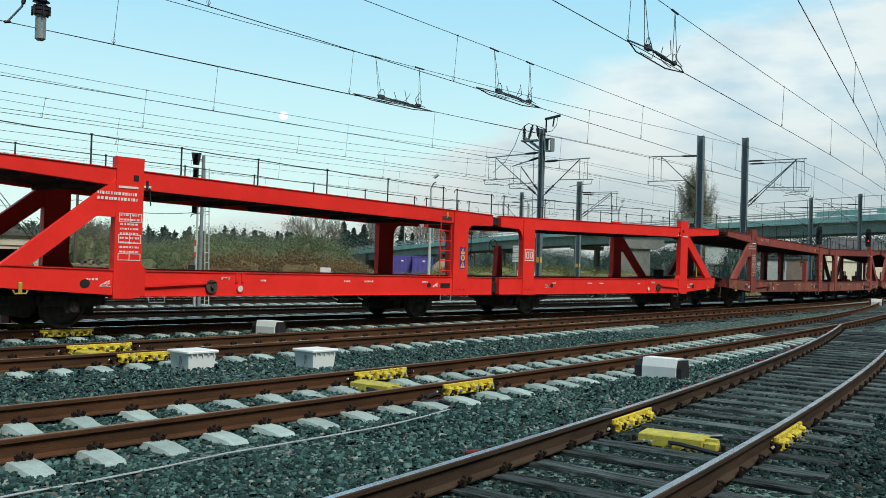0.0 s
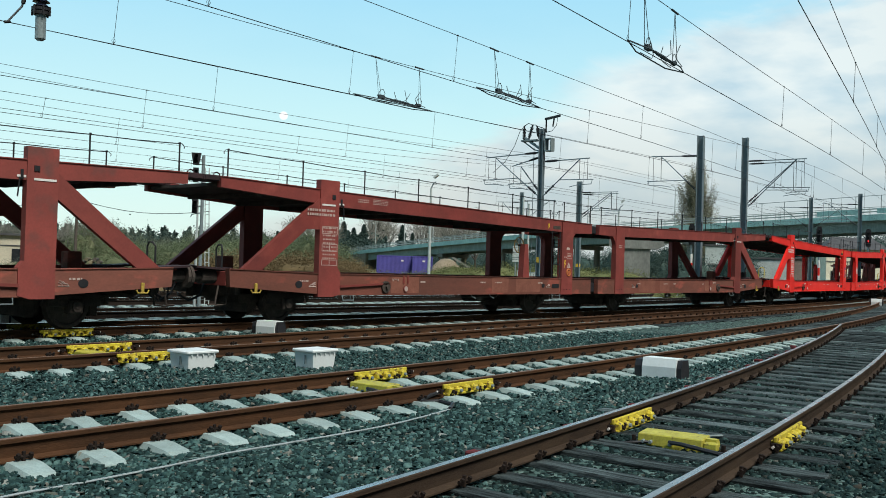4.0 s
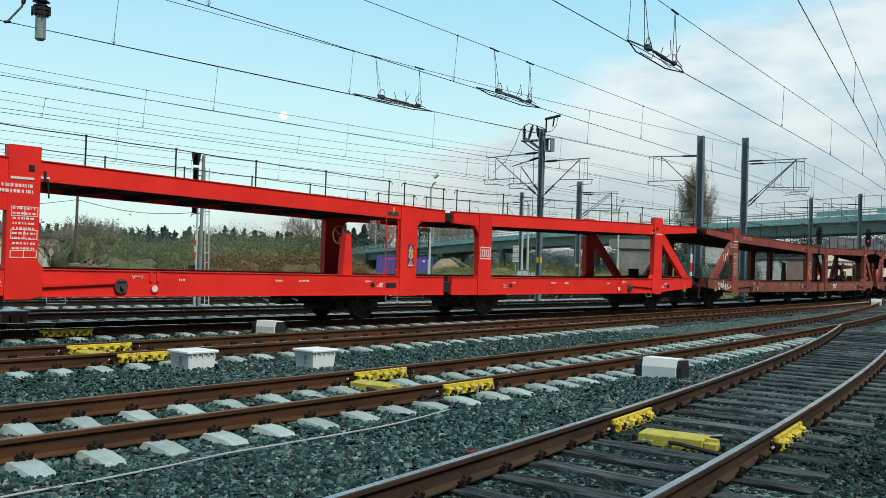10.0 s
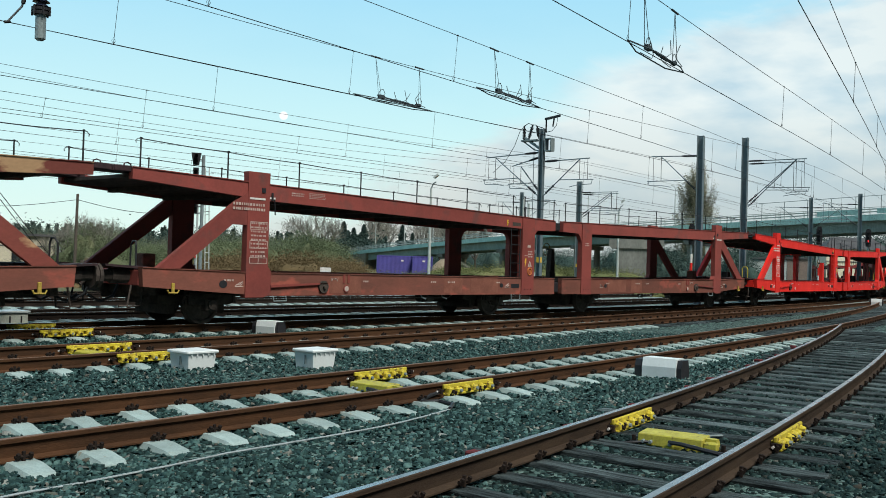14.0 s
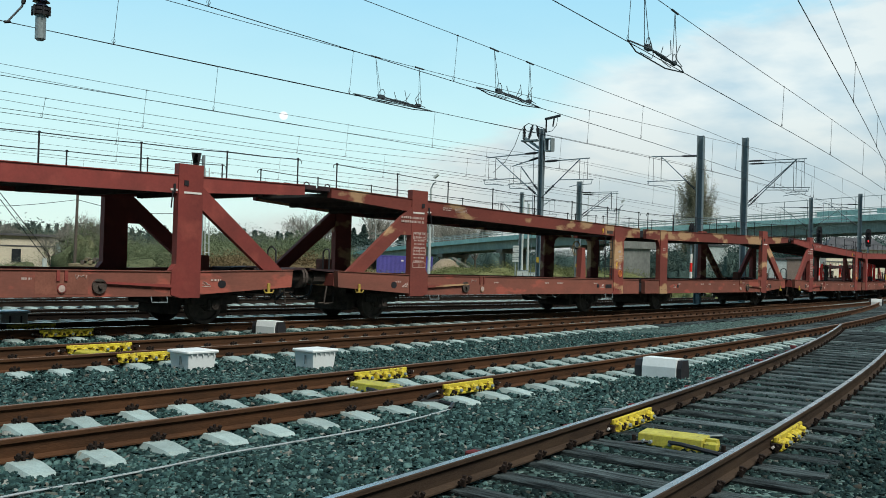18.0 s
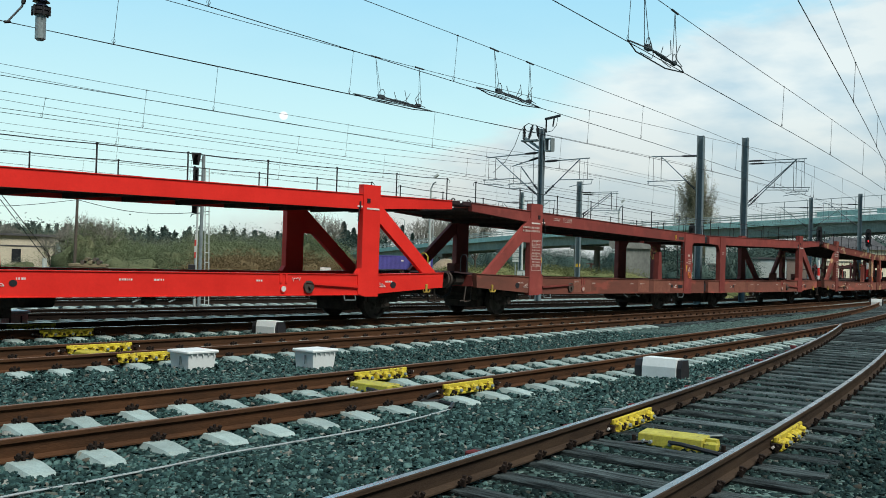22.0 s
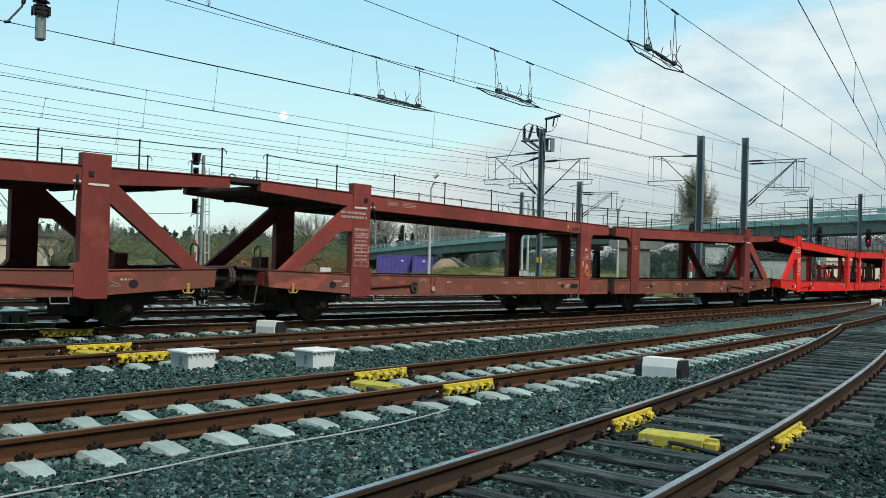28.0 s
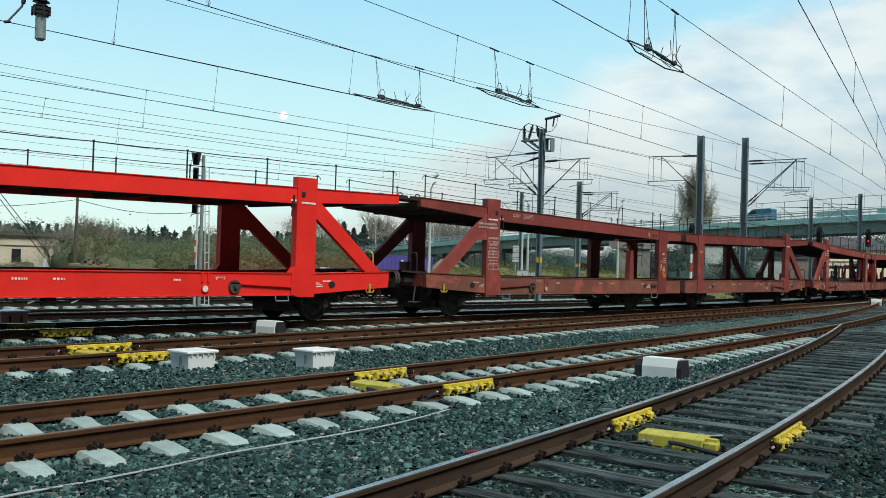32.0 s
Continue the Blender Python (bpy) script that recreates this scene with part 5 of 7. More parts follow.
FITTING = surface("weathered_fitting", (0.085, 0.11, 0.125), (0.04, 0.05, 0.06), 0.6, metal=0.2, scale=8, fine=40, bump=0.05)


def section_insulator(line, x, z, zm):
    h = math.degrees(math.atan2(line(x + 0.5) - line(x - 0.5), 1.0))
    root = thing("section_insulator", "skid-type section insulator hung in the contact wire", "insulator",
                 pose(x, line(x), z, 0, 0, h), group="section insulators")
    for s in (-1, 1):
        bm = BM()
        bend(bm, [(-1.5, 0.0, 0.03), (-0.7, s * 0.16, 0.0), (0.9, s * 0.16, -0.02), (1.55, 0.0, 0.0)], 0.014, 6)
        part("runner", bm, FITTING, root)
        bm = BM()
        bend(bm, [(-0.5, s * 0.15, 0.02), (0.1, s * 0.15, 0.02), (0.28, s * 0.18, 0.12), (0.18, s * 0.2, 0.36)], 0.009, 5)
        part("arcing_horn", bm, FITTING, root)
        bm = BM()
        bend(bm, [(1.1, s * 0.12, 0.03), (0.72, s * 0.15, 0.08), (0.62, s * 0.17, 0.18), (0.8, s * 0.18, 0.4)], 0.009, 5)
        part("arcing_horn", bm, FITTING, root)
        bm = BM()
        tube(bm, (-0.55, s * 0.05, 0.1), (-0.75, 0.0, zm - z), 0.007, 4)
        part("hanger", bm, WIRE, root)
        bm = BM()
        tube(bm, (1.0, s * 0.05, 0.1), (0.95, 0.0, zm - z), 0.007, 4)
        part("hanger", bm, WIRE, root)
    bm = BM()
    tube(bm, (-0.5, 0, 0.1), (1.0, 0, 0.05), 0.022, 8)
    for k in range(6):
        tube(bm, (0.0 + k * 0.1, 0, 0.085 - k * 0.004), (0.04 + k * 0.1, 0, 0.083 - k * 0.004), 0.036, 8)
    part("insulator_rod", bm, FITTING, root)
    for xx, w, h in ((-0.5, 0.1, 0.15), (0.95, 0.07, 0.12)):
        bm = BM()
        box(bm, xx - w, xx + w, -0.05, 0.05, 0.04, h, 0.015)
        tube(bm, (xx - w - 0.05, 0, h - 0.03), (xx + w + 0.05, 0, h - 0.04), 0.02, 6)
        part("end_fitting", bm, FITTING, root)
        bm = BM()
        bend(bm, [(xx - 0.1, 0, h), (xx - 0.04, 0, h + 0.12), (xx + 0.06, 0, h + 0.16), (xx + 0.14, 0, h + 0.06), (xx + 0.08, 0, h)], 0.008, 5)
        part("jumper_loop", bm, WIRE, root)
    for xx in (-0.75, 0.95):
        bm = BM()
        tube(bm, (xx - 0.18, 0, zm - z), (xx + 0.18, 0, zm - z - 0.01), 0.022, 8)
        part("messenger_clamp", bm, FITTING, root)


section_insulator(line_t, 18.3, 5.67, 6.78)
section_insulator(wire_a, 18.7, 5.53, 6.59)
section_insulator(wire_b, 16.65, 5.54, 6.67)


def h_mast(root, h, w=0.26):
    bm = BM()
    for s in (-1, 1):
        box(bm, -w / 2, w / 2, s * w / 2 - 0.012, s * w / 2 + 0.012, 0, h)
    box(bm, -0.01, 0.01, -w / 2, w / 2, 0, h)
    part("column", bm, MASTMAT, root, "grey-blue rolled steel column")
    bm = BM()
    box(bm, -0.4, 0.4, -0.4, 0.4, -0.3, 0.12, 0.03)
    part("footing", bm, CONCRETE, root)


def cantilever(root, side, reach, zt, zb, zc, wide=0.0, rise=0.05):
    """Top tube with insulator, inclined strut, registration arm and drop bracket, in the mast's y direction."""
    s = side
    arm = thing_part("cantilever", root)
    bm = BM()
    tube(bm, (wide, s * 0.13, zt - rise), (wide, s * (reach + 0.5), zt), 0.026, 7)
    part("top_tube", bm, MASTMAT, arm)
    bm = BM()
    slope = rise / (reach + 0.37)
    zi = lambda d: zt - rise + slope * (d - 0.13)
    for k in range(6):
        tube(bm, (wide, s * (0.3 + 0.09 * k), zi(0.3 + 0.09 * k)), (wide, s * (0.34 + 0.09 * k), zi(0.34 + 0.09 * k)), 0.055, 8)
    tube(bm, (wide, s * 0.2, zi(0.2)), (wide, s * 0.9, zi(0.9)), 0.04, 7)
    part("insulator", bm, BLACKMETAL, arm)
    bm = BM()
    tube(bm, (wide, s * 0.13, zb), (wide, s * reach, zt - 0.03), 0.026, 7)
    part("strut", bm, MASTMAT, arm)
    bm = BM()
    d = Vector((0, s * (reach - 0.13), zt - zb)).normalized()
    for k in range(6):
        a = Vector((wide, s * 0.13, zb)) + d * (0.2 + 0.09 * k)
        tube(bm, a, a + d * 0.04, 0.055, 8)
    part("insulator", bm, BLACKMETAL, arm)
    bm = BM()
    f = (zc + 0.35 - zb) / (zt - zb)
    y0 = s * (0.13 + (reach - 0.13) * max(0.15, f))
    tube(bm, (wide, y0, zc + 0.35), (wide, s * (reach + 0.7), zc + 0.32), 0.022, 6)
    bend(bm, [(wide, s * (reach + 0.65), zc + 0.32), (wide, s * (reach + 0.6), zc + 0.12), (wide, s * (reach - 0.1), zc + 0.1), (wide, s * (reach - 0.5), zc + 0.02)], 0.016, 6)
    part("registration_arm", bm, MASTMAT, arm)
    bm = BM()
    tube(bm, (wide, s * reach, zt - 0.03), (wide, s * reach, zc + 0.33), 0.013, 5)
    tube(bm, (wide, s * (reach + 0.4), zt - 0.03), (wide, s * (reach + 0.4), zc + 0.33), 0.01, 5)
    part("steady_wire", bm, WIRE, arm)


def mast(x, y, h, turn, arms, label, w=0.26):
    root = thing("catenary_mast", label, "catenary mast", pose(x, y, -0.238, 0, 0, turn), group="catenary masts")
    h_mast(root, h, w)
    for a in arms:
        cantilever(root, *a)
    return root


m1 = mast(35.3, 25.1, 7.9, 2, ((1, 2.55, 6.72, 4.85, 5.35, 0.0, -0.1), (-1, 2.0, 6.45, 4.85, 5.2), (1, 1.35, 6.3, 4.85, 5.15, 0.35, -0.4)), "steel catenary mast carrying a switch and double cantilevers", 0.2)


def mast_switch(root):
    for y0, z0, y1, z1 in ((1.12, 7.42, 1.12, 8.12), (0.86, 7.5, 0.66, 8.14), (0.3, 7.5, 0.42, 8.06)):
        bm = BM()
        p, q = Vector((0.2, y0, z0)), Vector((0.2, y1, z1))
        tube(bm, p, q, 0.045, 6)
        for j in range(7):
            c = p.lerp(q, 0.15 + 0.1 * j)
            tube(bm, c, c + (q - p) * 0.06, 0.078, 8)
        part("post_insulator", bm, BLACKMETAL, root)
    bm = BM()
    prism(bm, [(0.12, 0), (0.3, 0), (0.3, 0.1), (0.12, 0.1)], 0.0, 0.9)
    for v in bm.verts:
        v.co = Vector((v.co.x, 1.05 - v.co.y * 0.95, 7.5 - v.co.y * 0.62 + v.co.z))
    box(bm, 0.06, 0.34, 0.35, 1.2, 7.38, 7.45)
    bend(bm, [(0.2, 1.15, 7.4), (0.2, 0.55, 7.0), (0.2, 0.1, 6.85)], 0.03, 6)
    part("switch_frame", bm, GALV, root)
    bm = BM()
    for yy in (-0.52, -0.2):
        box(bm, -0.1, 0.2, yy - 0.025, yy + 0.025, 6.87, 7.42)
    for zz in (6.85, 7.4):
        box(bm, -0.1, 0.2, -0.54, -0.18, zz, zz + 0.045)
    part("drive_frame", bm, GALV, root)
    bm = BM()
    bend(bm, [(0.2, 1.12, 8.12), (0.2, 0.9, 8.22), (0.2, 0.66, 8.14), (0.2, 0.5, 8.12), (0.2, 0.42, 8.06), (0.1, 0.05, 7.95)], 0.018, 5)
    part("contact_blade", bm, FITTING, root)
    bm = BM()
    bend(bm, [(0.2, 1.12, 8.1), (0.1, 1.3, 7.85), (0, 1.5, 7.2), (0, 2.0, 6.5), (0, 2.7, 6.0)], 0.013, 5)
    part("jumper_cable", bm, WIRE, root)
    bm = BM()
    bend(bm, [(0, -0.8, 8.35), (0, -0.75, 8.0), (0, -0.5, 7.75), (0, -0.12, 7.72)], 0.013, 5)
    part("jumper_cable", bm, WIRE, root)
    bm = BM()
    prism(bm, [(-0.05, 0), (0.05, 0), (0.05, 0.1), (-0.05, 0.1)], -0.92, -0.15)
    for v in bm.verts:
        v.co.z += 8.24 - 0.14 * v.co.y
    part("surge_horn", bm, BLACKMETAL, root)
    bm = BM()
    tube(bm, (0, -0.2, 7.7), (0, -0.2, 8.3), 0.035, 8)
    tube(bm, (0, -0.55, 7.95), (0, -0.62, 8.34), 0.035, 8)
    part("arrester", bm, BLACKMETAL, root)
    bm = BM()
    tube(bm, (0.3, 0.62, 7.1), (0.3, 0.62, 0.2), 0.016, 6)
    part("operating_rod", bm, GALV, root)


mast_switch(m1)


def mast_band(root, z, w):
    bm = BM()
    box(bm, -w / 2 - 0.012, -w / 2 - 0.004, -w * 0.3, w * 0.3, z, z + 0.24)
    box(bm, -w * 0.3, w * 0.3, -w / 2 - 0.018, -w / 2 - 0.0125, z, z + 0.24)
    part("yellow_band", bm, SIGN_YELLOW, root, "yellow painted warning band")


mast_band(m1, 1.85, 0.2)
mast(42.46, 20.9, 8.15, 8, ((1, 1.95, 7.25, 5.5, 5.7),), "grey steel catenary mast with one cantilever arm", 0.28)
mast(48.4, 21.3, 8.8, 10, ((-1, 2.6, 7.6, 5.3, 5.8), (-1, 2.4, 7.5, 5.2, 5.7, 0.4)), "grey steel catenary mast with paired cantilever arms", 0.28)
m4 = mast(61.0, 39.8, 8.2, 14, ((-1, 2.5, 7.4, 5.6, 5.8), (-1, 2.4, 7.3, 5.5, 5.7, 0.4)), "distant steel catenary mast with cantilever arms", 0.32)
mast_band(m4, 1.75, 0.32)
mast(65.9, 48.8, 8.0, 12, ((-1, 2.6, 7.3, 5.5, 5.8), (1, 1.8, 7.2, 5.5, 5.8)), "distant catenary mast beyond the tracks", 0.26)
mast(81.4, 29.9, 8.2, 20, ((1, 2.4, 7.4, 5.6, 5.8), (-1, 2.4, 7.4, 5.6, 5.8)), "distant steel mast with arms both ways", 0.30)
mast(78.6, 25.0, 8.2, 20, ((1, 2.3, 7.4, 5.6, 5.8),), "distant steel mast near the overbridge", 0.28)


def hanging_insulator():
    """Insulator with a grey weight cylinder hung above the main line."""
    root = thing("hanging_insulator", "ribbed insulator with grey cylinder on overhead wires", "insulator", pose(8.58, 17.87, 5.5))
    bm = BM()
    tube(bm, (0, 0, -0.02), (0, 0, 0.5), 0.1, 14)
    tube(bm, (0, 0, -0.05), (0, 0, -0.02), 0.07, 12)
    part("cylinder", bm, GALV, root)
    bm = BM()
    tube(bm, (0, 0, 0.44), (0, 0, 0.5), 0.15, 14)
    tube(bm, (0, 0, 0.52), (0, 0, 0.57), 0.16, 14)
    part("collar", bm, BLACKMETAL, root)
    for k in range(6):
        a = k * math.pi / 3 + 0.3
        bm = BM()
        tube(bm, (0.165 * math.cos(a), 0.165 * math.sin(a), 0.42), (0.165 * math.cos(a), 0.165 * math.sin(a), 0.6), 0.018, 6)
        part("bolt", bm, BLACKMETAL, root)
    bm = BM()
    for k in range(8):
        r = 0.15 + 0.012 * k
        tube(bm, (0, 0, 0.6 + 0.085 * k), (0, 0, 0.635 + 0.085 * k), r, 14, r * 0.7)
    tube(bm, (0, 0, 0.55), (0, 0, 1.35), 0.09, 10)
    part("ribs", bm, INSULATOR, root)
    bm = BM()
    tube(bm, (0, 0, 1.3), (0, 0, 1.65), 0.03, 6)
    part("hanger", bm, WIRE, root)
    bm = BM()
    bend(bm, [(-0.32, 0, 0.95), (-0.33, 0, 0.68), (-0.37, 0, 0.52), (-0.64, 0, 0.17)], 0.02, 6)
    tube(bm, (-0.33, 0, 0.7), (-0.35, 0, 0.58), 0.04, 7)
    tube(bm, (-0.69, 0, 0.16), (-0.58, 0, 0.19), 0.03, 6)
    part("steady_arm", bm, WIRE, root)


INSULATOR = surface("blue_black_glaze", (0.035, 0.04, 0.075), (0.02, 0.022, 0.04), 0.3, scale=5, fine=30, bump=0.02)
hanging_insulator()


# ---- distance: places by compass bearing (degrees from the track's direction) and range ----
def spot(b, r):
    return r * math.cos(radians(b)), r * math.sin(radians(b))


CONCRETE_WALL = surface("weathered_concrete", (0.26, 0.265, 0.245), (0.165, 0.17, 0.16), 0.9, scale=0.5, fine=6, bump=0.2, streak=(1, 1, 0.4))
TURQUOISE = surface("turquoise_steel", (0.40, 0.62, 0.60), (0.29, 0.50, 0.49), 0.6, scale=0.4, fine=5, bump=0.05, streak=(1, 1, 0.4))
TEAL_DARK = surface("teal_girder", (0.25, 0.33, 0.325), (0.18, 0.25, 0.245), 0.65, scale=0.4, fine=5, bump=0.05, streak=(1, 1, 0.4))
ASPHALT = surface("asphalt", (0.06, 0.06, 0.06), (0.04, 0.04, 0.042), 0.9, scale=0.5, fine=8, bump=0.1)
CREAM = surface("cream_render", (0.62, 0.57, 0.44), (0.48, 0.44, 0.35), 0.9, scale=0.6, fine=9, bump=0.1)
ROOF = surface("dark_roofing", (0.10, 0.10, 0.105), (0.06, 0.06, 0.065), 0.8, scale=0.8, fine=10, bump=0.2)
VIOLET = surface("violet_container", (0.10, 0.09, 0.36), (0.075, 0.065, 0.25), 0.55, scale=0.6, fine=8, bump=0.1)
BRICKISH = surface("brown_boarding", (0.26, 0.20, 0.17), (0.18, 0.14, 0.12), 0.85, scale=0.6, fine=8, bump=0.15)
PALEWALL = surface("pale_panel", (0.50, 0.55, 0.54), (0.40, 0.44, 0.43), 0.7, scale=0.5, fine=6, bump=0.05)
WINDOW = surface("dark_pane", (0.03, 0.035, 0.04), (0.02, 0.022, 0.025), 0.15, scale=1, fine=5, bump=0)
STUCCO = surface("pale_stucco", (0.84, 0.79, 0.62), (0.72, 0.67, 0.52), 0.9, scale=0.6, fine=9, bump=0.1)
VANBLUE = surface("van_paint", (0.045, 0.19, 0.30), (0.04, 0.16, 0.25), 0.3, scale=1, fine=10, bump=0)
BARK = surface("grey_bark", (0.12, 0.10, 0.085), (0.07, 0.06, 0.05), 0.95, scale=3, fine=20, bump=0.3)
TWIG_BARK = surface("twig_bark", (0.27, 0.26, 0.225), (0.18, 0.175, 0.15), 0.95, scale=3, fine=20, bump=0.2)
PALE_BARK = surface("pale_bark", (0.33, 0.29, 0.24), (0.20, 0.175, 0.14), 0.95, scale=3, fine=20, bump=0.3)
LUMBER = surface("stacked_timber", (0.26, 0.225, 0.15), (0.13, 0.11, 0.07), 0.85, scale=2, fine=20, bump=0.3, vary=0.25)


def leaf_mat(name, a, b, c):
    m, nt, bsdf, N, L = node_mat(name)
    g = N("ShaderNodeNewGeometry")
    ramp = N("ShaderNodeValToRGB")
    e = ramp.color_ramp.elements
    e[0].position, e[0].color = 0.1, (*a, 1)
    e[1].position, e[1].color = 0.9, (*c, 1)
    e.new(0.5).color = (*b, 1)
    n = N("ShaderNodeTexNoise")
    co = N("ShaderNodeTexCoord")
    n.inputs["Scale"].default_value, n.inputs["Detail"].default_value = 0.25, 4
    L(co.outputs["Object"], n.inputs[0])
    mx = N("ShaderNodeMath")
    mx.operation = "MULTIPLY_ADD"
    mx.inputs[1].default_value = 0.34
    L(g.outputs["Random Per Island"], mx.inputs[0])
    sc = N("ShaderNodeMath")
    sc.operation = "MULTIPLY_ADD"
    sc.inputs[1].default_value, sc.inputs[2].default_value = 1.4, -0.37
    L(n.outputs["Fac"], sc.inputs[0])
    L(sc.outputs[0], mx.inputs[2])
    L(mx.outputs[0], ramp.inputs[0])
    L(ramp.outputs[0], bsdf.inputs["Base Color"])
    bsdf.inputs["Roughness"].default_value = 0.9
    bsdf.inputs["Specular IOR Level"].default_value = 0.05
    return m


BROWN_GRASS = leaf_mat("dry_grass", (0.095, 0.075, 0.042), (0.14, 0.105, 0.056), (0.19, 0.14, 0.078))
MIXED_GRASS = leaf_mat("mixed_grass", (0.085, 0.10, 0.042), (0.125, 0.14, 0.06), (0.18, 0.18, 0.085))
SHRUB = leaf_mat("shrub_leaves", (0.088, 0.115, 0.068), (0.135, 0.168, 0.095), (0.19, 0.215, 0.13))
TWIG = leaf_mat("twig_haze", (0.09, 0.11, 0.08), (0.13, 0.15, 0.11), (0.18, 0.19, 0.15))
# distance haze is mixed into this green: paler and bluer than bare needles
NEEDLE = leaf_mat("hazed_needles", (0.045, 0.075, 0.07), (0.065, 0.102, 0.092), (0.095, 0.13, 0.112))
# closed mound inside the shrubs, darker than their leaf blades
HEART = leaf_mat("shrub_core", (0.07, 0.085, 0.048), (0.10, 0.115, 0.065), (0.13, 0.14, 0.08))
POPLAR = leaf_mat("poplar_leaves", (0.13, 0.14, 0.095), (0.23, 0.23, 0.16), (0.38, 0.37, 0.28))


def cards(rng, P, size, up=0.5, aspect=2.2):
    """Small leaf blades at the points P: verts and faces."""
    n = len(P)
    a = rng.normal(size=(n, 3))
    a[:, 2] = np.abs(a[:, 2]) * up + a[:, 2] * (1 - up)
    a /= np.linalg.norm(a, axis=1, keepdims=True)
    b = np.cross(a, rng.normal(size=(n, 3)))
    b /= np.linalg.norm(b, axis=1, keepdims=True) + 1e-9
    s = (size * rng.uniform(0.6, 1.4, n))[:, None]
    q = np.stack([P, P + a * s * 0.5 + b * s / aspect * 0.5, P + a * s, P + a * s * 0.5 - b * s / aspect * 0.5], 1)
    return q.reshape(-1, 3), np.arange(n * 4).reshape(n, 4)


def lumps(a, e, x, y):
    """Uneven outline of a shrub by azimuth and height angle."""
    c = np.cos(e)
    return (0.86 + 0.08 * np.sin(3 * e + x) + 0.24 * c * np.sin(3 * a + x) * np.cos(2 * e + y) + 0.2 * c * np.sin(5 * a + 2 * x) * np.sin(4 * e + y)
            + 0.14 * c * np.sin(9 * a + y + 6 * e) + 0.1 * c * np.sin(15 * a + 3 * x) * np.sin(11 * e + 2 * y))


def thicket(name, label, category, spots, leaves, size, mat, seed, up=0.5, aspect=2.2, fuzz=0.12, heart=None):
    """A belt of shrubs, each an uneven mound clad in leaf blades; what nobody could count."""
    rng = np.random.default_rng(seed)
    P, hv, hf, b = [], [], [], 0
    na, ne = 22, 8
    A, Eg = np.meshgrid(np.arange(na) * 2 * np.pi / na, np.linspace(0, np.pi / 2, ne))
    quad = [(i * na + j, i * na + (j + 1) % na, (i + 1) * na + (j + 1) % na, (i + 1) * na + j) for i in range(ne - 1) for j in range(na)]
    for x, y, w, h in spots:
        n = int(leaves * w * h)
        a, e = rng.uniform(0, 2 * np.pi, n), np.arcsin(rng.uniform(0.0, 1.0, n))
        r = lumps(a, e, x, y) * (1 + rng.normal(0.0, fuzz, n).clip(-0.4, 0.9 * fuzz))
        P.append(np.stack([x + np.cos(a) * np.cos(e) * r * w / 2, y + np.sin(a) * np.cos(e) * r * w / 2, -0.3 + np.sin(e) * r * h], -1))
        # inner mound at 0.8 of the outline, in the core colour
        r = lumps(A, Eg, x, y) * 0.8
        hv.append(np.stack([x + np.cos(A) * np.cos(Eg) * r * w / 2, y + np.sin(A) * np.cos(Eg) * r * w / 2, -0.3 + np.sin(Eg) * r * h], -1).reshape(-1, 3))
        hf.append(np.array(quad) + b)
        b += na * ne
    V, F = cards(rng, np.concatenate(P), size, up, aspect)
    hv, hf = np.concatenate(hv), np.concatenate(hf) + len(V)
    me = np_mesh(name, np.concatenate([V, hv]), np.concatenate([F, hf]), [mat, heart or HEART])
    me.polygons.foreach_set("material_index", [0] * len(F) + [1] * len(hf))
    return tagged(new(name, me), label, category, kind="stuff")


def belt(b0, b1, r0, r1, n, w, h, seed):
    rnd = random.Random(seed)
    out = []
    for i in range(n):
        x, y = spot(b0 + (b1 - b0) * (i + rnd.random()) / n, rnd.uniform(r0, r1))
        out.append((x, y, w * rnd.uniform(0.7, 1.4), h * rnd.uniform(0.55, 1.2)))
    return out


thicket("dry_grass_bank", "tall brown dry grass and brambles along the tracks", "grass",
        belt(55.0, 49.5, 56, 64, 46, 3.2, 1.7, 1) + belt(49.5, 46.2, 56, 66, 24, 3.2, 1.5, 13), 620, 0.13, BROWN_GRASS, 1, 0.9, 3.5, 0.25, BROWN_GRASS)
thicket("dry_grass_strip", "low brown grass beside the outer rails", "grass", belt(67, 55, 48, 56, 60, 3.2, 0.7, 11), 700, 0.11, BROWN_GRASS, 21, 0.9, 4, 0.25, BROWN_GRASS)
thicket("dry_grass_verge", "low brown grass verge beside outer rails", "grass", belt(46, 24, 58, 85, 80, 4.0, 0.85, 2), 300, 0.13, MIXED_GRASS, 2, 0.9, 4, 0.25, MIXED_GRASS)
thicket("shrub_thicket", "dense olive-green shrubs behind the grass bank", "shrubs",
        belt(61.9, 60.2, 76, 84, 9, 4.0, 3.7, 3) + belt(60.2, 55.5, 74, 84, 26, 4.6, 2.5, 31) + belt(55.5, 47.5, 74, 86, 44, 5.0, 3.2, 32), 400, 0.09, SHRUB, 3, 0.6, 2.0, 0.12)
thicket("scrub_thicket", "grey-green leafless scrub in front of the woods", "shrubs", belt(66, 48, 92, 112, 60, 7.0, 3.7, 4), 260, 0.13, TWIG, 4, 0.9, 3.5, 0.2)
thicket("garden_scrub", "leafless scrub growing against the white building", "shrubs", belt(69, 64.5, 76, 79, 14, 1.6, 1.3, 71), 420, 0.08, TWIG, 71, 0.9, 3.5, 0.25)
thicket("bramble_thicket", "dark bushes under the road bridge", "shrubs", belt(29.5, 26.2, 118, 128, 8, 5.0, 3.6, 5) + belt(24.6, 23.4, 114, 117, 4, 3.2, 4.2, 51), 300, 0.14, NEEDLE, 5, 0.5, 2.2, 0.2, NEEDLE)
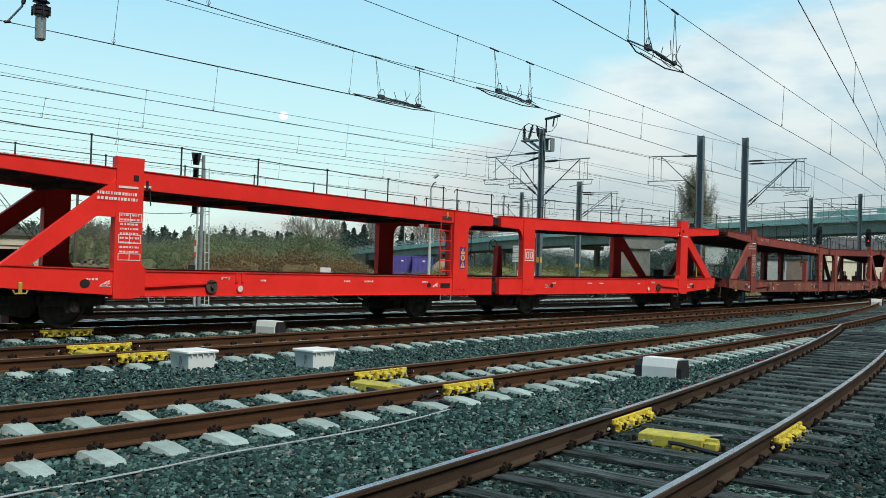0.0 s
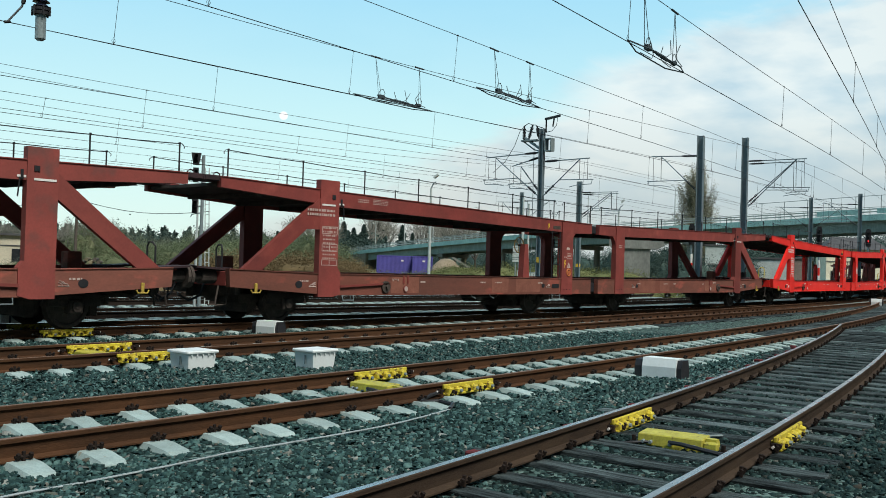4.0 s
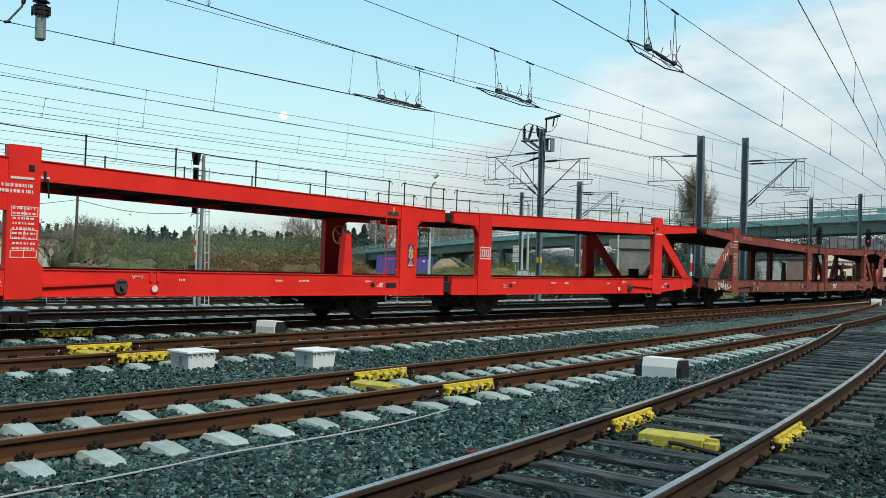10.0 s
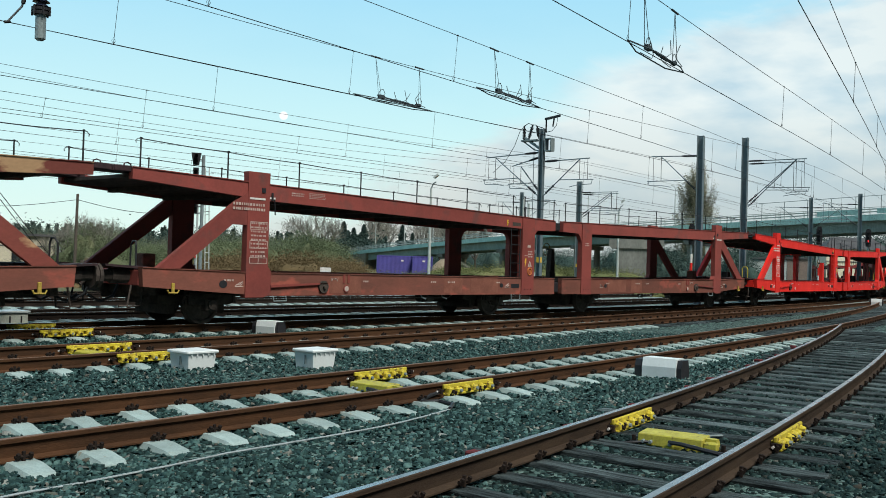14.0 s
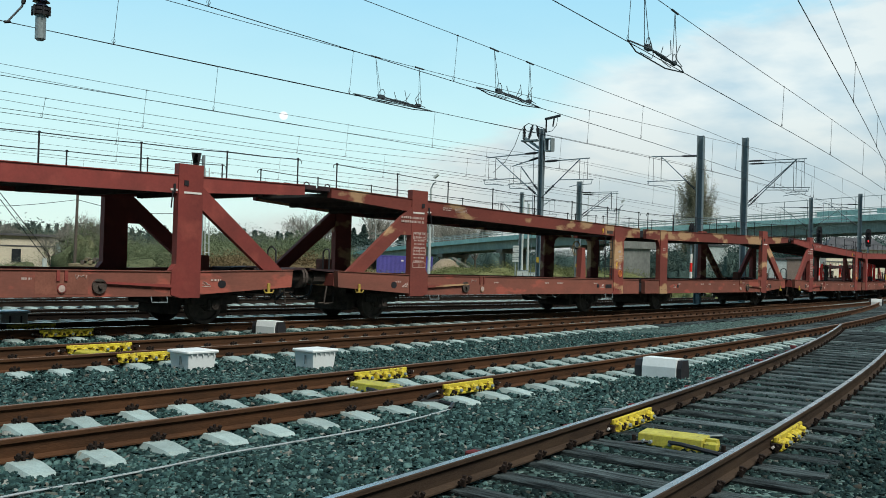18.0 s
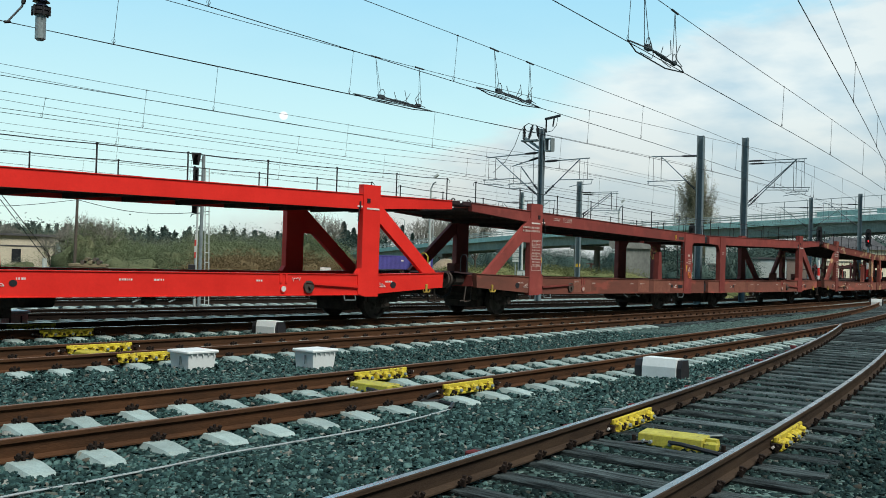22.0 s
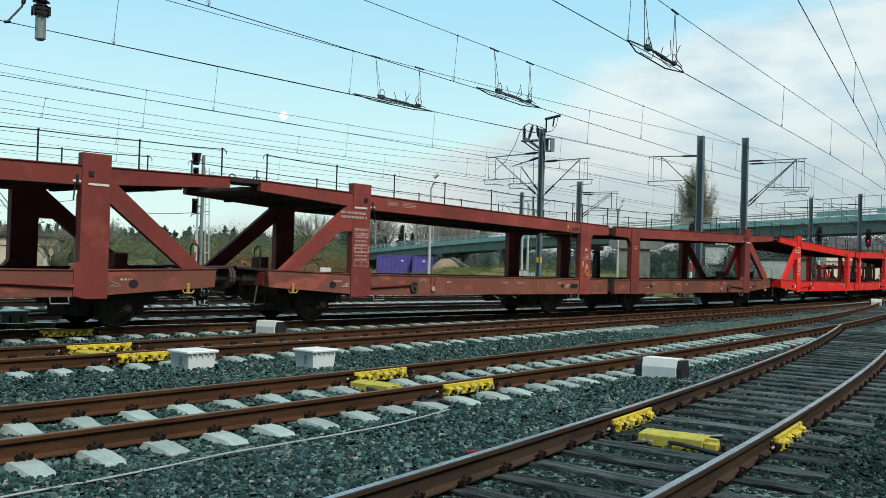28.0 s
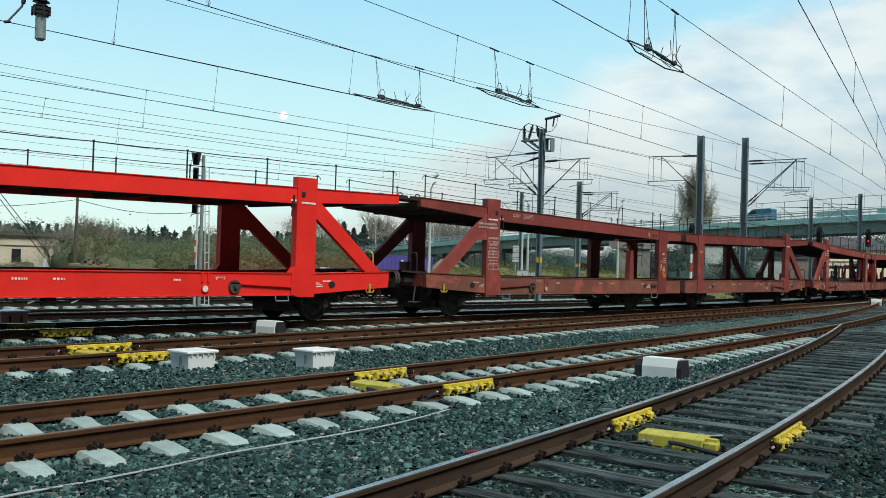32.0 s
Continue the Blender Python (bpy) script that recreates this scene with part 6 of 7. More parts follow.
thicket("far_tree_belt", "dark trees and bushes beyond the road bridge", "trees", belt(31, 24, 205, 245, 20, 12.0, 7.5, 6) + belt(24, 8, 205, 245, 40, 12.0, 10.0, 62) + belt(47, 31, 300, 340, 46, 12.0, 7.0, 12), 60, 0.3, NEEDLE, 6, 0.5, 2.0, 0.2, NEEDLE)
thicket("grass_rise", "low green-brown grass below the road bridge", "grass", belt(41.2, 30, 104, 124, 50, 5.0, 1.7, 61), 240, 0.15, MIXED_GRASS, 61, 0.9, 3.5, 0.25, MIXED_GRASS)


def conifer_points(rng, h, w, n):
    z = rng.uniform(0.08, 1, n) ** 0.85
    a = rng.uniform(0, 2 * np.pi, n)
    tier = 0.72 + 0.28 * np.cos(z * 40) + 0.15 * np.sin(a * 5 + z * 20)
    r = (1 - z) * tier * rng.uniform(0.25, 1, n) ** 0.5
    return np.stack([np.cos(a) * r * w / 2, np.sin(a) * r * w / 2, z * h], -1)


def conifer(x, y, h, w, seed, label):
    rng = np.random.default_rng(seed)
    root = thing("conifer", label, "tree", pose(x, y, -0.25), group="conifers")
    bm = BM()
    tube(bm, (0, 0, 0), (0, 0, h * 0.92), h * 0.02, 7, 0.03)
    part("trunk", bm, BARK, root)
    V, F = cards(rng, conifer_points(rng, h, w, 9000), h * 0.038, 0.1, 1.8)
    part("crown", np_mesh("crown", V, F, [NEEDLE]), None, root)


def far_woods():
    rng = np.random.default_rng(8)
    V, F, b = [], [], 0
    for i in range(300):
        bb, r = rng.uniform(44.5, 68), rng.uniform(235, 290)
        x, y = spot(bb, r)
        h, w = rng.uniform(6.5, 9.2), rng.uniform(4, 6.5)
        if rng.random() < 0.4:
            P = rng.normal(size=(460, 3)) * [w / 3.2, w / 3.2, h * 0.2] + [0, 0, h * 0.55]
            P = P[P[:, 2] > 0]
        else:
            P = conifer_points(rng, h, w, 460)
        v, f = cards(rng, P + [x, y, -0.3], 0.55, 0.2, 1.6)
        V.append(v)
        F.append(f + b)
        b += len(v)
    tagged(new("far_woods", np_mesh("far_woods", np.concatenate(V), np.concatenate(F), [NEEDLE])), "dark pine woods along the horizon", "woods", kind="stuff")


far_woods()
for i, (b, r, h, w) in enumerate(((47.1, 268, 12.5, 12), (46.5, 270, 11.0, 12), (45.9, 266, 11.8, 11), (43.6, 262, 11.8, 9), (43.0, 264, 9.8, 7))):
    conifer(*spot(b, r), h, w, 30 + i, "dark green conifer behind the bridge ramp")


def bare_tree(seed, h):
    rnd = random.Random(seed)
    limb, twig = BM(), BM()

    def grow(p, d, ln, r, k):
        q = p + d * ln
        tube(limb if k < 3 else twig, p, q, r, 5 if k < 3 else 3, r * 0.68, False)
        if k >= 7:
            return
        for j in range(2 if k else 4):
            t = Vector((rnd.gauss(0, 1), rnd.gauss(0, 1), rnd.gauss(0.25, 0.6)))
            nd = (d + t * (0.42 if k else 0.5)).normalized()
            grow(p + d * ln * rnd.uniform(0.65, 1.0), nd, ln * rnd.uniform(0.68, 0.9), r * 0.62, k + 1)
        if k < 4:
            grow(q, (d + Vector((rnd.gauss(0, 0.2), rnd.gauss(0, 0.2), 0.1))).normalized(), ln * 0.8, r * 0.66, k + 1)

    grow(Vector((0, 0, 0)), Vector((0, 0, 1)), h * 0.2, h * 0.02, 0)
    return limb, twig


def make_bare(x, y, h, seed):
    root = thing("bare_tree", "leafless deciduous tree with a fine twiggy crown", "tree", pose(x, y, -0.25, 0, 0, seed * 50), group="bare trees")
    limb, twig = bare_tree(seed, h)
    part("trunk", limb, BARK, root)
    part("crown", twig, TWIG_BARK, root)
    return root


proto = [make_bare(*spot(48.2, 232), 18, 1), make_bare(*spot(44.6, 275), 17, 2), make_bare(*spot(40.4, 240), 17, 3)]
for i, (b, r) in enumerate(((45.4, 285), (44.9, 300), (41.3, 250), (40.9, 262), (39.8, 255), (42.2, 280), (39.2, 262), (48.9, 290))):
    copy_thing(proto[i % 3], pose(*spot(b, r), -0.25, 0, 0, i * 77) @ Matrix.Scale(random.uniform(1.0, 1.35), 4))
small = make_bare(*spot(61.6, 78), 6.2, 4)
for i, (b, r, s) in enumerate(((62.6, 80, 0.85), (60.6, 77, 0.9), (63.4, 84, 0.7), (65.2, 90, 0.8), (66.0, 88, 0.9))):
    copy_thing(small, pose(*spot(b, r), -0.25, 0, 0, i * 61) @ Matrix.Scale(s, 4))


def poplar():
    rng = np.random.default_rng(17)
    x, y = spot(26.4, 205)
    root = thing("poplar_tree", "tall narrow poplar with thinning autumn leaves", "tree", pose(x, y, -0.3))
    bm = BM()
    tube(bm, (0, 0, 0), (0, 0, 21), 0.35, 8, 0.06)
    part("trunk", bm, BARK, root)
    bm = BM()
    tips = []
    for i in range(260):
        z = rng.uniform(2.0, 19.0)
        a = rng.uniform(0, 6.28)
        wide = 4.9 * math.sin(min(1.0, max(0.08, (23.5 - z) / 14)) * math.pi / 2) * rng.uniform(0.25, 1.0)
        ln = rng.uniform(3.0, 6.0)
        p = Vector((math.cos(a) * wide * 0.25, math.sin(a) * wide * 0.25, z))
        q = Vector((math.cos(a) * wide * 0.8, math.sin(a) * wide * 0.8, z + ln * 0.45))
        e = Vector((math.cos(a) * wide, math.sin(a) * wide, min(23.8, z + ln)))
        tube(bm, p, q, 0.075, 4, 0.045, False)
        tube(bm, q, e, 0.045, 3, 0.02, False)
        tips.append((p, q, e))
    part("branchwork", bm, PALE_BARK, root)["kind"] = "stuff"
    P = []
    for p, q, e in tips:
        t = rng.uniform(0.0, 1.05, 240)[:, None]
        on = np.where(t < 0.5, np.array(p) * (1 - 2 * t) + np.array(q) * 2 * t, np.array(q) * (2 - 2 * t) + np.array(e) * (2 * t - 1))
        P.append(on + rng.normal(size=(240, 3)) * [0.26, 0.26, 0.4])
    V, F = cards(rng, np.concatenate(P), 0.19, 0.3, 1.5)
    part("crown", np_mesh("crown", V, F, [POPLAR]), None, root)


poplar()


# ---- road bridge ----
BRIDGE = np.array([(205, 265, 0.8), (163.8, 177.3, 3.5), (151.2, 138.4, 5.6), (144.7, 115.5, 6.75), (141.0, 100.5, 7.45), (140, 82.8, 8.15), (139.6, 66.1, 8.9),
                   (138.8, 52.3, 9.5), (137.3, 40.3, 9.95), (133.5, 5, 10.6), (130, -90, 10.6)])


def bridge_at(y, off=0.0, dz=0.0):
    o = BRIDGE[::-1]
    x, z = np.interp(y, o[:, 1], o[:, 0]), np.interp(y, o[:, 1], o[:, 2])
    return Vector((float(x) + off, y, float(z) + dz))


def bridge_strip(name, mat, root, x0, x1, z0, z1, label="", y0=-90.0, y1=262.0, n=64):
    bm = BM()
    rings = []
    for i in range(n + 1):
        y = y0 + (y1 - y0) * i / n
        rings.append([bm.verts.new(bridge_at(y, a, b)) for a, b in ((x0, z0), (x1, z0), (x1, z1), (x0, z1))])
    for a, b in zip(rings, rings[1:]):
        for i in range(4):
            bm.faces.new((a[i], a[(i + 1) % 4], b[(i + 1) % 4], b[i]))
    bm.faces.new(rings[0])
    bm.faces.new(rings[-1][::-1])
    return part(name, bm, mat, root, label)


def road_bridge():
    root = thing("road_bridge", "long turquoise steel road viaduct over the tracks", "bridge", kind="structure")
    bridge_strip("deck", ASPHALT, root, 0.3, 9.7, -0.25, -0.02)
    for x in (0.0, 9.7):
        bridge_strip("edge_beam", TURQUOISE, root, x, x + 0.32, -0.72, 0.12, "pale turquoise edge band")
    for x in (1.1, 4.6, 8.2):
        bridge_strip("girder", TEAL_DARK, root, x, x + 0.4, -2.25, -0.26, y0=-90, y1=176)
    for z in (0.45, 0.82):
        bridge_strip("guard_rail", PALEWALL, root, 0.5, 0.58, z, z + 0.16)
    bridge_strip("parapet_rail", PALEWALL, root, 0.1, 0.16, 1.08, 1.15)
    bm = BM()
    for y in np.arange(-60, 255, 1.9):
        p = bridge_at(y, 0.12)
        box(bm, p.x - 0.035, p.x + 0.035, y - 0.035, y + 0.035, p.z + 0.1, p.z + 1.12)
        box(bm, p.x + 0.38, p.x + 0.46, y - 0.04, y + 0.04, p.z, p.z + 0.95)
    part("parapet_posts", bm, PALEWALL, root)["kind"] = "stuff"
    # tall safety fence and screens above the electrified lines
    for y in np.arange(20, 62.1, 3.5):
        bm = BM()
        p = bridge_at(y, 0.2)
        tube(bm, p, p + Vector((0, 0, 2.75)), 0.05, 6)
        part("fence_post", bm, GALV, root)
    bridge_strip("fence_rail", GALV, root, 0.17, 0.23, 2.68, 2.75, y0=20, y1=62, n=12)
    for y0, y1 in ((43.8, 50.0), (37.0, 41.5), (28, 33)):
        bridge_strip("screen", TURQUOISE, root, 0.02, 0.06, 0.2, 0.95, "turquoise spray screen", y0, y1, 4)
    # piers
    for y in (12.0, 34.0, 71.0, 93.0, 112.0, 132.0, 152.0):
        p = bridge_at(y, 5.0)
        top = p.z - 2.25
        pier = thing_part("pier", root)
        bm = BM()
        box(bm, p.x - 4.4, p.x + 4.4, y - 0.75, y + 0.75, top - 0.75, top, 0.08)
        part("cap_beam", bm, CONCRETE_WALL, pier)
        for dx in (-3.3, 3.3):
            bm = BM()
            tube(bm, (p.x + dx, y, -0.4), (p.x + dx, y, top - 0.7), 0.55, 14)
            part("column", bm, CONCRETE_WALL, pier)
    bm = BM()
    for i in range(12):
        y = 164 + i * 9
        p, q = bridge_at(y), bridge_at(y + 9.0)
        vs = [bm.verts.new(c) for c in ((p.x + 0.2, p.y, -0.5), (q.x + 0.2, q.y, -0.5), (q.x + 0.2, q.y, q.z - 0.5), (p.x + 0.2, p.y, p.z - 0.5),
                                        (p.x + 9.6, p.y, -0.5), (q.x + 9.6, q.y, -0.5), (q.x + 9.6, q.y, q.z - 0.5), (p.x + 9.6, p.y, p.z - 0.5))]
        for f in ((0, 1, 2, 3), (4, 5, 6, 7), (0, 1, 5, 4), (3, 2, 6, 7), (0, 3, 7, 4), (1, 2, 6, 5)):
            bm.faces.new([vs[j] for j in f])
    part("ramp_wall", bm, CONCRETE_WALL, root, "grey concrete ramp wall")
    return root


road_bridge()


def street_lamp(x, y, z, h, turn, label, reach=1.2, tilt=0.0):
    root = thing("street_lamp", label, "street lamp", pose(x, y, z, 0, 0, turn), group="lamp posts")
    bm = BM()
    tube(bm, (0, 0, 0), (0, 0, h - 0.4), 0.11, 8, 0.07)
    part("pole", bm, PALEWALL, root)
    bm = BM()
    bend(bm, [(0, 0, h - 0.42), (0, -reach * 0.3, h - 0.1), (0, -reach * 0.7, h)], 0.045, 6)
    part("bracket", bm, GALV, root)
    bm = BM()
    prism(bm, [(-0.12, 0.0), (0.12, 0.0), (0.1, 0.12), (-0.1, 0.12)], -reach - 0.2, -reach * 0.65)
    head = part("lamp_head", bm, PALEWALL, root)
    head.location = (0, 0, h - 0.05 + tilt * 0.1)
    head.rotation_euler = (-tilt, 0, 0)
    return root


for y in (173.0, 158.5, 145.5, 128.0, 112.0, 96.0, 78.0):
    p = bridge_at(y, 9.4)
    street_lamp(p.x, p.y, p.z - 0.02, 7.6, -90, "slender grey lamp post on the bridge")
street_lamp(44.6, 40.1, -0.25, 6.8, 20, "grey yard lamp with a slanted head", 0.45, 0.7)
street_lamp(69.8, 41.6, -0.25, 7.0, 20, "grey yard lamp beside the outer tracks", 0.45, 0.7)


def van():
    root = thing("delivery_van", "teal-blue delivery van driving over the bridge", "van")
    bm = BM()
    prism(bm, [(-2.3, 0.45), (-2.32, 1.95), (-2.12, 2.12), (0.45, 2.12), (0.85, 1.98), (1.65, 1.3), (2.15, 1.12), (2.24, 0.8), (2.2, 0.42)], -0.95, 0.95)
    part("body", bm, VANBLUE, root)
    for s in (-1, 1):
        bm = BM()
        prism(bm, [(0.1, 1.32), (0.1, 1.88), (0.78, 1.86), (1.45, 1.34)], s * 0.952, s * 0.965)
        part("side_window", bm, WINDOW, root)
        for x in (-1.5, 1.4):
            w = thing_part("wheel", root)
            w.location = (x, s * 0.82, 0.34)
            bm = BM()
            tube(bm, (0, -0.12, 0), (0, 0.12, 0), 0.34, 18)
            part("tyre", bm, BLACKMETAL, w)
            bm = BM()
            tube(bm, (0, s * 0.1, 0), (0, s * 0.13, 0), 0.2, 10)
            part("rim", bm, GALV, w)
        bm = BM()
        box(bm, -2.345, -2.31, s * 0.75 - 0.08, s * 0.75 + 0.08, 0.9, 1.3)
        part("tail_light", bm, REDPLATE, root, "unlit dark red tail light")
    bm = BM()
    prism(bm, [(0.9, 1.94), (1.62, 1.33), (1.65, 1.34), (0.93, 1.96)], -0.8, 0.8)
    part("windscreen", bm, WINDOW, root)
    bm = BM()
    box(bm, 2.18, 2.3, -0.9, 0.9, 0.45, 0.7, 0.03)
    part("bumper", bm, BLACKMETAL, root)
    return root


def glow(name, color, strength):
    m, nt, bsdf, N, L = node_mat(name)
    bsdf.inputs["Base Color"].default_value = (*color, 1)
    bsdf.inputs["Emission Color"].default_value = (*color, 1)
    bsdf.inputs["Emission Strength"].default_value = strength
    return m


TAIL = glow("red_lens", (0.9, 0.03, 0.03), 3.0)
VAN = van()


# ---- lineside buildings and stores ----
def white_building():
    x, y = spot(67.0, 84)
    root = thing("lineside_building", "low white rendered building with flat dark roof", "building", pose(x, y, -0.3, 0, 0, -24))
    bm = BM()
    box(bm, -6, 6, 0, 7, 0, 3.0)
    part("wall", bm, CREAM, root)
    bm = BM()
    box(bm, -6.2, 6.2, -0.25, 7.2, 3.0, 3.18)
    part("roof", bm, ROOF, root)
    for xx in (2.7, -0.9):
        bm = BM()
        box(bm, xx - 0.34, xx + 0.34, -0.05, 0.1, 0.9, 1.95)
        part("window", bm, WINDOW, root)
    bm = BM()
    box(bm, -6, 6, -0.03, 0.0, 2.15, 2.25)
    part("moulding", bm, ROOF, root)
    bm = BM()
    tube(bm, (5.8, -0.25, 0), (5.8, -0.25, 2.6), 0.22, 10)
    part("downpipe", bm, GALV, root)


white_building()


def wooden_pole():
    x, y = spot(62.17, 72)
    root = thing("wooden_pole", "leaning wooden line pole with wires", "pole", pose(x, y, -0.3))
    bm = BM()
    tube(bm, (0, 0, 0), (0.05, -0.02, 5.9), 0.12, 8, 0.09)
    part("pole", bm, BARK, root)
    for tx, ty, tz in ((*spot(70, 88), 5.4), (*spot(54.9, 64), 4.4)):
        bm = BM()
        p, q = Vector((0.05, -0.02, 5.5)), Vector((tx - x, ty - y, tz + 0.3))
        bend(bm, [p.lerp(q, k / 8) - Vector((0, 0, 0.5 * math.sin(math.pi * k / 8))) for k in range(9)], 0.02, 4)
        part("wire", bm, WIRE, root)


wooden_pole()


def guy_wires():
    root = thing("guy_wires", "two stay wires running down to ground anchors", "stay wire")
    x, y = spot(63.3, 82)
    for k in (0, 0.6):
        bm = BM()
        a = Vector((*spot(67.5, 82), 8.2 + k * 0.6))
        tube(bm, a, (x + k, y, 0.2), 0.03, 4)
        part("wire", bm, WIRE, root)
    bm = BM()
    box(bm, x - 0.4, x + 0.9, y - 0.4, y + 0.4, -0.3, 0.3, 0.05)
    part("anchor", bm, CONCRETE_WALL, root)
    bm = BM()
    tube(bm, (*spot(67.5, 82), -0.3), (*spot(67.5, 82), 9.2), 0.14, 8)
    part("stay_pole", bm, MASTMAT, root)


guy_wires()


def lumber_stack():
    x, y = spot(60.4, 68)
    root = thing("lumber_stack", "stack of weathered timber sleepers on bearers", "timber stack", pose(x, y, -0.25, 0, 0, -30))
    for x0, x1, layers in ((-2.3, -0.1, 4), (0.0, 2.2, 3)):
        for layer in range(layers):
            for k in range(5 if layer < layers - 1 else 3):
                bm = BM()
                yy = -0.8 + k * 0.3 + random.uniform(-0.03, 0.03)
                box(bm, x0 + random.uniform(-0.15, 0.1), x1 + random.uniform(-0.3, 0.05), yy, yy + 0.25, 0.14 + layer * 0.225, 0.34 + layer * 0.225, 0.012)
                part("beam", bm, LUMBER, root).rotation_euler = (0, random.uniform(-0.01, 0.01), random.uniform(-0.04, 0.04))
    for k, (lx, lz) in enumerate(((-1.6, 1.12), (-1.1, 1.12), (-0.6, 1.12), (-1.35, 1.3), (-0.85, 1.3), (-0.2, 0.9))):
        bm = BM()
        tube(bm, (lx, -0.9, lz), (lx + 0.15, 0.6, lz + 0.02), 0.13, 9, 0.11)
        part("log", bm, LUMBER if k % 2 else BARK, root)
    for xx in (-2.0, -0.7, 0.5, 1.8):
        bm = BM()
        box(bm, xx - 0.1, xx + 0.1, -0.95, 0.85, 0.0, 0.14)
        part("bearer", bm, LUMBER, root)
    bm = BM()
    tube(bm, (-3.4, -1.2, 0), (-3.4, -1.2, 1.3), 0.14, 10)
    post = tagged(new("stand_pipe", mesh_of("stand_pipe", bm, PALEWALL)), "short grey standpipe beside the white building", "pipe")
    post.matrix_basis = pose(*spot(63.71, 66), -0.25) @ Matrix.Translation((3.4, 1.2, 0))


lumber_stack()


def container(b, r, ln, turn):
    x, y = spot(b, r)
    root = thing("freight_container", "violet-blue corrugated freight container", "container", pose(x, y, -0.3, 0, 0, turn), group="freight containers")
    bm = BM()
    pts, n = [], int(ln / 0.28)
    for i in range(n + 1):
        xx = -ln / 2 + ln * i / n
        pts.append((xx, -1.2 - (0.04 if i % 2 else 0.0)))
    vs = [(bm.verts.new((a, c, 0.15)), bm.verts.new((a, c, 2.6))) for a, c in pts]
    for p, q in zip(vs, vs[1:]):
        bm.faces.new((p[0], q[0], q[1], p[1]))
    box(bm, -ln / 2, ln / 2, -1.19, 1.22, 0.15, 2.6)
    part("shell", bm, VIOLET, root)
    for xx in (-ln / 2, ln / 2):
        bm = BM()
        box(bm, xx - 0.07, xx + 0.07, -1.26, -1.12, 0, 2.72)
        part("corner_post", bm, VIOLET, root)
    for z in (0.0, 2.58):
        bm = BM()
        box(bm, -ln / 2, ln / 2, -1.25, -1.15, z, z + 0.14)
        part("frame_rail", bm, VIOLET, root)
    bm = BM()
    box(bm, 0.05 * ln - 0.15, 0.05 * ln + 0.2, -1.262, -1.25, 1.95, 2.15)
    part("pale_panel", bm, WHITE, root)


container(43.75, 132, 6.1, -42)
container(42.4, 131, 2.6, -42)


def signal(b, r, h, turn, lamps, label, banded=True, ladder=False, size=1.0):
    x, y = spot(b, r)
    root = thing("railway_signal", label, "railway signal", pose(x, y, -0.25, 0, 0, turn), group="colour-light signals")
    bm = BM()
    tube(bm, (0, 0, 0), (0, 0, h), 0.08 * size, 8)
    part("post", bm, GALV, root)
    if banded:
        for k in range(3):
            bm = BM()
            tube(bm, (0, 0, 0.9 + k * 0.75), (0, 0, 1.65 + k * 0.75), 0.11 * size, 8)
            part("band", bm, RED if k == 1 else WHITE, root)
    bm = BM()
    prism(bm, [(-0.3, 0), (0.3, 0), (0.36, 0.3), (0.36, 1.1), (0.2, 1.3), (-0.2, 1.3), (-0.36, 1.1), (-0.36, 0.3)], -0.12, 0.02)
    head = part("head", bm, BLACKMETAL, root)
    head.location = (0, -0.1, h - 1.65 * size)
    head.scale = (0.75 * size, size, 1.35 * size)
    for k in range(3):
        bm = BM()
        tube(bm, (0, -0.12, 0.3 + 0.33 * k), (0, -0.32, 0.3 + 0.33 * k), 0.12, 10, caps=False)
        part("hood", bm, BLACKMETAL, head)
    if lamps:
        bm = BM()
        tube(bm, (0, -0.12, 0.4), (0, -0.15, 0.4), 0.06, 10)
        part("lamp", bm, TAIL, head, "lit red lamp")
    if ladder:
        lad = thing_part("ladder", root)
        for dx in (0.25, 0.55):
            bm = BM()
            tube(bm, (dx, 0.1, 0), (dx, 0.1, h - 0.6), 0.025, 5)
            part("stile", bm, PALEWALL, lad)
        for k in range(int((h - 0.8) / 0.3)):
            bm = BM()
            tube(bm, (0.25, 0.1, 0.3 + 0.3 * k), (0.55, 0.1, 0.3 + 0.3 * k), 0.014, 4)
            part("rung", bm, PALEWALL, lad)
        bm = BM()
        bend(bm, [(-0.1, -0.2, h - 1.0), (-0.1, 0.6, h - 1.0), (0.6, 0.6, h - 1.0), (0.6, -0.2, h - 1.0)], 0.02, 5)
        part("cage_rail", bm, PALEWALL, lad)
    return root


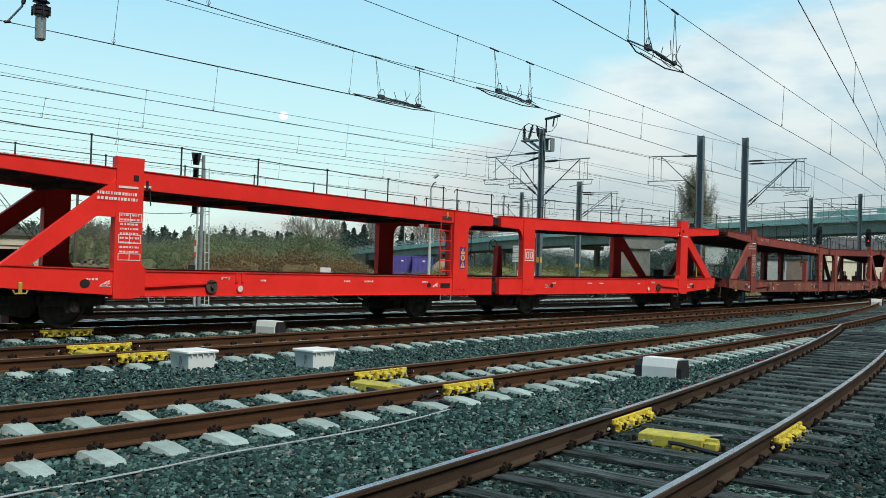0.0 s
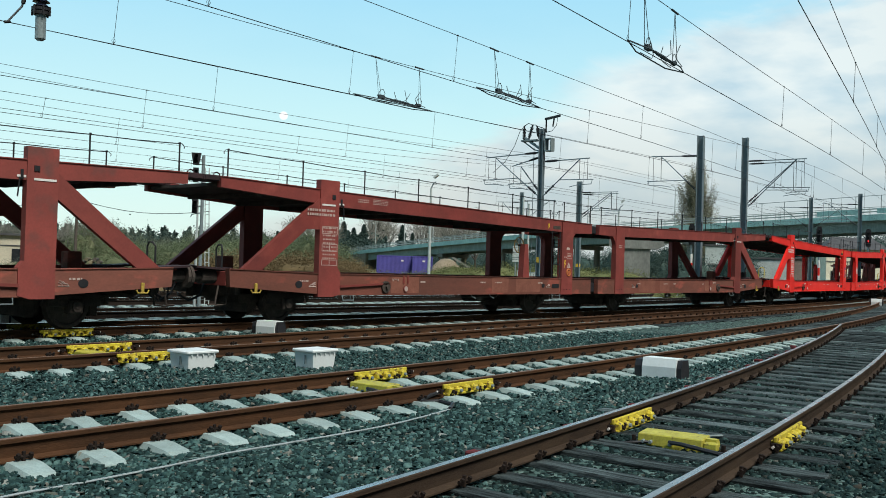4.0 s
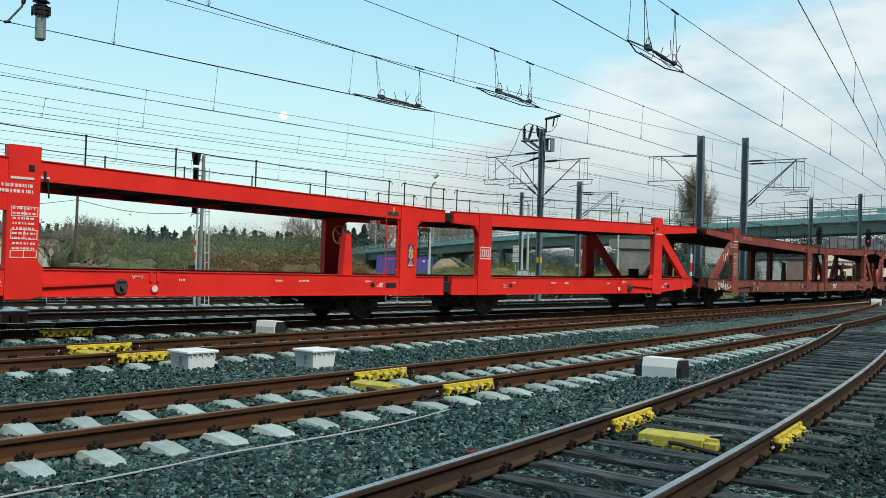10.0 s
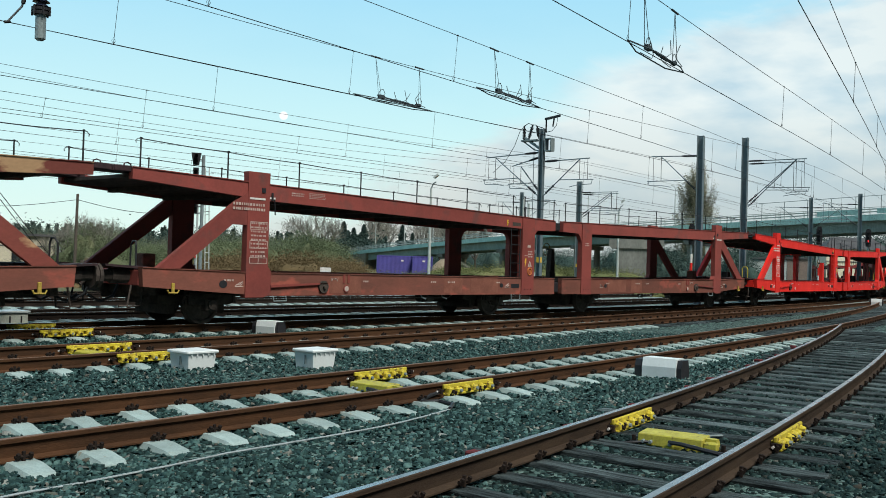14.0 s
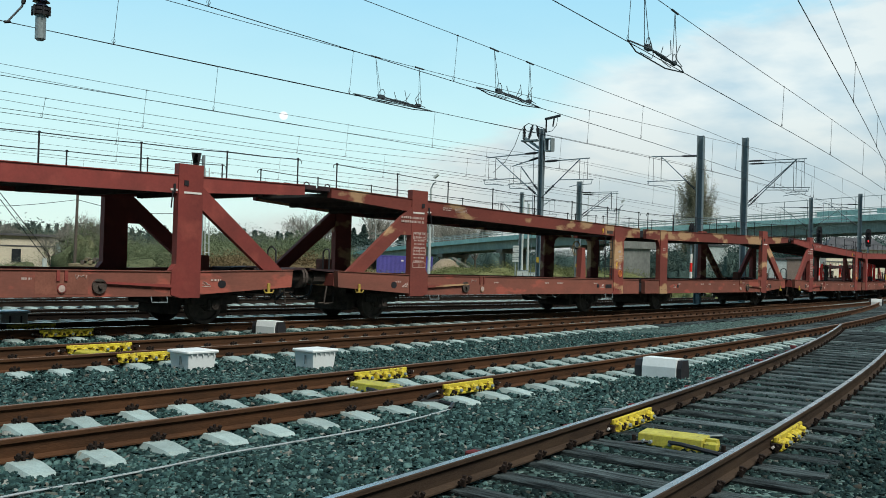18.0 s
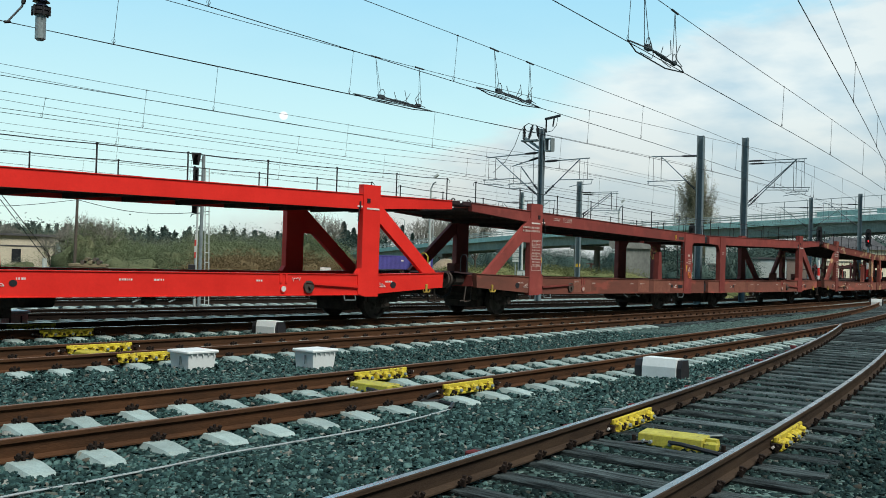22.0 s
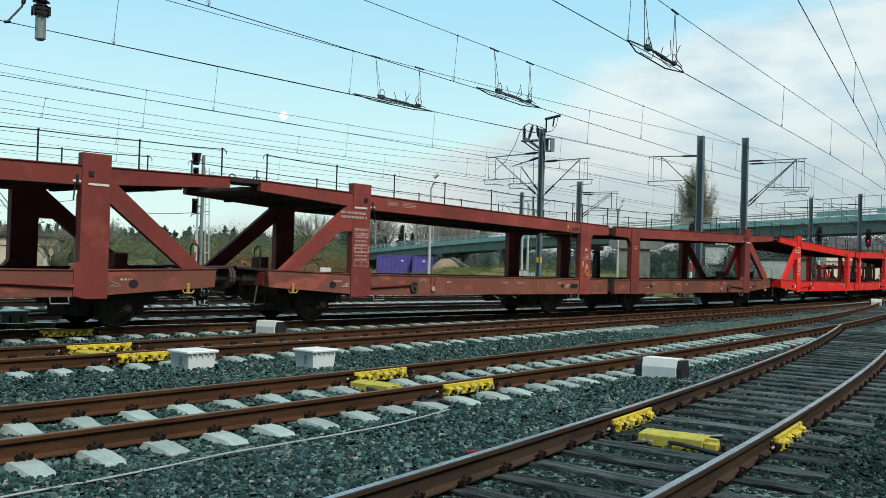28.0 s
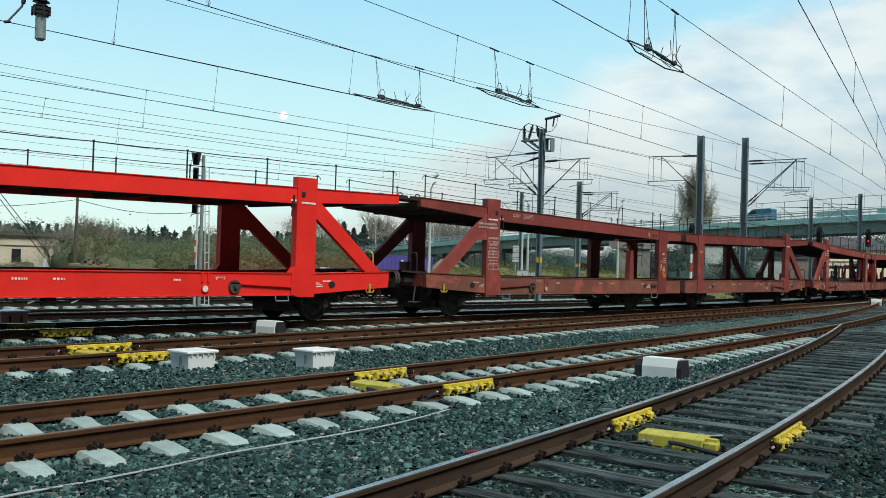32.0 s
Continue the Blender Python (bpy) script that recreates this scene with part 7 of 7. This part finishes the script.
def mast_signal():
    """Slim signal mast with two small heads, a ladder and a red marker strip."""
    x, y = spot(55.35, 30.8)
    root = thing("railway_signal", "slim grey signal mast with ladder and dark heads", "railway signal", pose(x, y, -0.25, 0, 0, -34.5), group="colour-light signals")
    bm = BM()
    tube(bm, (0, 0, 0), (0, 0, 4.82), 0.055, 10)
    part("post", bm, GALV, root)
    for zz, h, w0, w1 in ((4.52, 0.36, 0.09, 0.15), (3.98, 0.44, 0.085, 0.085), (3.02, 0.44, 0.085, 0.085)):
        bm = BM()
        prism(bm, [(-0.22 - w0, zz), (-0.22 + w0, zz), (-0.22 + w1, zz + h), (-0.22 - w1, zz + h)], -0.28, -0.02)
        head = part("head", bm, BLACKMETAL, root)
        bm = BM()
        tube(bm, (-0.22, 0, zz + h / 2), (0, 0, zz + h / 2), 0.03, 6)
        part("bracket", bm, GALV, head)
        for k in (0.3, 0.72):
            bm = BM()
            tube(bm, (-0.22, -0.27, zz + h * k), (-0.22, -0.4, zz + h * k), 0.06, 10, caps=False)
            part("hood", bm, BLACKMETAL, head)
    for k in range(4):
        bm = BM()
        box(bm, -0.19, -0.14, -0.03, -0.01, 1.62 + 0.19 * k, 1.81 + 0.19 * k)
        part("marker_strip", bm, SIGN_RED if k % 2 == 0 else PALEWALL, root, "red and white marker strip")
    bm = BM()
    tube(bm, (-0.165, 0, 0), (-0.165, 0, 2.4), 0.02, 6)
    part("marker_post", bm, GALV, root)
    bm = BM()
    tube(bm, (-0.13, 0.02, 0), (-0.13, 0.02, 3.6), 0.03, 8)
    part("cable_post", bm, PALEWALL, root)
    bm = BM()
    box(bm, -0.36, -0.14, -0.14, 0.12, 0.95, 1.42, 0.02)
    part("relay_case", bm, BLACKMETAL, root)
    lad = thing_part("ladder", root)
    rail = []
    for dx in (0.06, 0.18):
        bm = BM()
        tube(bm, (dx + 0.12, -0.1, 0), (dx, 0.0, 4.45), 0.018, 6)
        part("stile", bm, PALEWALL, lad)
    for k in range(14):
        f = (0.3 + 0.3 * k) / 4.45
        bm = BM()
        tube(bm, (0.18 - 0.12 * f, -0.1 + 0.1 * f, 0.3 + 0.3 * k), (0.30 - 0.12 * f, -0.1 + 0.1 * f, 0.3 + 0.3 * k), 0.011, 5)
        part("rung", bm, PALEWALL, lad)
    bm = BM()
    bend(bm, [(0.0, 0, 3.0), (-0.12, 0, 3.02), (-0.3, 0, 2.98), (-0.34, 0, 2.9)], 0.02, 6)
    part("cable_arm", bm, GALV, root)


mast_signal()
signal(26.6, 84, 5.6, -63, False, "dark signal with a red-white banded post")
signal(19.7, 100, 6.3, -70, False, "dark colour-light signal near the bridge")
signal(17.2, 104, 6.3, -73, True, "colour-light signal showing red near the bridge")


def wall_block(name, label, category, b, r, w, h, mat, turn, d=1.5, cap=None, openings=0, half=0.42):
    x, y = spot(b, r)
    root = thing(name, label, category, pose(x, y, -0.3, 0, 0, turn))
    bm = BM()
    box(bm, -w / 2, w / 2, 0, d, 0, h, 0.02)
    part("wall", bm, mat, root)
    if cap:
        bm = BM()
        box(bm, -w / 2 - 0.15, w / 2 + 0.15, -0.12, d + 0.12, h, h + 0.22, 0.02)
        part("coping", bm, cap, root)
    for k in range(openings):
        bm = BM()
        xx = -w / 2 + w * (k + 0.5) / openings
        box(bm, xx - half, xx + half, -0.06, 0.05, 0.9, 2.6)
        win = part("window", bm, WINDOW, root)
        bm = BM()
        box(bm, xx - 0.55, xx + 0.55, -0.14, -0.0, 0.78, 0.9)
        part("sill", bm, CONCRETE_WALL, win)
        bm = BM()
        box(bm, xx - 0.03, xx + 0.03, -0.09, -0.06, 0.9, 2.6)
        part("glazing_bar", bm, CREAM, win)
    return root


ABUT = wall_block("abutment", "grey concrete abutment with a wide cap", "abutment", 29.9, 118, 4.0, 4.3, CONCRETE_WALL, -60, 3)
bm = BM()
prism(bm, [(-2.6, 4.302), (2.9, 4.302), (3.6, 4.7), (3.6, 5.4), (-2.9, 5.4), (-2.9, 4.6)], -0.2, 3.2)
part("cap_beam", bm, CONCRETE_WALL, ABUT)
wall_block("retaining_wall", "pale concrete retaining wall below the bridge", "wall", 24.7, 124, 4.0, 2.6, CONCRETE_WALL, -64, 1.2, CONCRETE_WALL)
wall_block("site_cabin", "small white cabin behind dark bushes", "cabin", 25.2, 140, 3.0, 5.4, PALEWALL, -64, 3, ROOF, 1)
wall_block("trackside_shed", "pale grey panel-clad shed beneath the bridge", "shed", 22.3, 118, 4.6, 3.4, PALEWALL, -66, 4, ROOF)
wall_block("boarded_hut", "brown boarded hut beside the tracks", "hut", 20.7, 112, 2.6, 3.4, BRICKISH, -68, 3, ROOF)
STATION = wall_block("station_building", "cream station building with narrow dark windows", "building", 17.75, 184, 10.4, 6.5, STUCCO, -56, 7, None, 5, 0.24)
bm = BM()
v = [bm.verts.new(p) for p in ((-5.6, -0.4, 6.502), (5.6, -0.4, 6.502), (5.6, 7.4, 6.502), (-5.6, 7.4, 6.502), (-3.4, 3.4, 8.7), (3.4, 3.4, 8.7))]
for f in ((3, 2, 1, 0), (0, 1, 5, 4), (2, 3, 4, 5), (1, 2, 5), (3, 0, 4)):
    bm.faces.new([v[i] for i in f])
part("roof", bm, ROOF, STATION)
bm = BM()
box(bm, -5.3, 5.3, -0.1, -0.002, 4.2, 4.36, 0.02)
part("moulding", bm, CONCRETE_WALL, STATION)


def notice_board():
    x, y = spot(48.1, 43)
    root = thing("marker_board", "small white marker board on a short post", "sign", pose(x, y, -0.25, 0, 0, -40))
    bm = BM()
    box(bm, -0.24, 0.24, -0.02, 0.02, 1.12, 1.36, 0.005)
    part("board", bm, WHITE, root)
    bm = BM()
    tube(bm, (0, 0.04, 0), (0, 0.04, 1.3), 0.03, 6)
    part("post", bm, GALV, root)


notice_board()


# ---- under and before the bridge: earth bank, slim poles, louvred panel, small cabinets ----
def earth_bank():
    x, y = spot(40.75, 152)
    n, m = 26, 12
    vs, fs = [], []
    for i in range(n + 1):
        for j in range(m + 1):
            u, v = -9 + 18 * i / n, -4 + 8 * j / m
            h = 2.7 * math.exp(-(max(0.0, abs(u + 0.5) - 0.4) / 2.2) ** 2) * math.exp(-(v / 2.2) ** 2)
            vs.append((u, v, h + 0.12 * noise.noise((u * 0.9, v * 0.9, 3)) - 0.1))
    for i in range(n):
        for j in range(m):
            k = i * (m + 1) + j
            fs.append((k, k + m + 1, k + m + 2, k + 1))
    ob = tagged(new("earth_bank", raw_mesh("earth_bank", vs, fs, SAND, True)), "sandy brown earth bank under the bridge", "earth bank", kind="structure")
    ob.matrix_basis = pose(x, y, -0.25, 0, 0, -49)
    wall = thing("ramp_kerb", "sloping pale concrete kerb on the earth bank", "kerb", pose(*spot(40.1, 149), -0.25, 0, 0, -49))
    bm = BM()
    prism(bm, [(-1.4, 2.75), (-1.0, 2.85), (1.6, 1.4), (1.6, 0.0), (1.2, 0.0), (1.2, 1.2)], -0.2, 0.2)
    part("kerb", bm, CONCRETE_WALL, wall)


SAND = surface("sandy_earth", (0.30, 0.24, 0.17), (0.19, 0.155, 0.11), 0.95, scale=0.7, fine=8, bump=0.4)
earth_bank()


def slim_pole(b, r, h, label):
    root = thing("marker_pole", label, "pole", pose(*spot(b, r), -0.25), group="slim white poles")
    bm = BM()
    tube(bm, (0, 0, 0), (0, 0, h), 0.1, 8, 0.075)
    part("shaft", bm, PALEWALL, root)
    bm = BM()
    tube(bm, (0, 0, h), (0, 0, h + 0.05), 0.07, 8)
    part("cap", bm, GALV, root)


slim_pole(36.42, 75, 7.0, "slim white pole beside trackside cabinets")
slim_pole(36.08, 76, 6.6, "slim white pole behind trackside cabinets")


def louvre_panel():
    root = thing("louvred_panel", "tall narrow white louvred panel on a post", "sign", pose(*spot(36.8, 62), -0.25, 0, 0, -53))
    bm = BM()
    tube(bm, (0, 0.06, 0), (0, 0.06, 3.0), 0.04, 6)
    part("post", bm, GALV, root)
    for k in range(7):
        bm = BM()
        box(bm, -0.2, 0.2, -0.03, 0.03, 1.95 + k * 0.155, 2.07 + k * 0.155, 0.01)
        part("louvre", bm, PALEWALL, root)


louvre_panel()


def small_cabinet(b, r, w, h, label):
    root = thing("trackside_cabinet", label, "cabinet", pose(*spot(b, r), -0.25, 0, 0, -54), group="small trackside cabinets")
    bm = BM()
    box(bm, -w / 2, w / 2, -0.25, 0.25, 0, h, 0.015)
    part("body", bm, PALEWALL, root)
    bm = BM()
    box(bm, -w / 2 - 0.03, w / 2 + 0.03, -0.28, 0.28, h, h + 0.05, 0.015)
    part("lid", bm, GALV, root)
    bm = BM()
    box(bm, -0.01, 0.01, -0.262, -0.25, 0.08, h - 0.08)
    part("door_gap", bm, BLACKMETAL, root)


small_cabinet(36.35, 75, 0.9, 1.35, "pale grey trackside cabinet at a pole")
small_cabinet(35.7, 75, 0.75, 1.2, "smaller pale grey trackside cabinet")


# ---- movement ----
def motions():
    walk(cam, [(0.0, START), (32.0, START)], [(0.0, 0.0, 6150, 4), (32.0, 0.0, 6150, 4)])
    n = 64
    for u, k, front in UNITS:
        rows = []
        sgn = 1 if front else -1
        for i in range(n + 1):
            t = 32.0 * i / n
            s = FIRST - PITCH * (k - 1) + SPEED * t
            a, b = along(s + sgn * AXLES[0]), along(s + sgn * AXLES[1])
            if not front:
                a, b = b, a
            h = math.atan2(b[1] - a[1], b[0] - a[0])
            q, d = (a, AXLES[0]) if front else (b, AXLES[0])
            rows.append((t, pose(q[0] - sgn * math.cos(h) * d, q[1] - sgn * math.sin(h) * d, 0, 0, 0, math.degrees(h))))
        walk(u, rows)
        spin = (32.0 * SPEED) / WHEEL_R
        steps = 480
        for w in [o for o in u.children if o.name.startswith("wheelset")]:
            walk(w, [(32.0 * i / steps, Matrix.Translation(w.location) @ Matrix.Rotation(spin * i / steps, 4, "Y")) for i in range(steps + 1)])
    # the van waits on the bridge, drives off and crosses at a steady pace
    rows = []
    for i in range(65):
        t = i * 0.5
        y = -59.4 + (0.925 * max(0.0, min(t, 29.0) - 20.25) ** 2 + max(0.0, t - 29.0) * 16.2)
        p, q = bridge_at(y, 3.0, -0.02), bridge_at(y + 2.0, 3.0, -0.02)
        h = math.degrees(math.atan2(q.y - p.y, q.x - p.x))
        rows.append((t, pose(p.x, p.y, p.z, 0, -math.degrees(math.atan2(q.z - p.z, (q - p).xy.length)), h)))
    walk(VAN, rows)


motions()
